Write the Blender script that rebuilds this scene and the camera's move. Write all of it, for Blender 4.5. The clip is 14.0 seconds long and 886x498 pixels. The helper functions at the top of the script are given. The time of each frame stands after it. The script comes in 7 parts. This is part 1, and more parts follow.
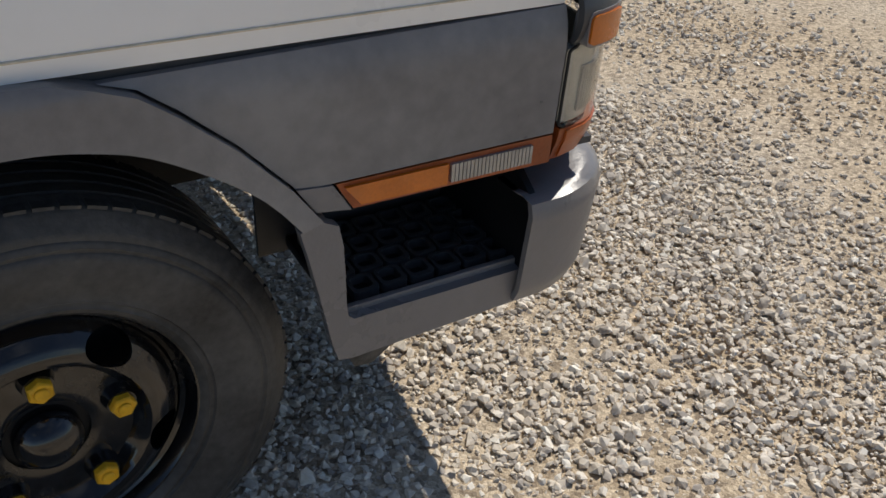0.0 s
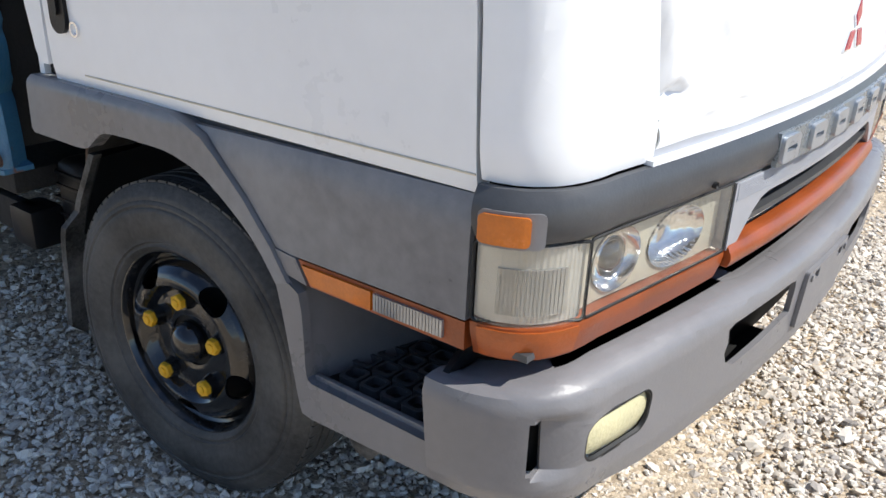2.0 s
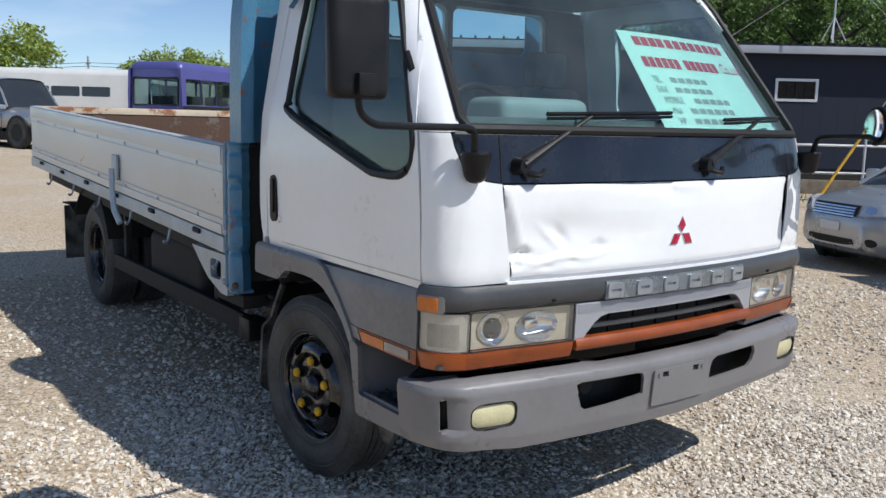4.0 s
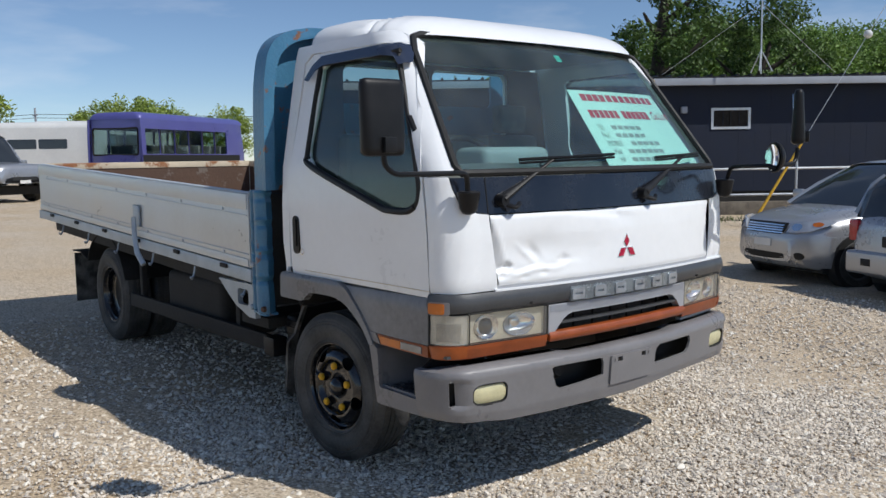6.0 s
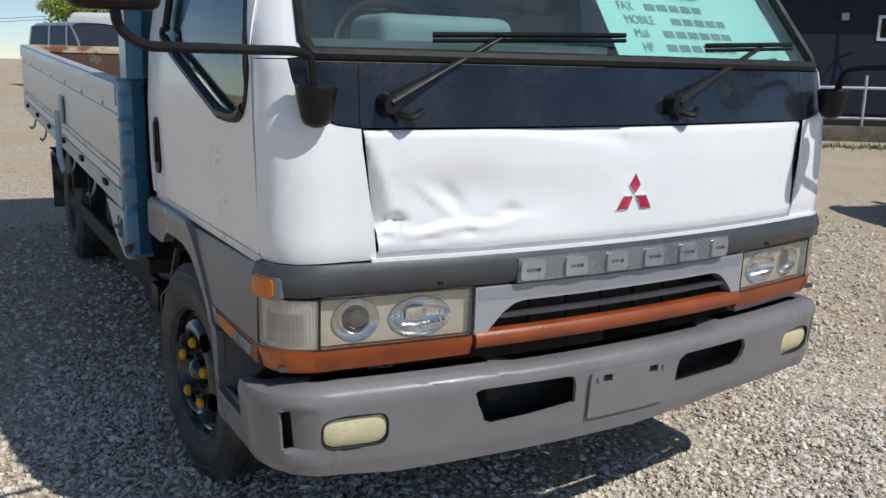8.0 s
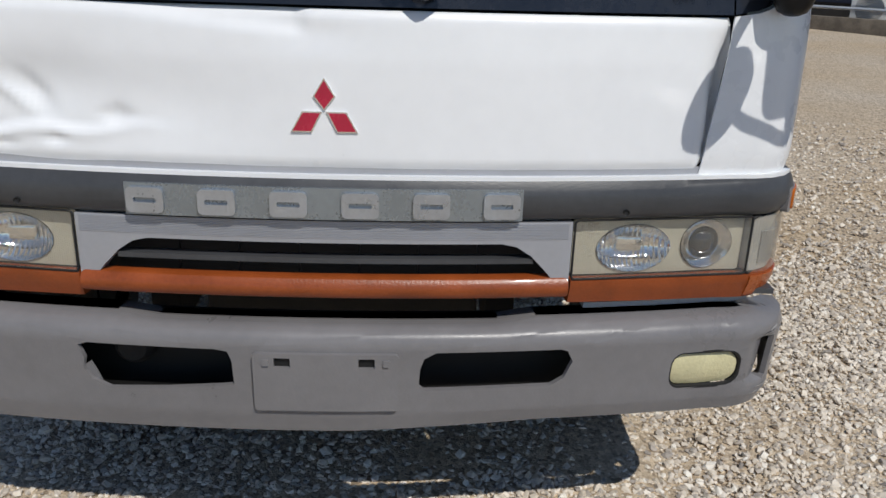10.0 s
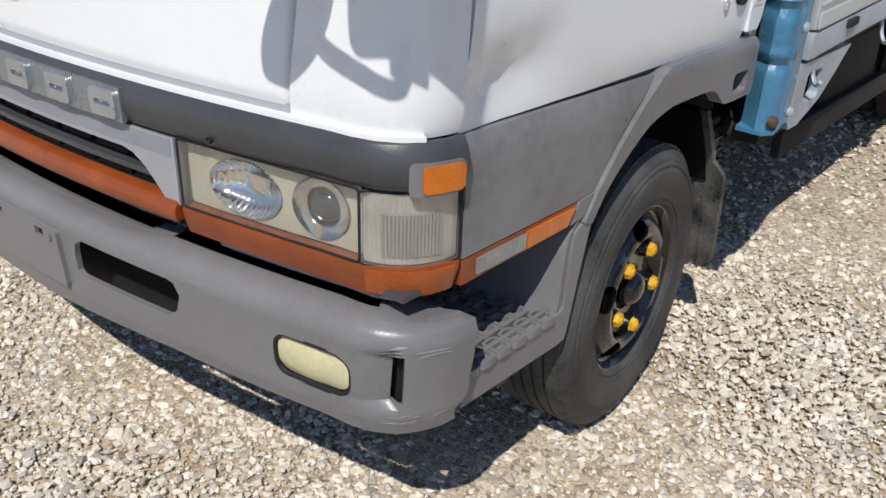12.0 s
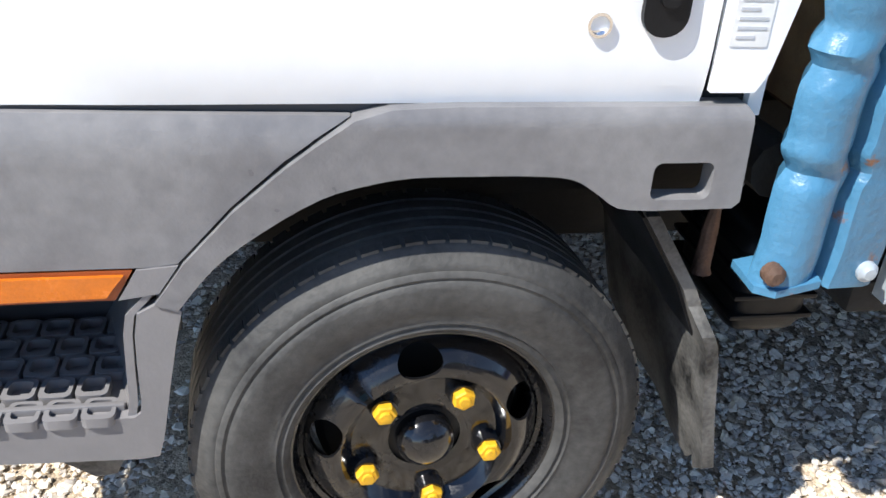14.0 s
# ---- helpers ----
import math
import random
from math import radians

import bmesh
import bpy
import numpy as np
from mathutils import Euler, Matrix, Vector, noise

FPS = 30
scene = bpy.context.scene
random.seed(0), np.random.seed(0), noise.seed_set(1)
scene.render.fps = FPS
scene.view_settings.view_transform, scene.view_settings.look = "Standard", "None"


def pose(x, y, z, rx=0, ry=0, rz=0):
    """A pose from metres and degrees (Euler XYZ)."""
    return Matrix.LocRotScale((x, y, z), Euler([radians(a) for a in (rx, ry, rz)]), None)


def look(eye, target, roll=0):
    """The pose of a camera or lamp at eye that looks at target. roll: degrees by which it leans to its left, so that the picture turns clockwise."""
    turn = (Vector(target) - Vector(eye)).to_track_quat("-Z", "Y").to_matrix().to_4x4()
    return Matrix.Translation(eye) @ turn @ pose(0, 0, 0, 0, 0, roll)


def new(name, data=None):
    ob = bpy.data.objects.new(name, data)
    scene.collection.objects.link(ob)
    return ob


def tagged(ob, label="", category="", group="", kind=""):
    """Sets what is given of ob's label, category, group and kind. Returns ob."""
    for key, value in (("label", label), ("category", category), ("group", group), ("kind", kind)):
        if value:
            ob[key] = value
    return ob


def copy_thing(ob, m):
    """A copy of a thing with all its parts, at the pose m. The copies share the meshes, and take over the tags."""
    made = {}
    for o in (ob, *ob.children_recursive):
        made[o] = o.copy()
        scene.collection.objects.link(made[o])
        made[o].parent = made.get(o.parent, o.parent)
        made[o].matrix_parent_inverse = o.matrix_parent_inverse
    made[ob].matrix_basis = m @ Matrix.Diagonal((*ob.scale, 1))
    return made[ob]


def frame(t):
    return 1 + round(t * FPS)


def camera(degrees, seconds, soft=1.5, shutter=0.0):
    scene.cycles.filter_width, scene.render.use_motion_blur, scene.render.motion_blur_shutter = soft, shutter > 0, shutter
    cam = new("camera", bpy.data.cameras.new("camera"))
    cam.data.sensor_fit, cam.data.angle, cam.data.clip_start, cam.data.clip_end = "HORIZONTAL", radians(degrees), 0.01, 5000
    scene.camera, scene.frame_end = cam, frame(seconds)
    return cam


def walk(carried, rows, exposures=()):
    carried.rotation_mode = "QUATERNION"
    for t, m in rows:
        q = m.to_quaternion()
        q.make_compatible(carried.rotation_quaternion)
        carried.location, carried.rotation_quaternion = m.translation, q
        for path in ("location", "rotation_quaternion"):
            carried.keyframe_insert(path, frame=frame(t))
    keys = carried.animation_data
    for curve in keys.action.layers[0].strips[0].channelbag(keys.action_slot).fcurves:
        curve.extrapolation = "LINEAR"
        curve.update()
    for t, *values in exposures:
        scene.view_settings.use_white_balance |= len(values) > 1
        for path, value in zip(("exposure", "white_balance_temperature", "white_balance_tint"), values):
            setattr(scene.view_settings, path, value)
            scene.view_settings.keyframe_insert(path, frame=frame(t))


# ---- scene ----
cam = camera(54.0, 14.0)
PATH = [
    (0, (0.018, -1.964, 1.307), (0.89, -0.56, 0.181), 3.5),
    (0.5, (0.357, -1.993, 1.283), (0.743, -0.356, 0.2), 0.7),
    (1, (0.734, -1.998, 1.274), (0.581, -0.3, 0.229), 0.1),
    (1.5, (1.089, -1.958, 1.263), (0.403, -0.341, 0.308), 0.4),
    (2, (1.499, -1.948, 1.302), (0.352, -0.498, 0.54), 1.2),
    (2.5, (1.955, -2.126, 1.348), (0.567, -0.813, 0.758), 1.8),
    (3, (2.375, -2.33, 1.405), (0.861, -1.091, 0.988), 1.5),
    (3.2, (2.534, -2.375, 1.418), (0.988, -1.166, 1.036), 2.0),
    (5.3, (3.629, -3.111, 1.48), (2.023, -1.936, 1.28), -0.0),
    (5.5, (3.672, -3.199, 1.494), (2.09, -1.989, 1.31), -0.9),
    (6, (3.62, -3.207, 1.48), (2.076, -1.953, 1.274), -0.9),
    (6.5, (3.407, -2.923, 1.429), (1.859, -1.686, 1.161), 0.0),
    (7, (3.146, -2.562, 1.391), (1.588, -1.348, 1.076), 0.1),
    (7.2, (3.046, -2.382, 1.402), (1.477, -1.182, 1.09), 0.1),
    (9.3, (2.728, -0.505, 1.388), (0.884, -0.107, 0.724), 2.3),
    (9.5, (2.691, -0.324, 1.39), (0.834, 0.001, 0.723), 2.2),
    (10, (2.668, 0.192, 1.359), (0.78, 0.255, 0.702), 1.9),
    (10.5, (2.51, 0.644, 1.354), (0.64, 0.458, 0.668), 1.4),
    (11, (2.334, 1.074, 1.36), (0.555, 0.548, 0.612), 0.8),
    (11.5, (2.137, 1.467, 1.349), (0.513, 0.637, 0.53), 2.2),
    (12, (1.826, 1.793, 1.348), (0.411, 0.675, 0.483), 3.1),
    (12.5, (1.47, 2.061, 1.325), (0.335, 0.675, 0.435), 3.0),
    (13, (1.023, 2.142, 1.32), (0.148, 0.594, 0.404), 2.5),
    (13.5, (0.573, 2.174, 1.3), (0.011, 0.52, 0.327), 2.9),
    (14, (0.192, 2.021, 1.299), (-0.127, 0.308, 0.317), 3.5),
]
EXPOSURES = [(0.0, -0.38, 6750, 10), (0.5, 0.30, 6300, 10), (1.0, 0.55, 6250, 10), (2.0, 0.44, 6250, 10), (2.5, 0.02, 6200, 10), (3.0, -0.05, 6150, 10), (5.5, -0.36, 6200, 10), (7.2, -0.33, 6200, 10),
             (9.5, -0.64, 6300, 10), (10.5, -0.54, 6350, 10), (12.0, -0.23, 6350, 10), (13.0, 0.26, 6350, 10), (14.0, 0.82, 6250, 10)]
walk(cam, [(t, look(eye, target, roll)) for t, eye, target, roll in PATH], EXPOSURES)

# ---- daylight ----
SUN_DIR = Vector((0.765, 0.365, 1.0)).normalized()
world = bpy.data.worlds.new("sky")
scene.world = world
world.use_nodes = True
wn, wl = world.node_tree.nodes, world.node_tree.links
wn.clear()
w_out, w_bg, w_sky = wn.new("ShaderNodeOutputWorld"), wn.new("ShaderNodeBackground"), wn.new("ShaderNodeTexSky")
w_sky.sky_type, w_sky.sun_disc = "NISHITA", False
w_sky.sun_elevation = math.asin(SUN_DIR.z)
w_sky.sun_rotation = math.atan2(SUN_DIR.x, SUN_DIR.y)
w_sky.altitude = 2500
w_sky.air_density, w_sky.dust_density, w_sky.ozone_density = 1.0, 0.0, 2.4
w_bg.inputs["Strength"].default_value = 0.122
# thin cirrus over the blue
w_co, w_map, w_noise, w_ramp, w_mix = (wn.new("ShaderNodeTexCoord"), wn.new("ShaderNodeMapping"), wn.new("ShaderNodeTexNoise"),
                                       wn.new("ShaderNodeValToRGB"), wn.new("ShaderNodeMixRGB"))
w_map.inputs["Scale"].default_value = (1.2, 1.2, 5.0)
w_map.inputs["Rotation"].default_value = (0.12, 0.1, 0.3)
w_noise.inputs["Scale"].default_value, w_noise.inputs["Detail"].default_value, w_noise.inputs["Roughness"].default_value = 1.6, 6.0, 0.55
w_ramp.color_ramp.elements[0].position, w_ramp.color_ramp.elements[1].position = 0.53, 0.86
w_ramp.color_ramp.elements[1].color = (0.75, 0.75, 0.75, 1)
w_mix.inputs["Color2"].default_value = (8.5, 8.8, 9.2, 1)
wl.new(w_co.outputs["Generated"], w_map.inputs["Vector"])
wl.new(w_map.outputs["Vector"], w_noise.inputs["Vector"])
wl.new(w_noise.outputs["Fac"], w_ramp.inputs["Fac"])
wl.new(w_ramp.outputs["Color"], w_mix.inputs["Fac"])
wl.new(w_sky.outputs["Color"], w_mix.inputs["Color1"])
wl.new(w_mix.outputs["Color"], w_bg.inputs["Color"])
wl.new(w_bg.outputs["Background"], w_out.inputs["Surface"])
sun = new("sun", bpy.data.lights.new("sun", "SUN"))
sun.data.energy, sun.data.angle, sun.data.color = 4.6, radians(0.53), (1.0, 0.955, 0.88)
sun.matrix_world = look(SUN_DIR * 40, (0, 0, 0))

# ---- materials ----
def mat(name, color, rough=0.5, metal=0.0, var=0.12, scale=6.0, bump=0.0, bump_scale=60.0, second=None, spots=0.0, coat=0.0, spec=0.5,
        alpha=1.0, trans=0.0, ior=1.45, rough_var=0.1):
    """A painted or natural surface: two scales of colour change, uneven gloss, and fine relief."""
    m = bpy.data.materials.new(name)
    m.use_nodes = True
    n, l = m.node_tree.nodes, m.node_tree.links
    b = n["Principled BSDF"]
    b.inputs["Metallic"].default_value, b.inputs["IOR"].default_value = metal, ior
    b.inputs["Specular IOR Level"].default_value, b.inputs["Coat Weight"].default_value = spec, coat
    b.inputs["Coat Roughness"].default_value = 0.06
    b.inputs["Transmission Weight"].default_value, b.inputs["Alpha"].default_value = trans, alpha
    co = n.new("ShaderNodeTexCoord")
    big, fine = n.new("ShaderNodeTexNoise"), n.new("ShaderNodeTexNoise")
    big.inputs["Scale"].default_value, big.inputs["Detail"].default_value = scale, 5.0
    fine.inputs["Scale"].default_value, fine.inputs["Detail"].default_value = scale * 14, 3.0
    for t in (big, fine):
        l.new(co.outputs["Object"], t.inputs["Vector"])
    add = n.new("ShaderNodeMath")
    add.operation = "MULTIPLY_ADD"
    add.inputs[1].default_value = 0.35
    l.new(fine.outputs["Fac"], add.inputs[0])
    l.new(big.outputs["Fac"], add.inputs[2])
    ramp = n.new("ShaderNodeValToRGB")
    c2 = second or tuple(min(1.0, c * (1 + var)) for c in color)
    c1 = tuple(c * (1 - var) for c in color) if not second else color
    ramp.color_ramp.elements[0].position, ramp.color_ramp.elements[1].position = 0.5, 0.85
    ramp.color_ramp.elements[0].color, ramp.color_ramp.elements[1].color = (*c1, 1), (*c2, 1)
    l.new(add.outputs[0], ramp.inputs["Fac"])
    l.new(ramp.outputs["Color"], b.inputs["Base Color"])
    ro = n.new("ShaderNodeMapRange")
    ro.inputs["From Min"].default_value, ro.inputs["From Max"].default_value = 0.4, 0.95
    ro.inputs["To Min"].default_value, ro.inputs["To Max"].default_value = max(0.0, rough - rough_var * 0.5), min(1.0, rough + rough_var)
    l.new(add.outputs[0], ro.inputs["Value"])
    l.new(ro.outputs["Result"], b.inputs["Roughness"])
    if bump:
        bn, bt = n.new("ShaderNodeBump"), n.new("ShaderNodeTexNoise")
        bt.inputs["Scale"].default_value, bt.inputs["Detail"].default_value = bump_scale, 4.0
        bn.inputs["Strength"].default_value, bn.inputs["Distance"].default_value = bump, 0.01
        l.new(co.outputs["Object"], bt.inputs["Vector"])
        l.new(bt.outputs["Fac"], bn.inputs["Height"])
        l.new(bn.outputs["Normal"], b.inputs["Normal"])
    return m


def worn(name, color, under, amount=0.5, scale=9.0, rough=0.4, under_rough=0.8, metal=0.0, coat=0.0, bump=0.15):
    """Paint that has flaked or rusted through in patches."""
    m = mat(name, color, rough, metal, 0.1, scale * 0.6, bump, scale * 6, coat=coat)
    n, l = m.node_tree.nodes, m.node_tree.links
    b = n["Principled BSDF"]
    base = b.inputs["Base Color"].links[0].from_socket
    co, t, r, mix = n.new("ShaderNodeTexCoord"), n.new("ShaderNodeTexNoise"), n.new("ShaderNodeValToRGB"), n.new("ShaderNodeMixRGB")
    t.inputs["Scale"].default_value, t.inputs["Detail"].default_value, t.inputs["Roughness"].default_value = scale, 8.0, 0.65
    edge = 0.75 - 0.3 * amount
    r.color_ramp.elements[0].position, r.color_ramp.elements[1].position = edge, edge + 0.05
    l.new(co.outputs["Object"], t.inputs["Vector"])
    l.new(t.outputs["Fac"], r.inputs["Fac"])
    l.new(r.outputs["Color"], mix.inputs["Fac"])
    l.new(base, mix.inputs["Color1"])
    mix.inputs["Color2"].default_value = (*under, 1)
    l.new(mix.outputs["Color"], b.inputs["Base Color"])
    return m


def glass(name, tint=(1, 1, 1), rough=0.0, see=0.9, dust_haze=0.0):
    """A thin pane: mirror gloss at grazing angles over tinted clear glass, under a pale film for dust and glare."""
    m = bpy.data.materials.new(name)
    m.use_nodes = True
    n, l = m.node_tree.nodes, m.node_tree.links
    n.clear()
    out, mix, clear, gloss, fr = (n.new("ShaderNodeOutputMaterial"), n.new("ShaderNodeMixShader"), n.new("ShaderNodeBsdfTransparent"),
                                  n.new("ShaderNodeBsdfGlossy"), n.new("ShaderNodeLayerWeight"))
    clear.inputs["Color"].default_value = (*[c * see for c in tint], 1)
    gloss.inputs["Roughness"].default_value = rough
    fr.inputs["Blend"].default_value = 0.5
    pw, ml = n.new("ShaderNodeMath"), n.new("ShaderNodeMath")
    pw.operation, ml.operation = "POWER", "MULTIPLY_ADD"
    pw.inputs[1].default_value, ml.inputs[1].default_value, ml.inputs[2].default_value = 5.0, 0.9, 0.05
    l.new(fr.outputs["Facing"], pw.inputs[0])
    l.new(pw.outputs[0], ml.inputs[0])
    l.new(ml.outputs[0], mix.inputs["Fac"])
    l.new(clear.outputs[0], mix.inputs[1])
    l.new(gloss.outputs[0], mix.inputs[2])
    # uneven pale film: dust, with the sun's hazy glare painted in
    film, veil = n.new("ShaderNodeBsdfDiffuse"), n.new("ShaderNodeMixShader")
    film.inputs["Color"].default_value = (0.8, 0.79, 0.75, 1)
    co, t, mr = n.new("ShaderNodeTexCoord"), n.new("ShaderNodeTexNoise"), n.new("ShaderNodeMapRange")
    t.inputs["Scale"].default_value, t.inputs["Detail"].default_value = 5.0, 6.0
    l.new(co.outputs["Object"], t.inputs["Vector"])
    l.new(t.outputs["Fac"], mr.inputs["Value"])
    mr.inputs["From Min"].default_value, mr.inputs["From Max"].default_value = 0.3, 0.7
    mr.inputs["To Min"].default_value, mr.inputs["To Max"].default_value = dust_haze * 0.5, dust_haze * 1.5
    l.new(mr.outputs["Result"], veil.inputs["Fac"])
    l.new(mix.outputs[0], veil.inputs[1])
    l.new(film.outputs[0], veil.inputs[2])
    l.new(veil.outputs[0], out.inputs["Surface"])
    return m


M_WHITE = mat("white_paint", (0.85, 0.86, 0.865), 0.30, var=0.03, scale=1.7, coat=0.35, bump=0.02, bump_scale=6)
M_GREY = mat("grey_sprayed_paint", (0.150, 0.148, 0.154), 0.33, var=0.0, scale=2.6, second=(0.255, 0.25, 0.25), bump=0.06, bump_scale=180, rough_var=0.25)
M_BUMPER = mat("grey_bumper_paint", (0.200, 0.193, 0.195), 0.32, var=0.08, scale=3.0, bump=0.05, bump_scale=160, rough_var=0.2)
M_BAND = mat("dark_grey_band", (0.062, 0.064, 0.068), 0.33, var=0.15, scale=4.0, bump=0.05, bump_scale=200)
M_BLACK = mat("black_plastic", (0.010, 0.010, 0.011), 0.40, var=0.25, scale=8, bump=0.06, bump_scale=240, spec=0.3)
M_COWL = mat("black_cowl_paint", (0.012, 0.014, 0.020), 0.20, var=0.2, scale=5, bump=0.02, bump_scale=12, rough_var=0.2, coat=0.4)
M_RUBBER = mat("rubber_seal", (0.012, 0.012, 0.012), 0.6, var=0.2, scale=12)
M_DARK = mat("dirty_chassis", (0.018, 0.017, 0.016), 0.75, var=0.4, scale=7, bump=0.25, bump_scale=50)
M_TYRE = mat("tyre_rubber", (0.022, 0.022, 0.022), 0.62, var=0.0, scale=5, second=(0.088, 0.086, 0.081), bump=0.16, bump_scale=120)
M_RIM = mat("black_wheel_enamel", (0.007, 0.007, 0.008), 0.10, var=0.2, scale=14, bump=0.03, bump_scale=90, coat=0.6, rough_var=0.3)
M_NUT = mat("yellow_nut_paint", (0.74, 0.40, 0.015), 0.45, var=0.15, scale=60, bump=0.3, bump_scale=200)
M_CHROME = mat("chrome", (0.86, 0.86, 0.87), 0.12, 1.0, var=0.05, scale=10)
M_SILVER = mat("silver_grille_plastic", (0.42, 0.43, 0.46), 0.36, 0.35, var=0.05, scale=6)
M_BADGE = mat("satin_badge", (0.30, 0.335, 0.36), 0.26, 0.6, var=0.08, scale=12)
M_ORANGE = mat("amber_lens", (0.60, 0.155, 0.010), 0.22, var=0.15, scale=14, bump=0.10, bump_scale=320, coat=0.5)
M_TERRA = mat("faded_amber_lens", (0.27, 0.060, 0.013), 0.33, var=0.2, scale=9, bump=0.1, bump_scale=200, coat=0.2)
M_AMBERMID = mat("weathered_amber_lens", (0.38, 0.085, 0.012), 0.28, var=0.15, scale=12, bump=0.1, bump_scale=260, coat=0.4)
M_CREAM = mat("yellowed_lamp_lens", (0.62, 0.57, 0.34), 0.28, var=0.12, scale=10, bump=0.2, bump_scale=150, coat=0.4)
M_LENS = glass("clear_lamp_lens", (1.0, 0.995, 0.97), 0.02, 0.97, 0.03)
M_LAMPBED = mat("yellowed_lamp_housing", (0.50, 0.475, 0.395), 0.30, 0.15, var=0.06, scale=12)
M_RIBBED = mat("ribbed_clear_lens", (0.36, 0.36, 0.35), 0.14, 0.4, var=0.12, scale=20, coat=0.5)
M_RED = mat("red_emblem_enamel", (0.43, 0.012, 0.045), 0.25, var=0.08, scale=20, coat=0.5)
M_WINDSCREEN = glass("windscreen_glass", (0.74, 0.93, 0.96), 0.0, 0.95, 0.022)
M_SIDEGLASS = glass("door_glass", (0.80, 0.90, 0.86), 0.0, 0.9, 0.012)
M_BLUE = worn("blue_paint_flaking", (0.060, 0.185, 0.305), (0.22, 0.10, 0.05), 0.47, 10.0, 0.32, coat=0.3, bump=0.3)
M_GALV = mat("pale_blue_grey_frame", (0.42, 0.47, 0.51), 0.42, 0.25, var=0.15, scale=5, bump=0.1, bump_scale=70)
M_GATE = mat("aluminium_gate_skin", (0.60, 0.62, 0.625), 0.34, 0.4, var=0.06, scale=2.2, bump=0.05, bump_scale=9, rough_var=0.2)
M_WOODBED = worn("rusty_bed_planks", (0.105, 0.062, 0.042), (0.17, 0.135, 0.11), 0.6, 5.0, 0.8, bump=0.5)
M_RUSTRAIL = worn("rusty_cream_rail", (0.62, 0.52, 0.38), (0.30, 0.12, 0.045), 0.72, 3.0, 0.6, bump=0.3)
M_BOARD = mat("plywood_edge", (0.40, 0.29, 0.17), 0.7, var=0.2, scale=20, bump=0.2, bump_scale=90)
M_SEAT = mat("grey_seat_cloth", (0.16, 0.17, 0.17), 0.9, var=0.2, scale=20)
M_DASH = mat("grey_dashboard_plastic", (0.36, 0.38, 0.35), 0.6, var=0.08, scale=9, bump=0.1, bump_scale=200)
M_LINING = mat("dark_cab_lining", (0.045, 0.047, 0.050), 0.85, var=0.2, scale=5)
M_CABIN = mat("cabin_lining", (0.22, 0.22, 0.20), 0.8, var=0.1, scale=6)
def fluted(m, scale=60.0, strength=0.5, direction="Y"):
    """Adds fine moulded ribs to a lamp surface."""
    n, l = m.node_tree.nodes, m.node_tree.links
    co, w, bn = n.new("ShaderNodeTexCoord"), n.new("ShaderNodeTexWave"), n.new("ShaderNodeBump")
    w.bands_direction = direction
    w.inputs["Scale"].default_value = scale
    bn.inputs["Strength"].default_value, bn.inputs["Distance"].default_value = strength, 0.004
    l.new(co.outputs["Object"], w.inputs["Vector"])
    l.new(w.outputs["Fac"], bn.inputs["Height"])
    l.new(bn.outputs["Normal"], n["Principled BSDF"].inputs["Normal"])
    return m


M_FLUTED = fluted(mat("fluted_reflector", (0.92, 0.93, 0.95), 0.05, 1.0, var=0.04, scale=15), 30.0, 0.35)
M_BLOCK = mat("satin_chrome", (0.50, 0.53, 0.57), 0.30, 0.7, var=0.1, scale=10)
M_CORNERLAMP = fluted(mat("clear_corner_lens", (0.46, 0.455, 0.43), 0.16, 0.3, var=0.15, scale=16, coat=0.6), 40.0, 0.25)
M_SCUFF = mat("scraped_plastic", (0.30, 0.29, 0.28), 0.7, var=0.2, scale=40)
fluted(M_LAMPBED, 70.0, 0.16)
M_VISOR = mat("smoked_visor", (0.035, 0.045, 0.075), 0.12, var=0.1, scale=6, coat=0.8)
M_DUSTLINE = mat("dusty_cream_fold", (0.62, 0.56, 0.44), 0.7, var=0.2, scale=12)
M_RUST = mat("rusty_iron", (0.13, 0.075, 0.05), 0.75, var=0.35, scale=18, bump=0.4, bump_scale=90)
M_FLAP = mat("dusty_black_flap", (0.010, 0.010, 0.010), 0.6, second=(0.15, 0.145, 0.135), scale=9, bump=0.2, bump_scale=60)


# ---- building tools ----
def part(name, bm, material, parent=None, label="", angle=35, smooth=True):
    """Links a bmesh as one mesh object under a thing or a part."""
    me = bpy.data.meshes.new(name)
    bmesh.ops.recalc_face_normals(bm, faces=bm.faces)
    bm.to_mesh(me)
    bm.free()
    for m in (material if isinstance(material, (list, tuple)) else [material]):
        me.materials.append(m)
    if smooth:
        me.shade_smooth()
        me.set_sharp_from_angle(angle=radians(angle))
    ob = new(name, me)
    if parent is not None:
        ob.parent = parent
    if label:
        ob["label"] = label
    return ob


def thing(name, label, category, at=(0, 0, 0), turn=0, group="", kind=""):
    ob = new(name)
    ob.matrix_world = pose(*at, 0, 0, turn)
    ob.empty_display_size = 0.2
    return tagged(ob, label, category, group, kind)


def add_box(bm, x0, x1, y0, y1, z0, z1, bevel=0.0, m=None, seg=2):
    r = bmesh.ops.create_cube(bm, size=1.0)
    v = r["verts"]
    mat4 = Matrix.Translation(((x0 + x1) / 2, (y0 + y1) / 2, (z0 + z1) / 2)) @ Matrix.Diagonal((abs(x1 - x0), abs(y1 - y0), abs(z1 - z0), 1))
    bmesh.ops.transform(bm, matrix=(m @ mat4) if m else mat4, verts=v)
    if bevel:
        e = list({e for w in v for e in w.link_edges})
        bmesh.ops.bevel(bm, geom=e, offset=bevel, segments=seg, profile=0.6, affect="EDGES")
    return bm


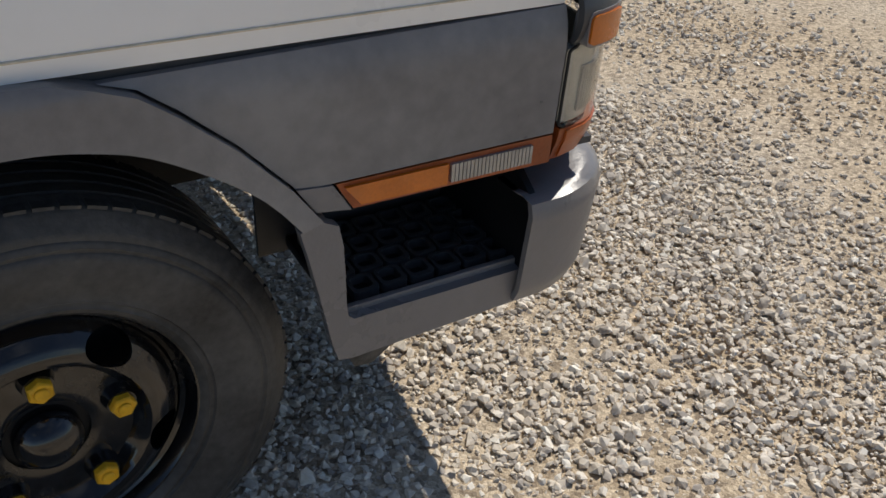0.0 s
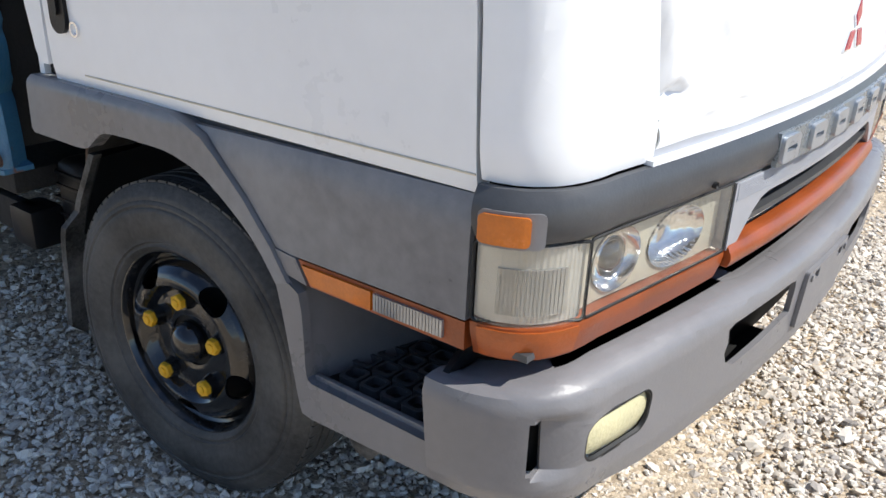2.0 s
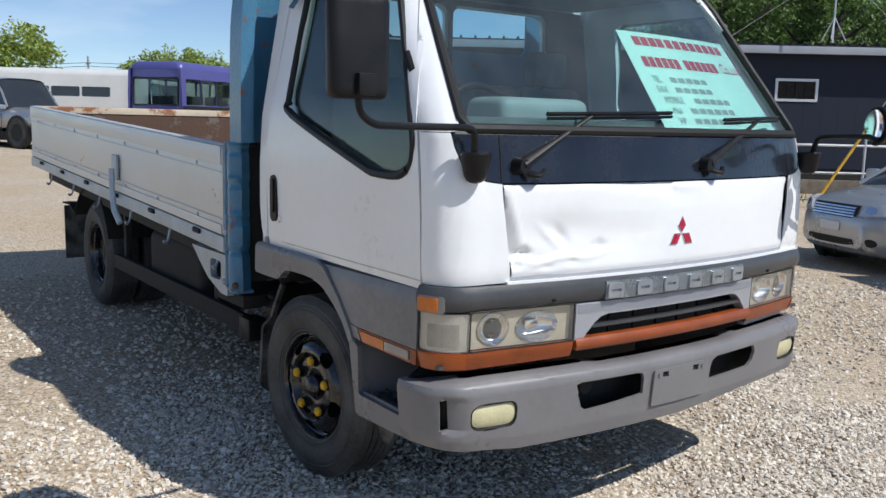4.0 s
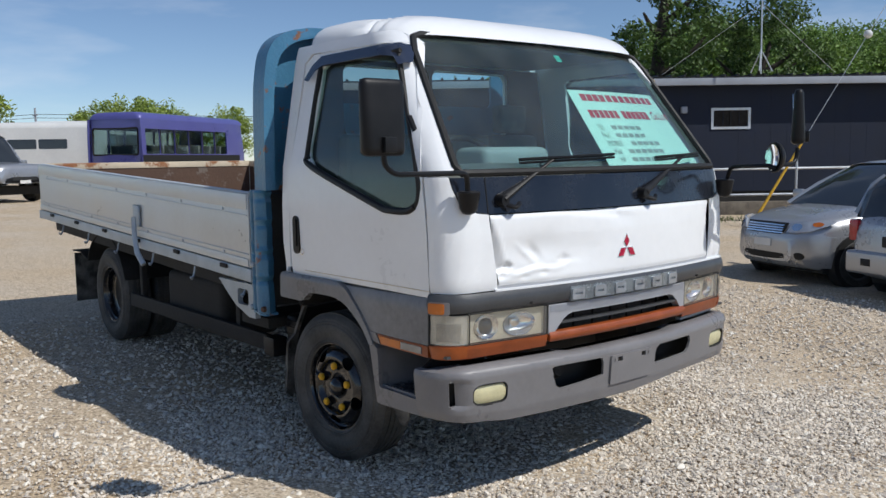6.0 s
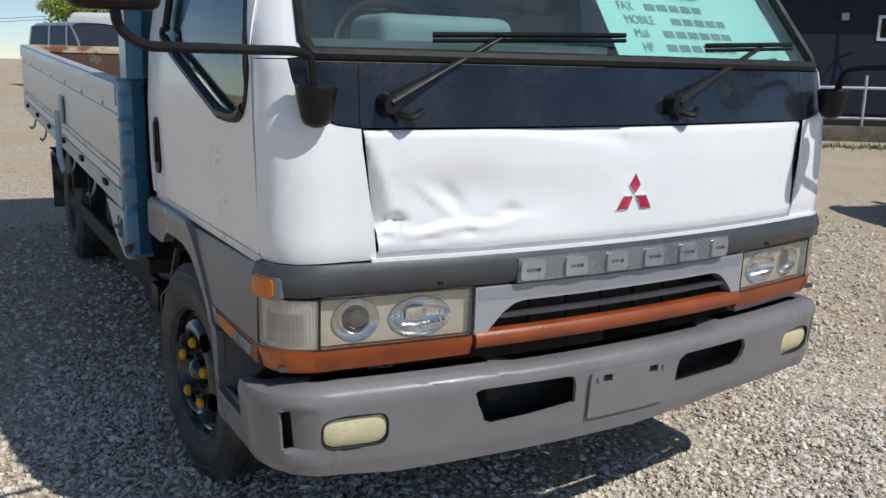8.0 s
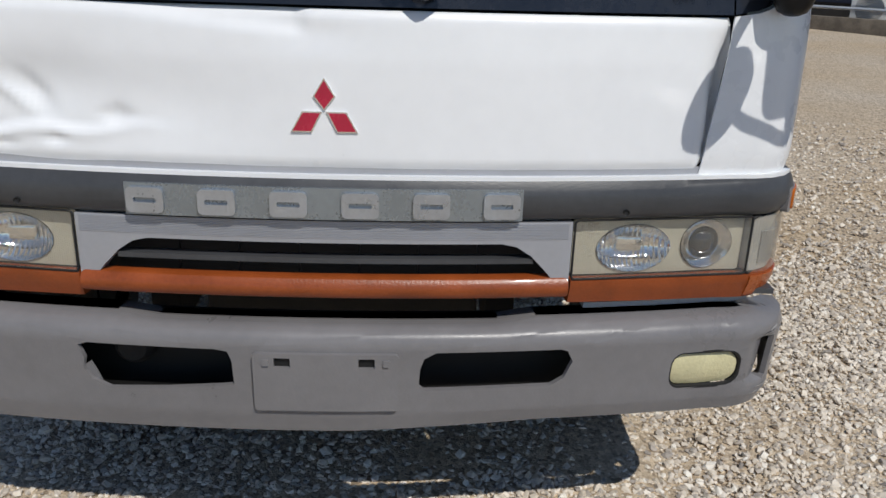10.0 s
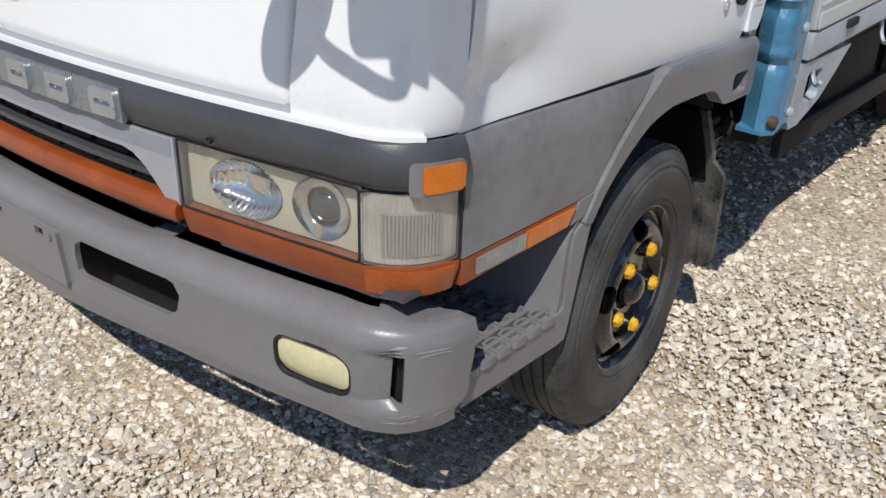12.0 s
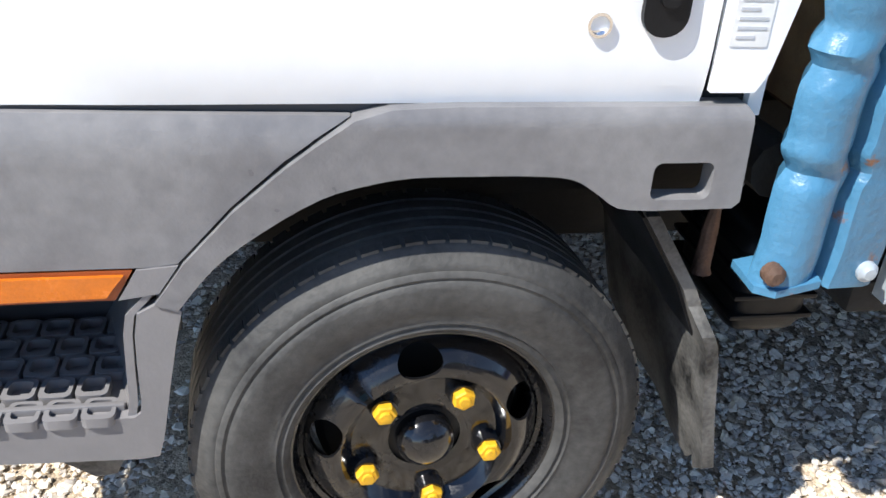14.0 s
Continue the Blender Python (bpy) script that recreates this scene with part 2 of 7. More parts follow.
def box(x0, x1, y0, y1, z0, z1, bevel=0.006, m=None, seg=2):
    return add_box(bmesh.new(), x0, x1, y0, y1, z0, z1, bevel, m, seg)


def add_tube(bm, pts, r, seg=10, closed=False, squash=1.0):
    """A round bar along the points; r may be a list."""
    pts = [Vector(p) for p in pts]
    n = len(pts)
    rings, up = [], None
    for i, p in enumerate(pts):
        a = pts[(i - 1) % n] if (closed or i) else p
        b = pts[(i + 1) % n] if (closed or i < n - 1) else p
        d = (b - a).normalized()
        if up is None:
            up = d.orthogonal().normalized()
        up = (up - d * up.dot(d)).normalized()
        side = d.cross(up)
        rr = r[i] if isinstance(r, (list, tuple)) else r
        rings.append([bm.verts.new(p + (up * math.cos(k * math.tau / seg) * squash + side * math.sin(k * math.tau / seg)) * rr) for k in range(seg)])
    for i in range(n if closed else n - 1):
        a, b = rings[i], rings[(i + 1) % n]
        for k in range(seg):
            bm.faces.new((a[k], a[(k + 1) % seg], b[(k + 1) % seg], b[k]))
    if not closed:
        bm.faces.new(rings[0][::-1])
        bm.faces.new(rings[-1])
    return bm


def tube(pts, r, seg=10, closed=False, squash=1.0):
    return add_tube(bmesh.new(), pts, r, seg, closed, squash)


def curve_pts(pts, n=6, closed=False):
    """A smooth line (Catmull-Rom) through the points."""
    p = [Vector(q) for q in pts]
    out, m = [], len(p)
    for i in range(m if closed else m - 1):
        a, b, c, d = (p[(i + k) % m] if closed else p[min(max(i + k, 0), m - 1)] for k in (-1, 0, 1, 2))
        for j in range(n):
            t = j / n
            out.append(0.5 * (2 * b + (c - a) * t + (2 * a - 5 * b + 4 * c - d) * t * t + (3 * b - a - 3 * c + d) * t ** 3))
    if not closed:
        out.append(p[-1])
    return out


def add_lathe(bm, prof, seg=48, axis="Y"):
    """Turns a profile of (radius, along) about an axis through the origin."""
    def place(r, h, a):
        c, s = math.cos(a) * r, math.sin(a) * r
        return {"Y": (c, h, s), "X": (h, c, s), "Z": (c, s, h)}[axis]
    rings = []
    for r, h in prof:
        if r < 1e-6:
            rings.append([bm.verts.new(place(0, h, 0))])
        else:
            rings.append([bm.verts.new(place(r, h, k * math.tau / seg)) for k in range(seg)])
    for a, b in zip(rings, rings[1:]):
        for k in range(seg):
            q = [a[k % len(a)], a[(k + 1) % len(a)], b[(k + 1) % len(b)], b[k % len(b)]]
            q = list(dict.fromkeys(q))
            if len(q) > 2:
                bm.faces.new(q)
    return bm


def rounded(u0, u1, v0, v1, r, n=5):
    """The outline of a rectangle with round corners."""
    out = []
    for cu, cv, a0 in ((u1 - r, v1 - r, 0), (u0 + r, v1 - r, 90), (u0 + r, v0 + r, 180), (u1 - r, v0 + r, 270)):
        for k in range(n + 1):
            a = radians(a0 + 90 * k / n)
            out.append((cu + r * math.cos(a), cv + r * math.sin(a)))
    return out


def oval(cu, cv, ru, rv, n=24):
    return [(cu + ru * math.cos(k * math.tau / n), cv + rv * math.sin(k * math.tau / n)) for k in range(n)]


def add_sheet(bm, outer, holes, place, thick, cu=0.0, cv=0.0):
    """A plate cut to an outline in (u, v), with holes, laid by place(u, v, depth) on its surface and given thickness."""
    t = bmesh.new()
    for loop in (outer, *holes):
        vs = [t.verts.new((u, v, 0)) for u, v in loop]
        for i in range(len(vs)):
            t.edges.new((vs[i], vs[(i + 1) % len(vs)]))
    bmesh.ops.triangle_fill(t, use_beauty=True, use_dissolve=False, edges=t.edges[:])
    us, vs_ = [p[0] for p in outer], [p[1] for p in outer]
    for step, lo, hi, no in ((cu, min(us), max(us), (1, 0, 0)), (cv, min(vs_), max(vs_), (0, 1, 0))):
        if step:
            k = math.ceil(lo / step + 0.2)
            while k * step < hi - step * 0.2:
                co = [c * k * step for c in no]
                bmesh.ops.bisect_plane(t, geom=t.verts[:] + t.edges[:] + t.faces[:], plane_co=co, plane_no=no, dist=1e-5)
                k += 1
    t.verts.index_update()
    top = {v.index: bm.verts.new(place(v.co.x, v.co.y, 0.0)) for v in t.verts}
    low = {v.index: bm.verts.new(place(v.co.x, v.co.y, -thick)) for v in t.verts} if thick else None
    for f in t.faces:
        ids = [v.index for v in f.verts]
        bm.faces.new([top[i] for i in ids])
        if low:
            bm.faces.new([low[i] for i in reversed(ids)])
    if low:
        for e in t.edges:
            if len(e.link_faces) == 1:
                a, b = e.verts[0].index, e.verts[1].index
                bm.faces.new((top[a], top[b], low[b], low[a]))
    t.free()
    return bm


def sheet(outer, holes, place, thick, cu=0.0, cv=0.0):
    return add_sheet(bmesh.new(), outer, holes, place, thick, cu, cv)


def lerp_table(x, table):
    """Reads a table of (x, value) by straight lines."""
    if x <= table[0][0]:
        return table[0][1]
    for (a, p), (b, q) in zip(table, table[1:]):
        if x <= b:
            return p + (q - p) * (x - a) / (b - a)
    return table[-1][1]


def stuff(ob):
    ob["kind"] = "stuff"
    return ob


def ground_z(x, y):
    """The yard rises gently towards the truck's tail and falls to its left."""
    return -0.02 - 0.024 * min(12.0, max(-40.0, x)) - 0.017 * min(12.0, max(-12.0, y))


# ---- the truck: front axle at x = 0, nose towards +x ----
truck = thing("flatbed_truck", "white flatbed truck with grey lower cab and dented front", "truck")
FRONT = ((0.40, 1.0), (0.70, 1.005), (0.95, 1.012), (1.15, 1.010), (1.25, 1.004), (1.40, 0.975), (2.02, 0.52), (2.06, 0.47), (2.10, 0.38))
WIDE = ((0.40, 0.9975), (1.25, 0.9975), (1.45, 0.985), (2.02, 0.885), (2.07, 0.865), (2.10, 0.80))
REAR = -0.425


def skin(s, z, d=0.0):
    """The cab's outer skin. s runs along the plan outline from the middle of the front, + to the cab's left; d is outwards."""
    f, w = lerp_table(z, FRONT), lerp_table(z, WIDE)
    k, a, sg = w / 0.9975, abs(s), (1 if s >= 0 else -1)
    if a <= 0.85:
        x, y = f - 0.08 * (a / 0.85) ** 2, a * k
        nx, ny = 1.0, 0.19 * a / 0.85
    elif a <= 1.07:
        th = (a - 0.85) / 0.22 * math.pi / 2
        x, y = f - 0.08 - 0.13 * (1 - math.cos(th) ** 0.85), (0.85 + 0.1475 * math.sin(th) ** 0.9) * k
        nx, ny = math.cos(th) + 0.05, math.sin(th) + 0.15 * math.cos(th)
    else:
        x, y = f - 0.21 - (a - 1.07) * (f - 0.21 - REAR) / 1.232, w
        nx, ny = 0.0, 1.0
    n = Vector((nx, ny, 0)).normalized() * d
    return Vector((x + n.x - 0.011 * sg * min(1.0, a), sg * (y + n.y) + 0.013 * max(0.0, 1 - a ** 4), z))


def on(d0):
    return lambda s, z, d: skin(s, z, d0 + d)


def sx(x):
    return 1.07 + (0.802 - x)


def flip(poly):
    return [(-u, v) for u, v in reversed(poly)]


def side_poly(pts):
    return [(sx(x), z) for x, z in pts]


def tent(a, half):
    return max(0.0, 1.0 - abs(a) / half)


def front_dent(s, z, d):
    """The front panel with the crash dent over its driver-side lower corner."""
    push = -0.018 * math.exp(-(((s + 0.55) / 0.15) ** 2 + ((z - 1.085) / 0.070) ** 2))
    push -= 0.008 * math.exp(-(((s + 0.28) / 0.16) ** 2 + ((z - 1.06) / 0.08) ** 2))
    # upright fold beside the corner panel, and the torn hollow at its foot
    ridge = -0.787 + 0.075 * min(1.0, max(0.0, (1.232 - z) / 0.225)) ** 0.8
    push -= min(0.026, 0.58 * max(0.0, ridge - s)) * min(1, max(0, (z - 0.992) / 0.02))
    push += 0.004 * tent(s - ridge, 0.014) * tent(z - 1.12, 0.12)
    push -= 0.030 * max(0, 1 - abs(s + 0.712) / 0.040 - abs(z - 1.022) / 0.032)
    push -= 0.014 * max(0, 1 - abs(s + 0.742) / 0.035 - abs(z - 0.985) / 0.022)
    # crease running inwards from the hollow
    line = 0.997 + 0.05 * (s + 0.66) + 0.006 * math.sin(s * 31)
    along = min(1, max(0, (s + 0.70) / 0.03)) * min(1, max(0, (-0.28 - s) / 0.25))
    f = z - line
    push += 0.006 * tent(f + 0.004, 0.018) * along
    push -= 0.008 * along * (tent(f - 0.012, 0.013) if f < 0.012 else math.exp(-(f - 0.012) / 0.03))
    push -= 0.010 * max(0, 1 - abs(s + 0.52) / 0.035 - abs(z - 0.985) / 0.02)
    push -= 0.007 * max(0, 1 - abs(s + 0.62 + (z - 0.97)) / 0.05 - abs(z - 0.972) / 0.014)
    push += 0.009 * tent(s + 0.60 + (z - 1.06) * 1.1, 0.022) * tent(z - 1.07, 0.06)
    push -= 0.012 * tent(s + 0.55 + (z - 1.06) * 0.7, 0.03) * tent(z - 1.075, 0.05)
    push -= 0.010 * max(0, 1 - abs(s + 0.40) / 0.05 - abs(z - 1.035) / 0.03)
    # shallow pushed-in strip below the top edge
    top = 1.205 - 0.09 * (s + 0.05) if s > -0.40 else 1.2365
    push -= 0.009 * min(1, max(0, (z - top + 0.012) / 0.022)) * min(1, max(0, (-0.03 - s) / 0.02)) * min(1, max(0, (s + 0.45) / 0.2))
    push -= 0.004 * math.exp(-(((s + 0.02) / 0.07) ** 2 + ((z - 1.20) / 0.03) ** 2))
    # edge pushed in on the passenger side
    push -= 0.022 * math.exp(-(((s - 0.785) / 0.028) ** 2 + ((z - 1.12) / 0.10) ** 2))
    seam = lerp_table(z, ((0.94, 0.757), (1.02, 0.764), (1.11, 0.775), (1.20, 0.787), (1.244, 0.792)))
    push -= 0.014 * min(1.0, max(0.0, (s - seam + 0.004) / 0.010))
    push += 0.0025 * noise.noise((s * 7, z * 7, 0)) * math.exp(-((s + 0.5) / 0.4) ** 2)
    roll = 0.0
    if z > 1.225:
        roll = -0.010 * ((z - 1.225) / 0.02) ** 2
    if z < 0.965:
        roll = -0.012 * ((0.965 - z) / 0.025) ** 2
    return skin(s, z, 0.006 + push + roll + d)


# white front panel and corners
part("front_panel", sheet([(-0.755, 0.942), (0.758, 0.942), (0.775, 0.965), (0.788, 1.02), (0.797, 1.10), (0.804, 1.19), (0.797, 1.244), (-0.79, 1.244)], [], front_dent, 0.004, 0.0125, 0.008), M_WHITE, truck,
     "white front panel with a crumpled dent", angle=60)
CORNER = [(1.070, 0.926), (1.070, 1.405), (0.955, 1.405), (0.945, 1.36), (0.925, 1.31), (0.89, 1.272), (0.85, 1.254), (0.797, 1.247), (0.794, 1.20), (0.783, 1.11), (0.770, 1.02), (0.761, 0.928), (0.95, 0.926)]


def round_under(s, z, d):
    r = -0.009 * max(0, (0.985 - z) / 0.06) ** 2 if z < 0.985 else 0
    return skin(s, z, 0.006 + r + d)


for name, poly in (("corner_panel", CORNER), ("corner_panel", flip(CORNER))):
    part(name, sheet(poly, [], round_under, 0.004, 0.03, 0.02), M_WHITE, truck, angle=50)
# dark inner shell behind the joints
part("cab_frame", sheet([(-1.2, 0.66), (1.2, 0.66), (1.2, 1.39), (-1.2, 1.39)], [], on(-0.115), 0.01, 0.08, 0.1), M_RUBBER, truck)
# black cowl under the windscreen
part("cowl", sheet([(-0.795, 1.25), (0.795, 1.25), (0.795, 1.402), (-0.795, 1.402)], [], on(0.003), 0.004, 0.05, 0.03), M_COWL, truck)
for sg in (1, -1):
    tri = [(0.80, 1.251), (0.85, 1.259), (0.888, 1.277), (0.922, 1.313), (0.942, 1.362), (0.95, 1.402), (0.80, 1.402)]
    part("cowl_corner", sheet(tri if sg > 0 else flip(tri), [], on(0.002), 0.004, 0.04, 0.04), M_COWL, truck)
# lower bands
part("band", sheet([(-1.068, 0.845), (1.068, 0.845), (1.068, 0.924), (-1.068, 0.924)], [],
     lambda s, z, d: skin(s, z, 0.026 - 9.0 * (z - 0.885) ** 2 + d), 0.012, 0.04, 0.013), M_BAND, truck, angle=60)
# grey strip stands in for the reflection under the panel's rolled edge
part("reflection_strip", sheet([(-0.77, 0.928), (0.77, 0.928), (0.77, 0.948), (-0.77, 0.948)], [], on(-0.002), 0.004, 0.04), M_SILVER, truck)
part("white_lip", sheet([(-0.775, 0.9245), (1.0, 0.9245), (1.0, 0.9325), (-0.775, 0.9325)], [], on(0.012), 0.02, 0.04), M_WHITE, truck)
# side panels, doors
for sg, side in ((1, "left"), (-1, "right")):
    fl = (lambda p: p) if sg > 0 else flip
    # window opening drawn in x and z
    win = [(-0.165, 1.93), (-0.195, 1.55), (-0.185, 1.50), (-0.13, 1.45), (0.42, 1.285), (0.53, 1.262), (0.66, 1.262), (0.715, 1.285), (0.735, 1.34), (0.71, 1.45), (0.44, 1.915), (0.40, 1.955), (-0.12, 1.955)]

    def to_s(p, y0=0):
        x, z = p
        f = lerp_table(z, FRONT)
        return 1.07 + (f - 0.21 - x) * 1.232 / (f - 0.21 - REAR), z

    dent = sg > 0
    dr = -0.322 if sg > 0 else -0.352

    fold, drop = (0.957, 0.0) if sg > 0 else (0.931, 0.014)

    def door_face(s, z, d, dent=dent, fold=fold):
        push = 0.010 * math.sin(min(1, max(0, (z - 0.93) / 0.9)) * math.pi)
        if z < fold:
            push -= 0.010 * (fold - z) / 0.04
        if dent:
            a = abs(s)
            push -= 0.030 * math.exp(-(((a - 1.19) / 0.10) ** 2 + ((z - 0.985) / 0.055) ** 2))
            push -= 0.012 * math.exp(-(((a - 1.30) / 0.04) ** 2 + ((z - 1.02) / 0.05) ** 2))
            push -= 0.010 * math.exp(-(((a - 1.36) / 0.07) ** 2 + ((z - 0.96) / 0.04) ** 2))
        return skin(s, z, push + d)

    door_out = [(1.079, 0.9165 - drop), (1.079, 1.40), to_s((0.47, 1.995)), to_s((0.40, 2.012)), to_s((dr + 0.10, 2.012)), to_s((dr + 0.03, 1.97)), to_s((dr + 0.012, 1.5)), to_s((dr + 0.003, 1.2)), to_s((dr, 0.921 - drop))]
    wh = [to_s(p) for p in win]
    door = part("door", sheet(fl(door_out), [fl(wh)], door_face, 0.03, 0.05, 0.035), M_WHITE, truck, "white cab door", angle=50)
    part("door_seal", sheet(fl([(1.052, 0.93), (1.081, 0.93), (1.081, 1.40), (1.052, 1.40)]), [], on(-0.014), 0.004, 0.02, 0.1), M_RUBBER, truck)
    if sg < 0:
        part("door_fold", tube([door_face(sg * (1.08 + k * 0.102), fold, -0.0008) for k in range(11)], 0.0021, 6), M_DUSTLINE, door)
    wi = [to_s((x + (0.012 if x > 0.27 else -0.012), z + (0.012 if z > 1.6 else -0.012))) for x, z in win]
    part("window_glass", sheet(fl(wi), [], on(-0.012), 0.004, 0.1, 0.06), M_SIDEGLASS, door).visible_shadow = False
    part("window_seal", tube(curve_pts([skin(sg * u, v, 0.004) for u, v in wh], 3, True), 0.013, 8, True), M_RUBBER, door)
    low = [to_s(p) for p in win[2:8]]
    part("seal_strip", tube(curve_pts([skin(sg * u, v, 0.008) for u, v in low], 4), 0.016, 8, squash=1), M_BLACK, door)
    # handle recess, handle, lock
    hx = -0.25 if sg > 0 else -0.285
    rec = rounded(sx(hx) - 0.030, sx(hx) + 0.030, 1.012, 1.205, 0.028)
    part("handle_recess", sheet(fl(rec), [], on(0.0135), 0.01), M_BLACK, door)
    part("handle", sheet(fl(rounded(sx(hx) - 0.012, sx(hx) + 0.014, 1.05, 1.19, 0.01)), [], on(0.020), 0.008), M_BLACK, door)
    c = skin(sg * sx(-0.168 if sg > 0 else -0.235), 1.025, 0.003)
    bm = add_lathe(bmesh.new(), [(0.0, 0.0), (0.012, 0.0), (0.012, 0.006), (0.016, 0.006), (0.016, -0.01)], 20)
    bmesh.ops.transform(bm, matrix=Matrix.Translation(c) @ pose(0, 0, 0, 0, 0, 0 if sg > 0 else 180), verts=bm.verts)
    part("lock", bm, M_CHROME, door, "small metal lock")
    # rear cab pillar and roof side
    pil = [to_s((dr - 0.006, 0.938)), to_s((dr - 0.003, 1.2)), to_s((dr + 0.006, 1.5)), to_s((dr + 0.024, 1.97)), to_s((dr + 0.09, 2.016)), to_s((0.47, 2.0)), (0.88, 2.05), (0.88, 2.065), to_s((-0.424, 2.065)), to_s((-0.424, 1.06)), to_s((-0.405, 0.965)), to_s((-0.39, 0.938))]
    part("cab_pillar", sheet(fl(pil), [], on(0.006), 0.012, 0.08, 0.06), M_WHITE, truck)
    apil = [(1.07, 1.408), (0.957, 1.408), (0.917, 1.412), (0.913, 1.9), (0.90, 2.04), (0.91, 2.05), to_s((0.473, 1.992))]
    part("windscreen_pillar", sheet(fl(apil), [], on(0.006), 0.006, 0.04, 0.05), M_WHITE, truck)
    vis = [to_s((-0.27, 1.885)), to_s((-0.225, 1.955)), to_s((-0.16, 1.995)), to_s((0.40, 1.998)), to_s((0.445, 1.985)), to_s((0.49, 1.905)), to_s((0.455, 1.895)), to_s((0.415, 1.935)), to_s((0.36, 1.948)), to_s((-0.13, 1.946)), to_s((-0.19, 1.92)), to_s((-0.225, 1.875))]
    part("rain_visor", sheet(fl(vis), [], lambda s, z, d: skin(s, z, 0.012 + 0.20 * max(0.0, 1.995 - z) + d), 0.004, 0.08, 0.03), M_VISOR, truck, "smoked rain visor", angle=60)
    # grey sprayed side panel
    pan = [(0.796, 0.915 - drop), (0.137, 0.906 - drop), (0.18, 0.88), (0.222, 0.85), (0.292, 0.788), (0.366, 0.708), (0.40, 0.703), (0.796, 0.703)]

    def pan_face(s, z, d, top=0.885 - drop):
        r = -0.016 * ((z - top + 0.035) / 0.065) ** 2 if z > top - 0.035 else 0
        return skin(s, z, 0.010 + r + d)
    part("sill_strip", sheet(fl(side_poly([(0.796, 0.875), (0.796, 0.918 - drop), (-0.34, 0.918 - drop), (-0.34, 0.875)])), [], on(-0.018), 0.004, 0.1), M_BAND, truck)
    part("side_panel", sheet(fl(side_poly(pan)), [], pan_face, 0.012, 0.06, 0.010), M_GREY, truck, "grey sprayed panel", angle=50)
    fr = -0.397 if sg > 0 else -0.45
    arch = [(p.x, p.y) for p in curve_pts([(-0.275, 0.774, 0), (-0.225, 0.779, 0), (-0.190, 0.803, 0), (-0.155, 0.823, 0), (-0.10, 0.829, 0), (-0.02, 0.830, 0), (0.06, 0.829, 0), (0.12, 0.819, 0), (0.18, 0.80, 0), (0.255, 0.755, 0), (0.32, 0.704, 0), (0.372, 0.640, 0)], 3)]
    fen = [(0.133, 0.906 - drop), (0.085, 0.918 - drop), (0.0, 0.921 - drop), (fr + 0.008, 0.921 - drop), (fr, 0.91 - drop), (fr - 0.006, 0.785), (fr + 0.004, 0.775), *arch, (0.402, 0.650), (0.36, 0.709), (0.288, 0.786), (0.218, 0.846), (0.176, 0.877)]
    hole = [rounded(-0.355, -0.268, 0.79, 0.845, 0.012)] if sg > 0 else []

    def fen_face(s, z, d, top=0.895 - drop):
        lip = 0.0
        if z > top:
            lip = -0.010 * ((z - top) / 0.026) ** 2
        return skin(s, z, 0.020 + lip + d)
    part("fender", sheet(fl(side_poly(fen)), [fl(side_poly(h)) for h in hole], fen_face, 0.035, 0.04, 0.0085), M_GREY, truck, "grey wheel arch", angle=40)
    # step: corner post, sill, recess and tread
    stp = [(0.368, 0.638), (0.402, 0.648), (0.427, 0.635), (0.434, 0.60), (0.437, 0.55), (0.439, 0.49), (0.442, 0.468), (0.452, 0.460), (0.782, 0.458), (0.782, 0.392), (0.45, 0.382), (0.425, 0.386), (0.415, 0.42), (0.395, 0.52), (0.380, 0.59)]
    step = part("step", sheet(fl(side_poly(stp)), [], on(0.016), 0.02, 0.0, 0.03), M_BUMPER, truck, "grey cab step", angle=40)
    y0, y1 = sorted((sg * 0.74, sg * 0.995))
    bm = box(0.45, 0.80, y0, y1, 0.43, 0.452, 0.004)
    # left tread coloured lighter as sunlit, right tread and cups darker as shaded
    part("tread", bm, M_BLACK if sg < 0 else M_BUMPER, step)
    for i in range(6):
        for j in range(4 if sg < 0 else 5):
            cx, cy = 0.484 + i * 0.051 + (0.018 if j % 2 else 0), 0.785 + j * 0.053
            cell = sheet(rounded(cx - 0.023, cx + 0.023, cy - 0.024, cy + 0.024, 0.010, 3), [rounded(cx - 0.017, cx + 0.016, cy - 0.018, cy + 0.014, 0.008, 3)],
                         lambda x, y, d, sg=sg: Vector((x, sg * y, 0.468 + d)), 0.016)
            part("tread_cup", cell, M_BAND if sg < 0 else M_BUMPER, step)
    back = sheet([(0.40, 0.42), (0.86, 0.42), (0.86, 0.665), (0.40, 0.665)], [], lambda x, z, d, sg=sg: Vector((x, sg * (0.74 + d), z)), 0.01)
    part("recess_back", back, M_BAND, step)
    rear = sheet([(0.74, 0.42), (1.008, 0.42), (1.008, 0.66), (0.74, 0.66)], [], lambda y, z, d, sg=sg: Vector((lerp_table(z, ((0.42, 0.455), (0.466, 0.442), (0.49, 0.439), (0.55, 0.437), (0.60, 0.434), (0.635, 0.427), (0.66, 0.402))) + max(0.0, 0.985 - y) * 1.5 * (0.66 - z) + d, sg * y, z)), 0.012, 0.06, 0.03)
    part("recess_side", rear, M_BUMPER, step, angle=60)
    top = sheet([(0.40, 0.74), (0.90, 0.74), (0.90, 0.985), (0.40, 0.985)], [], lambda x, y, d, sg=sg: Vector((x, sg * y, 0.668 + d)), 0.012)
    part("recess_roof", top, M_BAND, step)
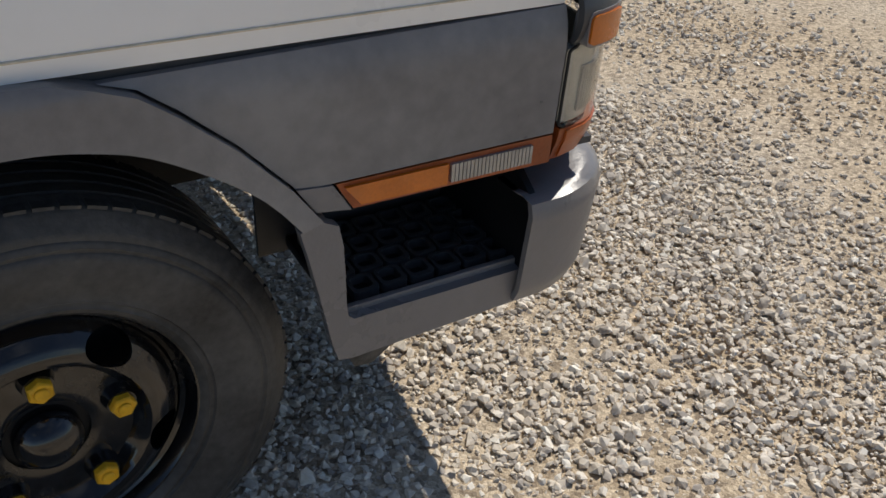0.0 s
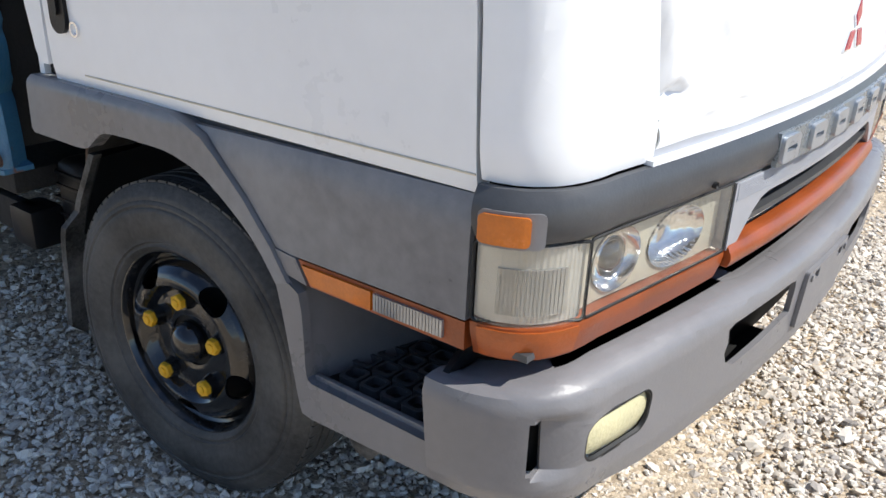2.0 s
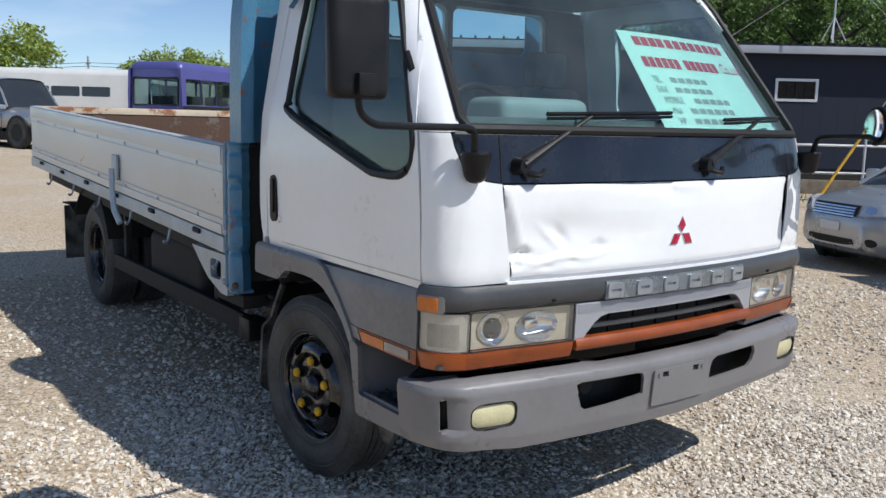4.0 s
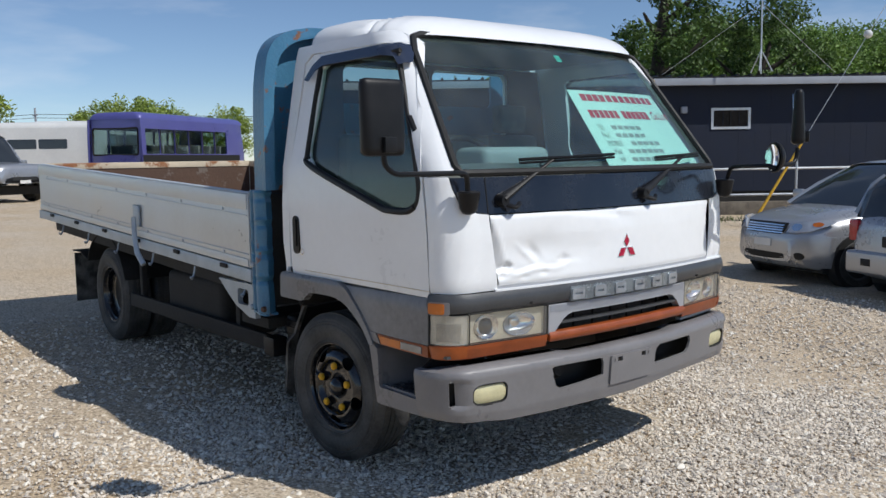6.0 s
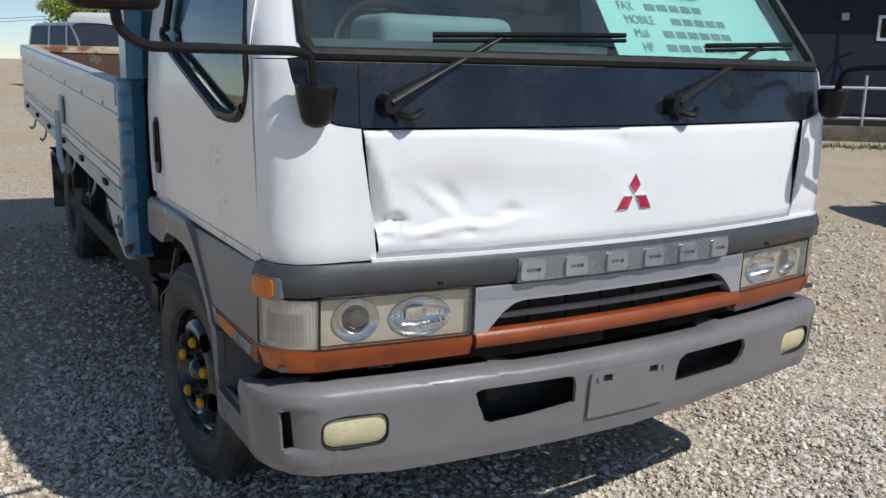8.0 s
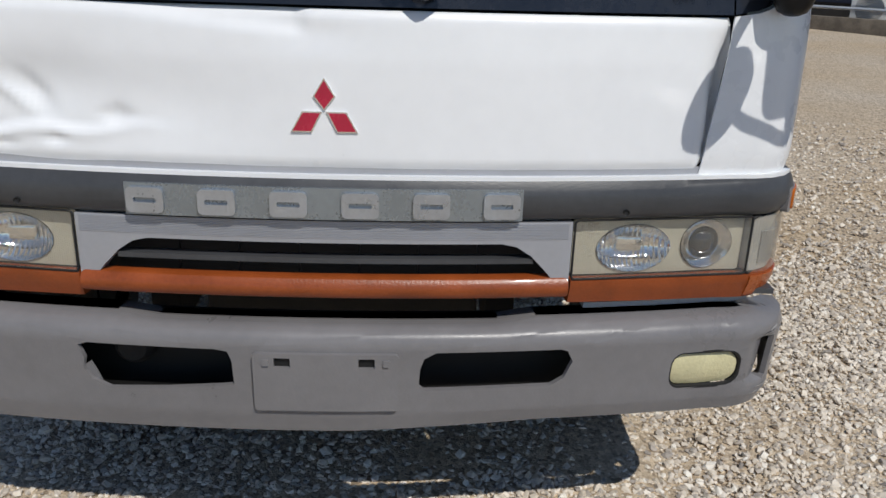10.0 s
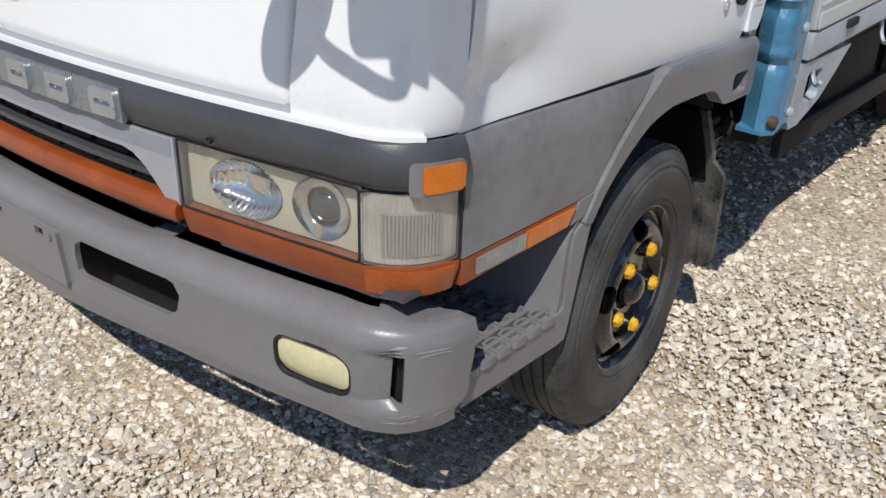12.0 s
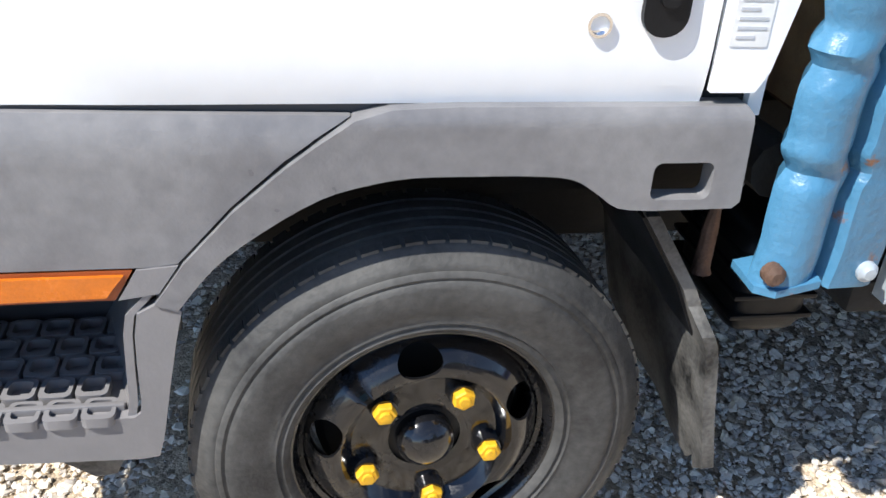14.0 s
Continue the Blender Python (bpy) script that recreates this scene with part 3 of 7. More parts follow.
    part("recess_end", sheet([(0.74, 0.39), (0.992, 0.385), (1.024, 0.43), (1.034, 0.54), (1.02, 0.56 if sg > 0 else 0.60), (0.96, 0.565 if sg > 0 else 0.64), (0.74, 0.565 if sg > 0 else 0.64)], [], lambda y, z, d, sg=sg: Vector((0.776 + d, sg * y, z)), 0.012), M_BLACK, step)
    part("splash_flap", sheet([(0.452, 0.43), (0.462, 0.35), (0.492, 0.285), (0.525, 0.280), (0.570, 0.325), (0.592, 0.40), (0.592, 0.43)], [], lambda x, z, d, sg=sg: Vector((x, sg * (0.965 + d - 0.2 * (0.43 - z)), z)), 0.006, 0.04, 0.04), M_FLAP, step)
    part("tread_edge", box(0.45, 0.775, *sorted((sg * 0.985, sg * 0.996)), 0.452, 0.470, 0.003), M_BUMPER, step)
    # side marker lamp
    lam = part("side_lamp", sheet(fl(side_poly([(0.796, 0.700), (0.425, 0.700), (0.452, 0.655), (0.796, 0.652)])), [], on(0.010), 0.03), M_TERRA, truck, "amber and clear side lamp")
    part("amber_lens", sheet(fl(side_poly([(0.604, 0.694), (0.437, 0.694), (0.462, 0.662), (0.604, 0.660)])), [], on(0.016), 0.012), M_ORANGE, lam)
    bm = bmesh.new()
    for i in range(22):
        x = 0.610 + i * 0.0067
        add_sheet(bm, fl(side_poly([(x + 0.0054, 0.692), (x, 0.692), (x, 0.662), (x + 0.0054, 0.662)])), [], on(0.016), 0.006)
    stuff(part("clear_lens", bm, M_RIBBED, lam))
    part("lamp_end", sheet(fl(side_poly([(0.42, 0.701), (0.366, 0.706), (0.395, 0.664), (0.448, 0.656)])), [], on(0.013), 0.02), M_BUMPER, truck)
    # corner marker on the band
    mk = part("corner_marker", sheet(fl(rounded(0.970, 1.060, 0.841, 0.896, 0.010)), [], on(0.0265), 0.03, 0.02), M_BUMPER, truck)
    part("amber_reflector", sheet(fl(rounded(0.990, 1.058, 0.846, 0.891, 0.008)), [], on(0.031), 0.012, 0.02), M_ORANGE, mk)

M_PROJECTOR = mat("projector_lens", (0.020, 0.022, 0.025), 0.03, 0.0, var=0.1, scale=10, coat=1.0, spec=0.8)
# amber strip under the lamps
for sg in (1, -1):
    fl = (lambda p: p) if sg > 0 else flip
    part("lower_marker", sheet(fl([(0.503, 0.655), (1.068, 0.648), (1.068, 0.708), (0.503, 0.708)]), [], lambda s, z, d: skin(s, z, 0.012 - 0.32 * max(0.0, 0.695 - z) + d), 0.03, 0.03, 0.013), M_TERRA, truck, "faded amber lamp strip")
    part("amber_section", sheet(fl([(0.90, 0.656), (1.058, 0.653), (1.058, 0.704), (0.90, 0.704)]), [], lambda s, z, d: skin(s, z, 0.0155 - 0.32 * max(0.0, 0.695 - z) + d), 0.01, 0.03, 0.013), M_AMBERMID, truck)
    head = part("headlight", sheet(fl(rounded(0.507, 0.888, 0.714, 0.838, 0.008)), [fl(oval(0.642, 0.771, 0.083, 0.053)), fl(oval(0.806, 0.776, 0.058, 0.055))], on(-0.012), 0.008, 0.04, 0.03), M_LAMPBED, truck,
                "yellowed twin headlight")
    for cu, ru, rv, deep in ((0.642, 0.083, 0.053, 0.046), (0.806, 0.058, 0.055, 0.044)):
        bm = bmesh.new()
        rings = []
        for k in range(7):
            q = k / 6
            rr, dd = math.cos(q * math.pi / 2) ** 0.8, -0.008 - deep * math.sin(q * math.pi / 2) ** 1.5
            rings.append([bm.verts.new(skin(sg * (cu + ru * max(rr, 0.02) * math.cos(a * math.tau / 28)), (0.771 if cu < 0.7 else 0.776) + rv * max(rr, 0.02) * math.sin(a * math.tau / 28), dd)) for a in range(28)])
        for a, b in zip(rings, rings[1:]):
            for i in range(28):
                bm.faces.new((a[i], a[(i + 1) % 28], b[(i + 1) % 28], b[i]))
        part("reflector", bm, M_FLUTED if cu < 0.7 else M_CHROME, head, angle=70)
        if cu > 0.7:
            c = skin(sg * cu, 0.776, -0.03)
            aim = Matrix.Translation(c) @ pose(0, 0, 0, 0, 0, sg * 10)
            bm = add_lathe(bmesh.new(), [(0.0, 0.022), (0.012, 0.0205), (0.022, 0.016), (0.029, 0.009), (0.033, 0.0), (0.033, -0.01), (0.0, -0.01)], 28, "X")
            bmesh.ops.transform(bm, matrix=aim, verts=bm.verts)
            part("projector", bm, M_PROJECTOR, head, angle=60)
            bm = add_lathe(bmesh.new(), [(0.033, -0.01), (0.033, 0.010), (0.036, 0.013), (0.040, 0.010), (0.041, -0.01)], 28, "X")
            bmesh.ops.transform(bm, matrix=aim, verts=bm.verts)
            part("projector_ring", bm, M_CHROME, head, angle=60)
        else:
            c = skin(sg * cu, 0.771, -0.038)
            bm = box(c.x - 0.01, c.x + 0.004, c.y - 0.028, c.y + 0.028, c.z - 0.016, c.z + 0.016, 0.006)
            part("bulb_shield", bm, M_CHROME, head)
    part("lens", sheet(fl(rounded(0.506, 0.889, 0.713, 0.839, 0.008)), [], on(0.010), 0.004, 0.04, 0.05), M_LENS, head).visible_shadow = False
    corner = part("corner_lamp", sheet(fl(rounded(0.894, 1.068, 0.713, 0.836, 0.006)), [], on(0.002), 0.02, 0.02, 0.05), M_CORNERLAMP, truck, "clear ribbed corner lamp")
    bm = bmesh.new()
    for i in range(17):
        u = 0.925 + i * 0.0066
        add_sheet(bm, fl([(u, 0.728), (u + 0.0052, 0.728), (u + 0.0052, 0.802), (u, 0.802)]), [], on(0.006), 0.006)
    stuff(part("ribs", bm, M_RIBBED, corner))
    part("lens", sheet(fl(rounded(0.893, 1.063, 0.712, 0.837, 0.006)), [], on(0.012), 0.003, 0.02, 0.06), M_LENS, corner).visible_shadow = False

# dark joints round the lamps
for sg in (1, -1):
    for u0, u1, v0, v1 in ((0.504, 0.8905, 0.7105, 0.8405), (0.8905, 1.069, 0.7105, 0.8385)):
        loop = [skin(sg * u, v, 0.009) for u, v in rounded(u0, u1, v0, v1, 0.008)]
        ring = []
        for a, b in zip(loop, loop[1:] + loop[:1]):
            k = max(1, int((b - a).length / 0.03))
            for q in range(k):
                ring.append(a.lerp(b, q / k))
        part("lamp_joint", tube(ring, 0.0028, 6, True), M_RUBBER, truck)
# grille
G_OPEN = [(-0.462, 0.712), (0.462, 0.712), (0.45, 0.728), (0.415, 0.765), (0.385, 0.785), (0.355, 0.792), (-0.355, 0.792), (-0.385, 0.785), (-0.415, 0.765), (-0.45, 0.728)]
grille = part("grille", sheet([(-0.498, 0.709), (0.498, 0.709), (0.498, 0.838), (-0.498, 0.838)], [G_OPEN], on(0.012), 0.04, 0.06), M_SILVER, truck, "silver plastic grille")
bm = bmesh.new()
for i in range(10):
    z = 0.802 + i * 0.0035
    add_sheet(bm, [(-0.49, z), (0.49, z), (0.49, z + 0.0018), (-0.49, z + 0.0018)], [], on(0.0135), 0.004, 0.1)
stuff(part("fine_ribs", bm, M_SILVER, grille))
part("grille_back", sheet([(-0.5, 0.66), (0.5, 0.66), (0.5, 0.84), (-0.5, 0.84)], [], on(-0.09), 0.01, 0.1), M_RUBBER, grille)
for z, h in ((0.752, 0.011),):
    w = lerp_table(z, ((0.712, 0.455), (0.765, 0.41), (0.79, 0.35)))
    part("slat", sheet([(-w, z - h / 2), (w, z - h / 2), (w, z + h / 2), (-w, z + h / 2)], [], on(0.006), 0.03, 0.06), M_BAND if h > 0.005 else M_BLACK, grille)
for i in range(6):
    u = -0.31 + i * 0.124
    part("upright", sheet([(u, 0.712), (u + 0.0025, 0.712), (u + 0.0025, 0.79), (u, 0.79)], [], on(-0.03), 0.01), M_BLACK, grille)
part("orange_strip", sheet(rounded(-0.496, 0.496, 0.674, 0.7165, 0.008), [], lambda s, z, d: skin(s, z, 0.024 - 22 * (z - 0.694) ** 2 + d), 0.03, 0.05, 0.006), M_TERRA, grille, angle=60)
# badge strip with six plain raised blocks, and the three-diamond emblem
badge = part("badge_strip", sheet([(-0.386, 0.846), (0.388, 0.846), (0.388, 0.910), (-0.386, 0.910)], [], on(0.028), 0.01, 0.06), M_BADGE, truck)
for i in range(6):
    u = -0.345 + i * 0.138
    part("block", sheet(rounded(u - 0.036, u + 0.036, 0.852, 0.903, 0.010), [rounded(u - 0.022, u + 0.022, 0.873, 0.883, 0.003)], on(0.036), 0.010), M_BLOCK, badge)
for pts in ([(0, 1.120), (0.021, 1.085), (0, 1.058), (-0.021, 1.085)], [(-0.004, 1.056), (-0.042, 1.056), (-0.064, 1.016), (-0.024, 1.016)], [(0.004, 1.056), (0.024, 1.016), (0.064, 1.016), (0.042, 1.056)]):
    cu, cv = sum(p[0] for p in pts) / 4, sum(p[1] for p in pts) / 4
    rim = part("emblem_rim", sheet(pts, [], on(0.010), 0.012), M_CHROME, truck)
    part("emblem_face", sheet([(cu + (u - cu) * 0.86, cv + (v - cv) * 0.86) for u, v in pts], [], on(0.0115), 0.006), M_RED, rim)

# bumper
B_PROF = ((0.385, -0.022, 0.374), (0.395, 0.000, 0.362), (0.41, 0.012, 0.369), (0.44, 0.024, 0.415), (0.56, 0.036, 0.556), (0.58, 0.038, 0.580), (0.60, 0.031, 0.602), (0.62, 0.012, 0.616), (0.64, -0.012, 0.622), (0.70, -0.06, 0.622))


def bumper_at(s, v, d):
    off, z = lerp_table(v, [(a, b) for a, b, c in B_PROF]), lerp_table(v, [(a, c) for a, b, c in B_PROF])
    a = abs(s)
    if v > 0.6:
        z -= 0.012 * (1 - min(1, max(0, (a - 0.36) / 0.08))) * min(1, (v - 0.6) / 0.06)
        z -= 0.022 * min(1, max(0, (a - 0.93) / 0.15)) * min(1, (v - 0.6) / 0.04)
    # scooped hollow beside the upright slit at each end
    scoop = min(1, max(0, (a - 0.893) / 0.055)) * min(1, max(0, (v - 0.468) / 0.012)) * min(1, max(0, (0.574 - v) / 0.012)) if a < 0.956 else 0.0
    off -= 0.020 * scoop
    if s > 0.9:
        off += 0.004 * noise.noise((s * 22, v * 40, 2)) * min(1, max(0, (0.50 - v) / 0.05))
    # the passenger half is bent up a little along its lower edge
    z += 0.026 * min(1, max(0, (s - 0.05) / 0.4)) * min(1, max(0, (0.46 - v) / 0.06))
    z += 0.036 * min(1, max(0, (-s - 0.72) / 0.3)) * min(1, max(0, (0.46 - v) / 0.06))
    p = skin(s, 0.6, 0.012 + off + d)
    # driver's corner flattened by the knock
    return Vector((p.x - (0.022 * math.exp(-((s + 1.03) / 0.07) ** 2) if s < 0 else 0.0), p.y, z))


B_END, B_ENDL = sx(0.752), sx(0.793)
slot = [(0.19, 0.50), (0.20, 0.492), (0.47, 0.497), (0.497, 0.512), (0.512, 0.545), (0.50, 0.566), (0.485, 0.570), (0.225, 0.568), (0.20, 0.556), (0.192, 0.535)]
rslot = [(-0.19, 0.50), (-0.192, 0.548), (-0.2, 0.566), (-0.225, 0.570), (-0.485, 0.572), (-0.505, 0.566), (-0.495, 0.54), (-0.50, 0.52), (-0.485, 0.498), (-0.45, 0.482), (-0.33, 0.488), (-0.215, 0.497)]
fog = rounded(0.735, 0.888, 0.474, 0.550, 0.027)
vent = [(0.946, 0.480), (0.966, 0.478), (0.966, 0.566), (0.950, 0.566)]
bumper = part("bumper", sheet([(-B_END, 0.39), (B_ENDL - 0.006, 0.39), (B_ENDL - 0.02, 0.44), (B_ENDL - 0.004, 0.47), (B_ENDL, 0.53), (B_ENDL, 0.60), (B_ENDL - 0.03, 0.70), (-B_END, 0.70)], [slot, rslot, fog, flip(fog), vent, flip(vent)], bumper_at, 0.012, 0.02, 0.01), M_BUMPER, truck, "scuffed grey front bumper", angle=45)
pad = part("plate_pad", sheet(rounded(-0.148, 0.148, 0.452, 0.568, 0.008), [rounded(-0.105, -0.072, 0.541, 0.560, 0.002), rounded(0.066, 0.099, 0.541, 0.560, 0.002)], lambda s, v, d: bumper_at(s, v, 0.010 + d), 0.010, 0.05, 0.02), M_BUMPER, bumper)
for u in (-0.105, 0.066):
    part("plate_slot", sheet(rounded(u, u + 0.033, 0.541, 0.560, 0.002), [], lambda s, v, d: bumper_at(s, v, 0.002 + d), 0.002), M_RUBBER, pad)
for u in (-0.128, 0.116):
    part("plate_nut", sheet(rounded(u, u + 0.014, 0.545, 0.558, 0.003), [], lambda s, v, d: bumper_at(s, v, 0.014 + d), 0.006), M_BUMPER, pad)
# wire and bracket showing over the bumper's passenger end
part("loose_wire", tube(curve_pts([(0.80, 0.60, 0.655), (0.87, 0.70, 0.638), (0.885, 0.76, 0.652), (0.87, 0.82, 0.640), (0.78, 0.88, 0.63)], 5), 0.007, 7), M_GALV, truck)
part("lamp_bracket", sheet([(0.55, 0.628), (0.98, 0.628), (0.98, 0.640), (0.55, 0.640)], [], lambda s, z, d: skin(s, z, -0.03 + d), 0.03, 0.05), M_GALV, truck)
for sg in (1, -1):
    c = skin(sg * 0.603, 0.861, 0.026)
    bm = add_lathe(bmesh.new(), [(0.0, -0.001), (0.004, -0.001), (0.006, 0.002), (0.006, -0.006)], 12, "X")
    bmesh.ops.transform(bm, matrix=Matrix.Translation(c), verts=bm.verts)
    part("band_screw", bm, M_RUBBER, truck)
# unseen added sheets: one blackens the driver's slot, one stops sun through the slots
part("slot_shade_sheet", sheet([(-0.62, -0.055), (-0.12, -0.055), (-0.12, 0.000), (-0.62, 0.000)], [], lambda s, q, d: Vector((skin(s, 0.6, q).x, skin(s, 0.6, q).y, 0.392 + d)), 0.006, 0.1), M_RUBBER, bumper)
part("slot_light_block", sheet([(-0.9, 0.387), (0.9, 0.387), (0.9, 0.61), (-0.9, 0.61)], [], lambda s, z, d: skin(s, z, -0.05 + d), 0.02, 0.1), M_RUBBER, truck)
for sg in (1, -1):
    fl = (lambda p: p) if sg > 0 else flip
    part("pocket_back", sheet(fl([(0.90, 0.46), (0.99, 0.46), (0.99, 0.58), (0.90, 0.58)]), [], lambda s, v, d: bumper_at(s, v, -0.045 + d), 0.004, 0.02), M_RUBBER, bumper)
    f = part("fog_lamp", sheet(fl(rounded(0.740, 0.883, 0.479, 0.545, 0.025)), [], lambda s, v, d: bumper_at(s, v, 0.000 - 8 * (v - 0.512) ** 2 - 1.2 * (abs(s) - 0.8115) ** 2 + d), 0.02, 0.02, 0.01), M_CREAM, bumper, "yellowed fog lamp", angle=60)
    rim = [bumper_at(sg * u, v, -0.006) for u, v in fog]
    part("fog_seal", tube(rim, 0.006, 6, True), M_RUBBER, bumper)

# scrapes on the passenger end of the bumper, and a notice on the cab pillar
rng = random.Random(8)
for k in range(12):
    s0, v0 = rng.uniform(0.92, 1.02), rng.uniform(0.43, 0.46) if k % 2 else rng.uniform(0.55, 0.58)
    ln, sl = rng.uniform(0.02, 0.06), rng.uniform(-0.15, 0.3)
    part("scrape", sheet([(s0, v0), (s0 + ln, v0 + ln * sl), (s0 + ln, v0 + ln * sl + 0.0022), (s0 + ln * 0.4, v0 + ln * sl * 0.4 + 0.004)], [], lambda s, v, d: bumper_at(s, v, 0.0015 + d), 0.001, 0.02), M_SCUFF, bumper)
M_PAPER = mat("white_sticker", (0.72, 0.72, 0.70), 0.5, var=0.04, scale=20)
M_INK = mat("faded_print", (0.48, 0.49, 0.51), 0.6, var=0.1, scale=30)
stick = part("sticker", sheet(rounded(sx(-0.343), sx(-0.343) + 0.052, 1.0, 1.085, 0.003), [], on(0.0075), 0.001, 0.02), M_PAPER, truck, "white printed sticker")
for k in range(6):
    u0 = sx(-0.343) + 0.006
    part("print_line", sheet([(u0, 1.010 + k * 0.012), (u0 + (0.04 if k % 3 else 0.026), 1.010 + k * 0.012), (u0 + (0.04 if k % 3 else 0.026), 1.014 + k * 0.012), (u0, 1.014 + k * 0.012)], [], on(0.0085), 0.001), M_INK, stick)

part("torn_edge", sheet([(-0.497, 0.502), (-0.470, 0.492), (-0.478, 0.512), (-0.488, 0.530), (-0.500, 0.522)], [], lambda s, v, d: bumper_at(s, v, -0.010 + d), 0.004), M_BUMPER, bumper)
part("horn", add_lathe(bmesh.new(), [(0.0, 0.03), (0.03, 0.028), (0.042, 0.015), (0.045, 0.0), (0.03, -0.02), (0.0, -0.02)], 20, "X"), M_DARK, truck).location = skin(-0.42, 0.535, -0.035)
# roof and windscreen
bm = bmesh.new()
rows = []
for iz in range(9):
    q = iz / 8
    z = 2.045 + 0.125 * math.sin(q * math.pi / 2)
    inset = 0.14 * (1 - math.cos(q * math.pi / 2))
    f, w = 0.505 - 0.14 * q - 0.10 * q * q, 0.875 - inset
    ring = []
    for k in range(120):
        a = math.tau * k / 120
        ca, sa = math.cos(a), math.sin(a)
        e = 0.28
        px = math.copysign(abs(ca) ** e, ca)
        py = math.copysign(abs(sa) ** e, sa)
        xm, xh = (f + REAR) / 2, (f - REAR) / 2 - inset * 0.2
        x, y = xm + xh * px, w * py
        x -= 0.07 * (y / 0.9) ** 2 if px > 0 else 0
        zz = z
        # crushed roof edge over the driver's door
        zz -= 0.042 * math.exp(-(((x - 0.16) / 0.13) ** 2 + ((y + 0.80) / 0.14) ** 2)) * (1 + math.sin(x * 70 + y * 20) * 0.5)
        ring.append(bm.verts.new((x, y, zz)))
    rows.append(ring)
for a, b in zip(rows, rows[1:]):
    for k in range(120):
        bm.faces.new((a[k], a[(k + 1) % 120], b[(k + 1) % 120], b[k]))
bm.faces.new(rows[-1])
part("roof", bm, M_WHITE, truck, "white cab roof with a crushed edge", angle=60)
WS = [(-0.89, 1.42), (0.89, 1.42), (0.905, 1.45), (0.90, 1.96), (0.88, 2.03), (0.84, 2.045), (0.5, 2.064), (0.0, 2.070), (-0.5, 2.064), (-0.84, 2.045), (-0.88, 2.03), (-0.90, 1.96), (-0.905, 1.45)]
part("windscreen", sheet(WS, [], on(-0.004), 0.005, 0.05, 0.1), M_WINDSCREEN, truck, "green-tinted windscreen").visible_shadow = False
seal = []
for (u, v), (u2, v2) in zip(WS, WS[1:] + WS[:1]):
    n = 12 if abs(u2 - u) > 0.5 else 6 if abs(v2 - v) > 0.2 else 1
    seal += [skin(u + (u2 - u) * k / n, v + (v2 - v) * k / n, 0.006) for k in range(n)]
part("windscreen_seal", tube(seal, 0.017, 8, True), M_RUBBER, truck)
# rear wall of the cab with its window
part("cab_back", sheet([(-0.985, 0.9), (0.985, 0.9), (0.985, 1.45), (0.87, 2.05), (-0.87, 2.05), (-0.985, 1.45)], [rounded(-0.62, -0.05, 1.62, 1.985, 0.05), rounded(-0.01, 0.58, 1.62, 1.985, 0.05)],
     lambda y, z, d: Vector((REAR + 0.02 + d, y, z)), 0.02), M_WHITE, truck)
part("back_lining", sheet([(-0.93, 0.93), (0.93, 0.93), (0.93, 1.45), (0.84, 2.02), (-0.84, 2.02), (-0.93, 1.45)], [rounded(-0.63, -0.04, 1.61, 1.995, 0.05), rounded(-0.02, 0.59, 1.61, 1.995, 0.05)],
     lambda y, z, d: Vector((REAR + 0.045 + d, y, z)), 0.015), M_LINING, truck, "dark grey cab lining")
part("cab_floor", box(REAR + 0.02, 0.78, -0.97, 0.97, 0.90, 0.93, 0), M_DARK, truck)

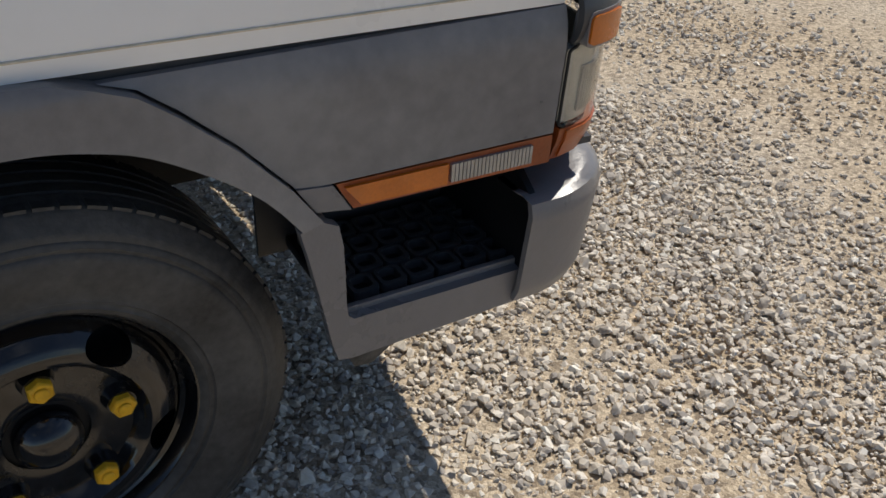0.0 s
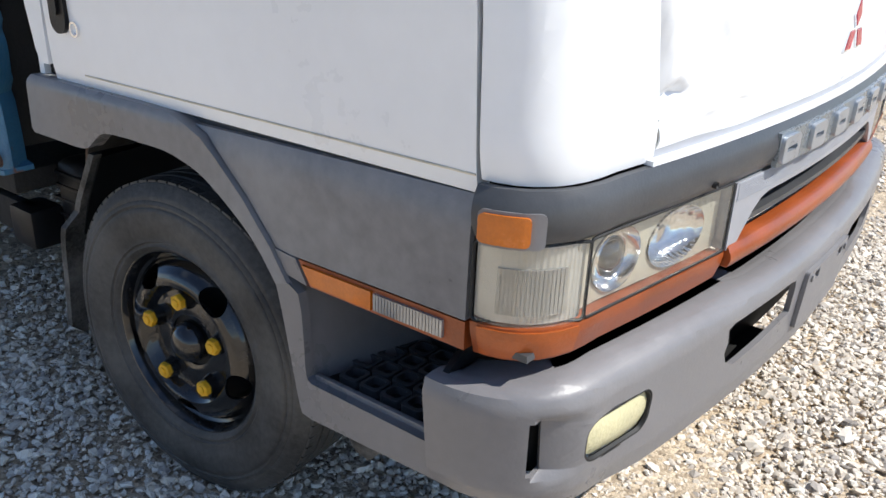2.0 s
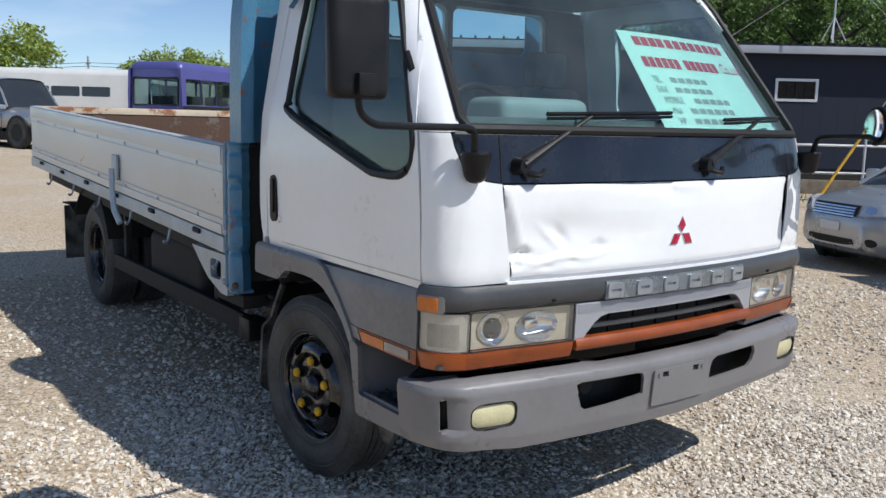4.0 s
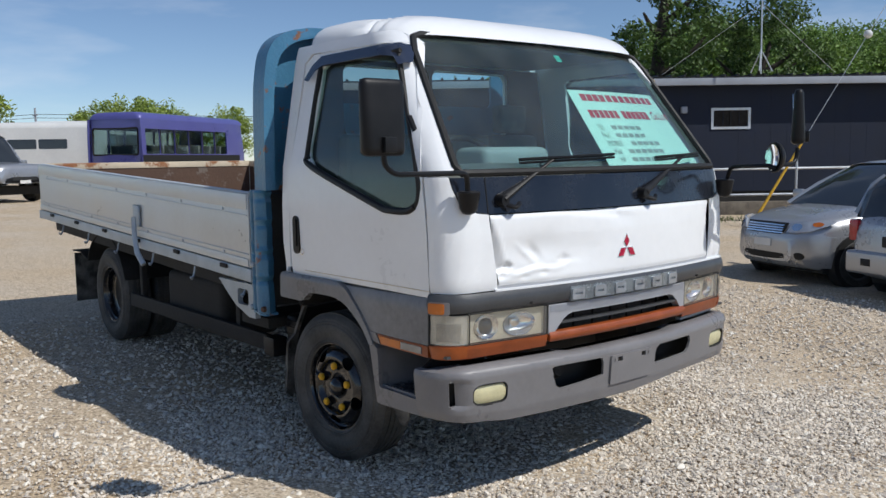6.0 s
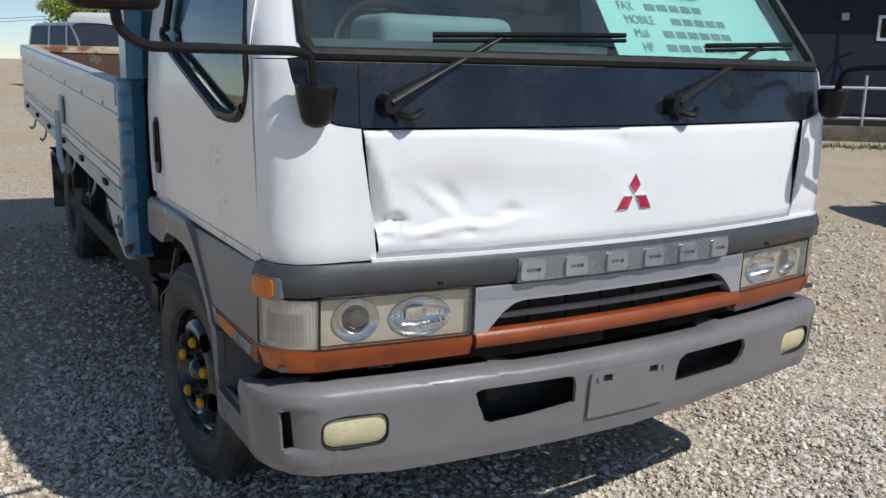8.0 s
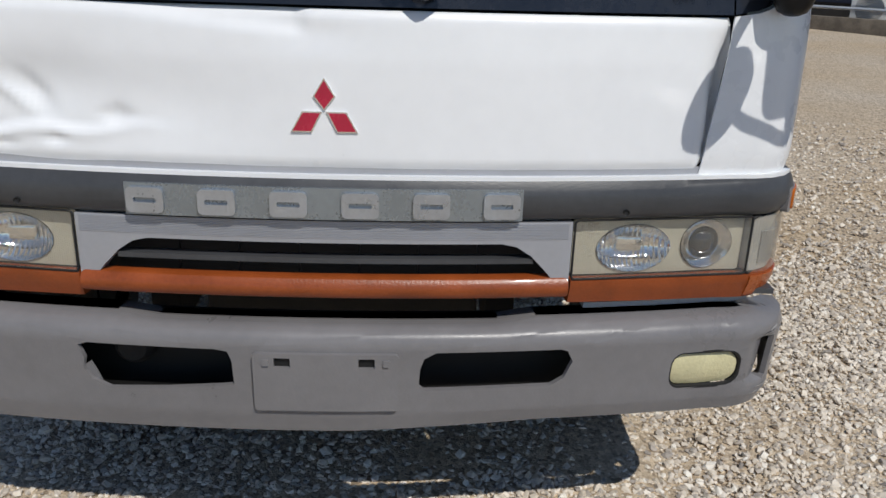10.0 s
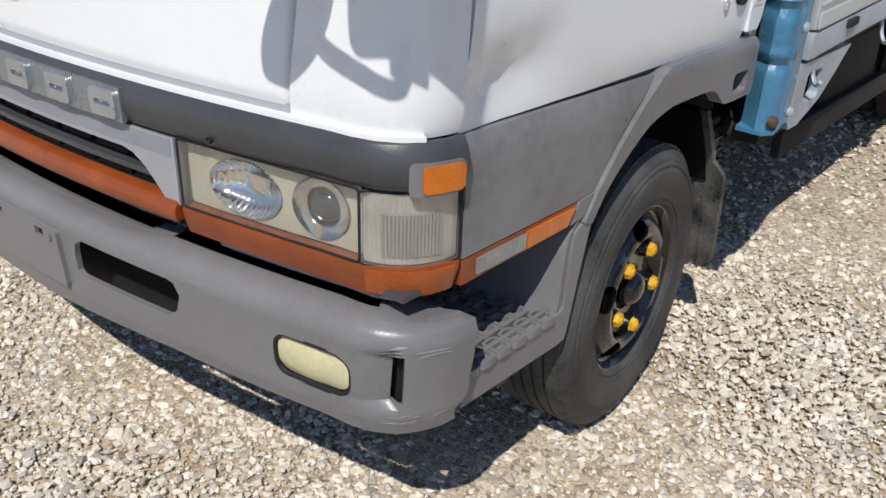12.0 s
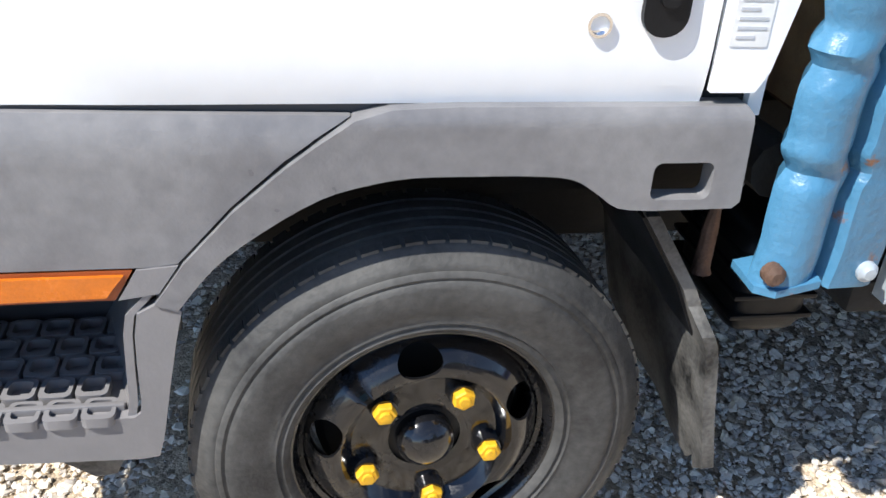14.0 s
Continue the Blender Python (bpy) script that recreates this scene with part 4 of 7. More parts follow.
# ---- wheels ----
def make_wheel(name, sg, x, yc, zc, r=0.371, width=0.198, steer=0.0, front=True, phase=49):
    """A steel wheel; its outer face looks towards sg * y. The parts are built round the hub and moved into place."""
    m = Matrix.Translation((x, yc, zc)) @ pose(0, 0, 0, 0, 0, steer + (0 if sg > 0 else 180))
    h = width / 2

    def put(bm):
        bmesh.ops.transform(bm, matrix=m, verts=bm.verts)
        return bm
    # the disc: a flat bolt circle, a step, then a bulge that falls to the rim
    prof = ((0.0, h - 0.030), (0.058, h - 0.030), (0.061, h - 0.022), (0.122, h - 0.022), (0.126, h - 0.016), (0.131, h - 0.005), (0.140, h + 0.003), (0.152, h + 0.004), (0.166, h - 0.002), (0.180, h - 0.014), (0.191, h - 0.030), (0.200, h - 0.048))
    bm = bmesh.new()
    if front:
        holes = [oval(radians(36 + 72 * k), 0.165, 0.215, 0.0245, 20) for k in range(5)]
        off = radians(phase)
        add_sheet(bm, [(0, 0.060), (math.tau, 0.060), (math.tau, 0.200), (0, 0.200)], holes, lambda u, v, d: Vector((v * math.cos(u + off), lerp_table(v, prof) + d, v * math.sin(u + off))), 0.006, math.tau / 56, 0.010)
        bmesh.ops.remove_doubles(bm, verts=bm.verts[:], dist=1e-5)
    else:
        add_lathe(bm, [(0.0, h - 0.09), (0.10, h - 0.10), (0.15, h - 0.085), (0.19, h - 0.07), (0.200, h - 0.048)], 40)
    add_lathe(bm, [(0.1995, h - 0.050), (0.203, h - 0.030), (0.207, h - 0.018), (0.214, h - 0.007), (0.2185, h - 0.006), (0.2195, h - 0.012), (0.216, h - 0.022), (0.196, h - 0.034), (0.182, h - 0.09), (0.182, -h + 0.06), (0.215, -h)], 56)
    wheel = part(name, put(bm), M_RIM, truck, "black painted steel wheel with yellow nuts" if front else "black steel rear wheel", angle=40)
    part("brake_drum", put(add_lathe(bmesh.new(), [(0.0, h - 0.085), (0.158, h - 0.085), (0.172, h - 0.095), (0.175, -h + 0.03), (0.0, -h + 0.03)], 32)), M_RUBBER, wheel)
    side = ((0.213, -0.012), (0.222, 0.001), (0.229, 0.004), (0.233, 0.001), (0.237, 0.001), (0.240, 0.005), (0.246, 0.003), (0.260, 0.008), (0.284, 0.0125), (0.304, 0.0125), (0.314, 0.011), (0.316, 0.008), (0.320, 0.008), (0.322, 0.010), (0.329, 0.008), (0.331, 0.005), (0.336, 0.005), (0.343, 0.002), (0.348, -0.003), (0.362, -0.012), (r - 0.003, -0.020))
    t = [(rr, h + y) for rr, y in side]
    for k in range(1, 5):
        yy = (h - 0.022) * (1 - 2 * k / 5)
        t += [(r, yy + 0.004), (r - 0.006, yy + 0.003), (r - 0.006, yy - 0.003), (r, yy - 0.004)]
    t += [(r - 0.002, -h + 0.022), (0.343, -h), (0.300, -h - 0.008), (0.232, -h), (0.213, -h + 0.01)]
    tyre = part("tyre", put(add_lathe(bmesh.new(), t, 96)), M_TYRE, wheel, "worn black tyre", angle=50)
    # shoulder lugs
    bm = bmesh.new()
    for k in range(72):
        a = k * math.tau / 72
        for e in (1, -1):
            mm = Matrix.Rotation(a, 4, "Y") @ Matrix.Translation((r - 0.004, e * (h - 0.024), 0))
            add_box(bm, -0.010, 0.0028, -0.012, 0.008 if e > 0 else 0.012, -0.0125, 0.0125, 0, mm)
    stuff(part("tread_edge", put(bm), M_TYRE, tyre))
    # faint raised moulding on the sidewall
    for k in range(12):
        a = radians(50 + (k if k < 6 else k + 14) * 9.5)
        c, w = 0.274, 0.008 if k % 3 else 0.013
        bm = sheet(rounded(-w, w, -0.013, 0.013, 0.003, 2), [rounded(-w + 0.004, w - 0.004, -0.009, 0.009, 0.002, 2)], lambda u, v, d: Vector((u, h + 0.0105 + d, v)), 0.004)
        bmesh.ops.transform(bm, matrix=Matrix.Rotation(-a, 4, "Y") @ Matrix.Translation((c + 0.012, 0, 0)) @ Matrix.Rotation(radians(90), 4, "Y"), verts=bm.verts)
        part("moulded_mark", put(bm), M_TYRE, tyre)
    if front:
        part("hub_plate", put(add_lathe(bmesh.new(), [(0.0, h - 0.034), (0.066, h - 0.034), (0.066, h - 0.05)], 36)), M_RUBBER, wheel)
        part("hub_cap", put(add_lathe(bmesh.new(), [(0.0475, h - 0.034), (0.0475, h - 0.012), (0.0455, h - 0.007), (0.042, h - 0.002), (0.035, h + 0.006), (0.026, h + 0.012), (0.014, h + 0.016), (0.0, h + 0.017)], 36)), M_RIM, wheel, angle=50)
        for k in range(5):
            a = radians(phase + 72 * k)
            c = Matrix.Translation((0.1065 * math.cos(a), 0, 0.1065 * math.sin(a)))
            bm = add_lathe(bmesh.new(), [(0.026, h - 0.024), (0.023, h - 0.015), (0.021, h - 0.002), (0.0, h - 0.002)], 18)
            bmesh.ops.transform(bm, matrix=c, verts=bm.verts)
            part("stud_collar", put(bm), M_RIM, wheel)
            bm = add_lathe(bmesh.new(), [(0.0188, h - 0.003), (0.0188, h + 0.008), (0.0165, h + 0.011), (0.0105, h + 0.0115)], 6)
            add_lathe(bm, [(0.0105, h + 0.011), (0.0100, h + 0.0145), (0.0085, h + 0.0155), (0.0, h + 0.0155)], 12)
            bmesh.ops.transform(bm, matrix=c @ Matrix.Rotation(k * 0.5, 4, "Y"), verts=bm.verts)
            part("wheel_nut", put(bm), M_NUT, wheel, "yellow painted wheel nut", angle=20)
    return wheel


make_wheel("front_wheel", 1, 0.010, 0.878, 0.336, steer=4.0, phase=48)
make_wheel("front_wheel", -1, -0.001, -0.880, 0.366, steer=5.0, phase=20)
for sg in (1, -1):
    make_wheel("rear_wheel", sg, -3.40, sg * 0.83, 0.433 - sg * 0.014, front=False)
    make_wheel("rear_wheel", sg, -3.40, sg * 0.60, 0.433 - sg * 0.010, front=False)

# ---- load bed: rises slightly towards the rear ----
SLOPE = 0.0435


def tilt(bm):
    for v in bm.verts:
        v.co.z += 0.016 + SLOPE * (-0.70 - v.co.x)
    return bm


BX0, BX1, BY = -4.80, -0.67, 1.065
bed = part("bed_deck", tilt(box(BX0, BX1, -BY + 0.06, BY - 0.06, 0.815, 0.875, 0)), M_WOODBED, truck, "rusty load bed floor")
for sg in (1, -1):
    y0, y1 = sorted((sg * (BY - 0.03), sg * BY))
    gate = part("side_gate", tilt(box(BX0 + 0.02, BX1 - 0.01, y0, y1, 0.892, 1.294, 0.008)), M_GATE, truck, "grey aluminium side gate")
    ya, yb = sorted((sg * BY, sg * (BY + 0.006)))
    for z0, z1 in ((0.894, 0.938), (0.958, 0.966), (1.172, 1.179), (1.208, 1.292)):
        part("gate_rib", tilt(box(BX0 + 0.03, BX1 - 0.02, ya, yb, z0, z1, 0.002)), M_GATE, gate)
    for i in range(7):
        x = BX0 + 0.30 + i * 0.585
        for z in (0.948, 1.193):
            bm = add_lathe(bmesh.new(), [(0.0, 0.004), (0.008, 0.003), (0.010, -0.002)], 10)
            bmesh.ops.transform(bm, matrix=Matrix.Translation((x, sg * (BY + 0.005), z)) @ pose(0, 0, 0, 0, 0, 0 if sg > 0 else 180), verts=bm.verts)
            part("bolt", tilt(bm), M_BLOCK, gate)
    part("inner_lining", tilt(box(BX0 + 0.02, BX1 - 0.02, *sorted((sg * (BY - 0.034), sg * (BY - 0.05))), 0.876, 1.242, 0)), M_WOODBED, gate)
    part("top_rail", tilt(box(BX0 + 0.02, BX1 - 0.01, *sorted((sg * (BY - 0.055), sg * (BY - 0.002))), 1.243 if sg > 0 else 1.2945, 1.300, 0.003)), M_RUSTRAIL if sg > 0 else M_GATE, gate)
    sill = part("side_sill", tilt(box(BX0, BX1, *sorted((sg * (BY - 0.05), sg * (BY + 0.004))), 0.812, 0.885, 0.006)), M_GALV, truck)
    for i in range(6):
        x = BX0 + 0.42 + i * 0.68
        part("hinge", tilt(box(x - 0.05, x + 0.032, *sorted((sg * (BY + 0.004), sg * (BY + 0.018))), 0.856, 0.880, 0.004)), M_DARK, sill)
        part("rope_hook", tilt(tube(curve_pts([(x + 0.2, sg * (BY - 0.02), 0.80), (x + 0.2, sg * (BY - 0.01), 0.75), (x + 0.215, sg * (BY + 0.01), 0.725), (x + 0.23, sg * (BY + 0.025), 0.74)], 4), 0.007, 6)), M_GALV, sill)
    latch = part("gate_latch", tilt(box(-2.385, -2.275, *sorted((sg * (BY + 0.005), sg * (BY + 0.022))), 0.965, 1.112, 0.012)), M_GALV, gate)
    part("latch_lever", tilt(tube([(-2.345, sg * (BY + 0.03), 1.03), (-2.33, sg * (BY + 0.035), 0.90), (-2.28, sg * (BY + 0.04), 0.79), (-2.20, sg * (BY + 0.03), 0.72)], 0.012, 8, squash=1.6)), M_GALV, latch)
tail = part("tail_gate", tilt(box(BX0 - 0.03, BX0, -BY + 0.03, BY - 0.03, 0.885, 1.294, 0.006)), M_GATE, truck)
part("tail_sill", tilt(box(BX0 - 0.04, BX0 + 0.02, -BY, BY, 0.805, 0.88, 0.006)), M_GALV, truck)
part("inner_lining", tilt(box(BX0 + 0.004, BX0 + 0.022, -BY + 0.06, BY - 0.06, 0.878, 1.245, 0)), M_WOODBED, tail, "rusty brown planks")
part("top_rail", tilt(box(BX0 - 0.034, BX0 + 0.03, -BY + 0.03, BY - 0.03, 1.246, 1.300, 0.004)), M_RUSTRAIL, tail, "rust-stained cream rail")
# headboard: rounded frame with a sheet, on folded steel corner posts
hb = [(-1.06, 1.33), (-1.055, 1.75), (-1.04, 1.94), (-1.01, 2.06), (-0.94, 2.135), (-0.82, 2.175), (-0.6, 2.188), (0.6, 2.188), (0.82, 2.175), (0.94, 2.135), (1.01, 2.06), (1.04, 1.94), (1.055, 1.75), (1.06, 1.33)]
hb = [(p.x, p.y) for p in curve_pts([(a, b, 0) for a, b in hb], 4)]
inner = [(y * 0.945, z - 0.05 if z > 1.4 else z) for y, z in hb]
head = part("headboard", sheet(hb + inner[::-1], [], lambda y, z, d: Vector((-0.48 + d, y, z)), 0.12), M_BLUE, truck, "blue flaking headboard frame")
part("headboard_sheet", sheet(inner, [rounded(-0.60, 0.60, 1.80, 2.08, 0.04)], lambda y, z, d: Vector((-0.56 + d, y, z)), 0.01, 0.15), M_BLUE, head)
part("front_board", box(-0.685, -0.65, -1.0, 1.0, 0.80, 1.33, 0.004), M_WOODBED, head)
part("plywood_edge", box(-0.63, -0.59, 0.20, 1.02, 0.84, 1.31, 0.003), M_BOARD, head)
part("dark_board", box(-0.63, -0.59, -1.02, 0.198, 0.70, 1.31, 0.003), M_DARK, head)
for sg in (1, -1):
    # pressed steel post: half-round front, flat back, beads across it
    bm = bmesh.new()
    rings = []
    for i in range(61):
        z = 0.668 + 0.662 * i / 60
        bead = sum(0.011 * tent(z - b, 0.022) - 0.006 * tent(z - b - 0.03, 0.014) for b in (0.845, 0.985, 1.145, 1.29))
        wob = 0.006 * noise.noise((z * 9, sg * 3, 1)) - 0.010 * tent(z - 1.04, 0.03) * (1 if sg > 0 else 0.4)
        fx = -0.442 - bead + wob + 0.004 * max(0, (0.73 - z) / 0.06)
        if sg < 0:
            fx -= 0.09
        back = 0.182 if sg > 0 else 0.14
        ring = [(fx - 0.033, sg * 0.985)]
        for k in range(9):
            a = math.pi * k / 8
            ring.append((fx - 0.045 + 0.045 * math.cos(a) * 1.0, sg * (1.035 + (0.045 - bead * 0.8 + wob * 0.5) * math.sin(a))))
        ring += [(fx - 0.102, sg * 1.058), (fx - 0.110, sg * (1.068 - bead * 0.4)), (fx - back + 0.015, sg * (1.066 - bead * 0.3 + wob)), (fx - back + 0.002, sg * 1.060), (fx - back, sg * 0.985)]
        rings.append([bm.verts.new((x, y, z)) for x, y in ring])
    w = len(rings[0])
    for a, b in zip(rings, rings[1:]):
        for k in range(w):
            bm.faces.new((a[k], a[(k + 1) % w], b[(k + 1) % w], b[k]))
    bm.faces.new(rings[0])
    bm.faces.new(rings[-1])
    post = part("corner_post", bm, M_BLUE, truck, "dented blue corner post with rust", angle=40)
    part("post_foot", sheet([(-0.440, 0.985), (-0.438, 1.058), (-0.46, 1.082), (-0.525, 1.080), (-0.545, 0.985)], [], lambda x, y, d, sg=sg: Vector((x - (0.09 if sg < 0 else 0), sg * y, 0.672 - 0.2 * (x + 0.44) + d)), 0.012), M_BLUE, post)
    for px, pz in ((-0.452, 0.700), (-0.60, 0.695), (-0.575, 0.93)):
        bm = add_lathe(bmesh.new(), [(0.0, 0.012), (0.009, 0.011), (0.013, 0.006), (0.016, 0.004), (0.016, -0.012)], 12)
        px -= 0.07 if sg < 0 else 0.0
        bmesh.ops.transform(bm, matrix=Matrix.Translation((px, sg * (1.078 if px > -0.53 else 1.068), pz)) @ pose(0, 0, 0, 0, 0, 0 if sg > 0 else 180), verts=bm.verts)
        part("bolt", bm, M_RUST if px > -0.53 else M_GALV, post)
    # gusset under the front of the sill
    gus = [(-0.655, 0.815), (-0.655, 0.63), (-0.73, 0.63), (-0.89, 0.68), (-0.99, 0.74), (-1.10, 0.815)]
    gh = rounded(-0.86, -0.73, 0.69, 0.78, 0.02)
    part("gusset", sheet(gus[::-1], [gh], lambda x, z, d, sg=sg: Vector((x, sg * (1.058 + d), z)), 0.03), M_GALV, truck)

# ---- underside ----
part("chassis", tilt(box(-4.75, 0.75, 0.36, 0.43, 0.52, 0.70, 0.004)), M_DARK, truck)
part("chassis", tilt(box(-4.75, 0.75, -0.43, -0.36, 0.52, 0.70, 0.004)), M_DARK, truck)
part("cross_bearer", tilt(box(-4.75, -0.9, -0.95, 0.95, 0.70, 0.80, 0.0)), M_DARK, truck)
part("front_axle", tube([(0.0, -0.8, 0.365), (0.0, 0.8, 0.338)], 0.05, 10), M_DARK, truck)
part("rear_axle", tube([(-3.40, -0.8, 0.447), (-3.40, -0.15, 0.438), (-3.40, -0.12, 0.438), (-3.40, 0.12, 0.434), (-3.40, 0.15, 0.434), (-3.40, 0.8, 0.425)], [0.06, 0.07, 0.17, 0.17, 0.07, 0.06], 12), M_DARK, truck)
part("engine", box(-0.9, 0.55, -0.36, 0.36, 0.36, 0.88, 0.05), M_DARK, truck)
part("inner_arch", sheet([(-0.44, 0.66), (0.46, 0.66), (0.46, 0.90), (-0.44, 0.90)], [], lambda x, z, d: Vector((x, 0.62 + d, z)), 0.02), M_DARK, truck)
part("inner_arch", sheet([(-0.44, 0.66), (0.46, 0.66), (0.46, 0.90), (-0.44, 0.90)], [], lambda x, z, d: Vector((x, -0.62 - d, z)), 0.02), M_DARK, truck)
tank = part("fuel_tank", box(-2.35, -1.45, -0.88, -0.48, 0.36, 0.74, 0.06, seg=4), M_DARK, truck, "black fuel tank")
part("battery_box", box(-2.2, -1.5, 0.5, 0.9, 0.38, 0.72, 0.03), M_DARK, truck)
for sg in (1, -1):
    rail = part("side_guard", box(-2.96, -1.05 if sg > 0 else -0.70, *sorted((sg * 0.90, sg * 0.93)), 0.41, 0.505, 0.006), M_DARK, truck, "black side guard rail")
    if sg < 0:
        part("guard_end", box(-0.78, -0.66, -0.955, -0.86, 0.395, 0.505, 0.015), M_BLACK, rail)
    for x in (-2.8, -1.2):
        part("guard_stay", box(x - 0.025, x + 0.025, *sorted((sg * 0.86, sg * 0.90)), 0.40, 0.80, 0.004), M_DARK, rail)
    # front mud flap hanging from the arch
    def flap_x(z):
        return lerp_table(z, ((0.20, -0.49), (0.36, -0.455), (0.50, -0.430), (0.60, -0.384), (0.74, -0.295)))
    fl = part("mud_flap", sheet([(0.44, 0.50), (0.935, 0.50), (0.935, 0.72), (0.44, 0.76)], [], lambda y, z, d, sg=sg: Vector((flap_x(z) + 0.012 * math.sin(y * 24) * (0.75 - z) + d, sg * y, z)), 0.008, 0.03, 0.03), M_BLACK, truck, "dusty black mud flap")
    part("flap_skirt", sheet([(0.44, 0.26), (0.90, 0.20), (0.935, 0.24), (0.935, 0.515), (0.44, 0.515)], [], lambda y, z, d, sg=sg: Vector((flap_x(z) - 0.009 + 0.012 * math.sin(y * 24) * (0.75 - z) + d, sg * y, z)), 0.008, 0.03, 0.03), M_FLAP, fl)
    part("flap_edge", sheet([(0.930, 0.20), (0.975, 0.24), (0.985, 0.53), (0.955, 0.57), (0.952, 0.73), (0.930, 0.73)], [], lambda y, z, d, sg=sg: Vector((flap_x(z) - 0.006 + d, sg * y, z)), 0.022, 0.0, 0.03), M_FLAP, fl)
    liner = ((-0.30, 0.74), (-0.27, 0.79), (-0.20, 0.835), (-0.10, 0.86), (0.08, 0.86), (0.20, 0.828), (0.30, 0.76), (0.37, 0.68), (0.40, 0.60))
    bm = bmesh.new()
    rows = [[bm.verts.new((x + dx, sg * y, z + dx)) for y, dx in ((0.42, 0.0), (0.97, 0.0), (0.97, 0.008), (0.42, 0.008))] for x, z in liner]
    for a, b in zip(rows, rows[1:]):
        for k in range(4):
            bm.faces.new((a[k], a[(k + 1) % 4], b[(k + 1) % 4], b[k]))
    part("arch_liner", bm, M_DARK, truck)
    lever = part("hand_lever", tube([(-0.455, sg * 0.88, 0.712), (-0.452, sg * 0.88, 0.675), (-0.450, sg * 0.882, 0.60), (-0.450, sg * 0.884, 0.588)], [0.007, 0.013, 0.0145, 0.018], 10), M_RUST, truck, "short rusty lever")
    part("lever_link", tube(curve_pts([(-0.455, sg * 0.88, 0.71), (-0.48, sg * 0.88, 0.75), (-0.53, sg * 0.85, 0.77), (-0.58, sg * 0.80, 0.77)], 4), 0.011, 8), M_DARK, lever)
    barrel = part("air_cleaner", add_box(bmesh.new(), -0.68, -0.535, *sorted((sg * 0.62, sg * 0.87)), 0.44, 0.635, 0.045, seg=4), M_BLACK, truck, "ribbed black air cleaner")
    for z in (0.485, 0.525, 0.565, 0.60):
        part("rib", box(-0.684, -0.530, *sorted((sg * 0.60, sg * 0.874)), z - 0.005, z + 0.005, 0.004), M_BLACK, barrel)
    part("side_tray", box(-0.98, -0.66, *sorted((sg * 0.60, sg * 0.98)), 0.56, 0.62, 0.01), M_DARK, truck)
    part("cab_mount", tube([(-0.50, sg * 0.42, 0.78), (-0.50, sg * 0.95, 0.80)], 0.045, 10), M_DARK, truck)
    # rear mudguard and flap
    arc = [(-3.44 + 0.49 * math.cos(radians(a)), 0.43 + 0.50 * math.sin(radians(a))) for a in range(20, 152, 10)] + [(-4.06, 0.74), (-4.26, 0.735)]
    bm = bmesh.new()
    prev = None
    for x, z in arc:
        row = [bm.verts.new((x, sg * 0.44, z)), bm.verts.new((x, sg * 0.96, z)), bm.verts.new((x, sg * 0.96, z + 0.012)), bm.verts.new((x, sg * 0.44, z + 0.012))]
        if prev:
            for k in range(4):
                bm.faces.new((prev[k], prev[(k + 1) % 4], row[(k + 1) % 4], row[k]))
        prev = row
    part("rear_mudguard", bm, M_DARK, truck)
    part("rear_flap", box(-4.22, -4.205, *sorted((sg * 0.45, sg * 0.96)), 0.30, 0.72, 0.002), M_FLAP, truck)

# ---- mirrors, wipers, cabin ----
M_MIRROR = mat("mirror_glass", (0.85, 0.86, 0.87), 0.03, 1.0, var=0.02, scale=5)
def make_mirror(sg, arm, shell_at, turn, lean=0.0):
    """A tube from a cup on the cowl corner carries a tall mirror."""
    cup = bmesh.new()
    add_lathe(cup, [(0.0, -0.053), (0.014, -0.051), (0.028, -0.044), (0.036, -0.030), (0.047, 0.026), (0.049, 0.038), (0.043, 0.044), (0.0, 0.044)], 20, "Z")
    bmesh.ops.transform(cup, matrix=Matrix.Translation((0.955, sg * 0.905, 1.305)), verts=cup.verts)
    mir = part("mirror", cup, M_BLACK, truck, "black mirror on a bent tube")
    part("mirror_arm", tube(curve_pts(arm, 6), 0.011, 10), M_BLACK, mir)
    m = Matrix.Translation(shell_at) @ pose(0, 0, 0, 0, lean, turn)
    shell = add_box(bmesh.new(), -0.035, 0.035, -0.093, 0.093, -0.142, 0.142, 0.032, seg=4)
    for v in shell.verts:
        v.co.y *= 1.0 + 0.25 * v.co.z
        v.co.x *= 0.78 - 1.4 * v.co.z
        v.co.x += 0.25 * v.co.x * (0.09 ** 2 - v.co.y ** 2) / 0.0081 * (1 if v.co.x > 0 else 0)
    bmesh.ops.transform(shell, matrix=m, verts=shell.verts)
    part("mirror_shell", shell, M_BLACK, mir, angle=60)
    part("mirror_face", box(-0.024, -0.0195, -0.070, 0.070, -0.116, 0.116, 0.002, m @ Matrix.Rotation(radians(-2.8), 4, "Y")), M_MIRROR, mir)
    part("mirror_clamp", box(0.03, 0.058, -0.027, 0.027, -0.130, -0.072, 0.004, m), M_BLACK, mir)
    return mir


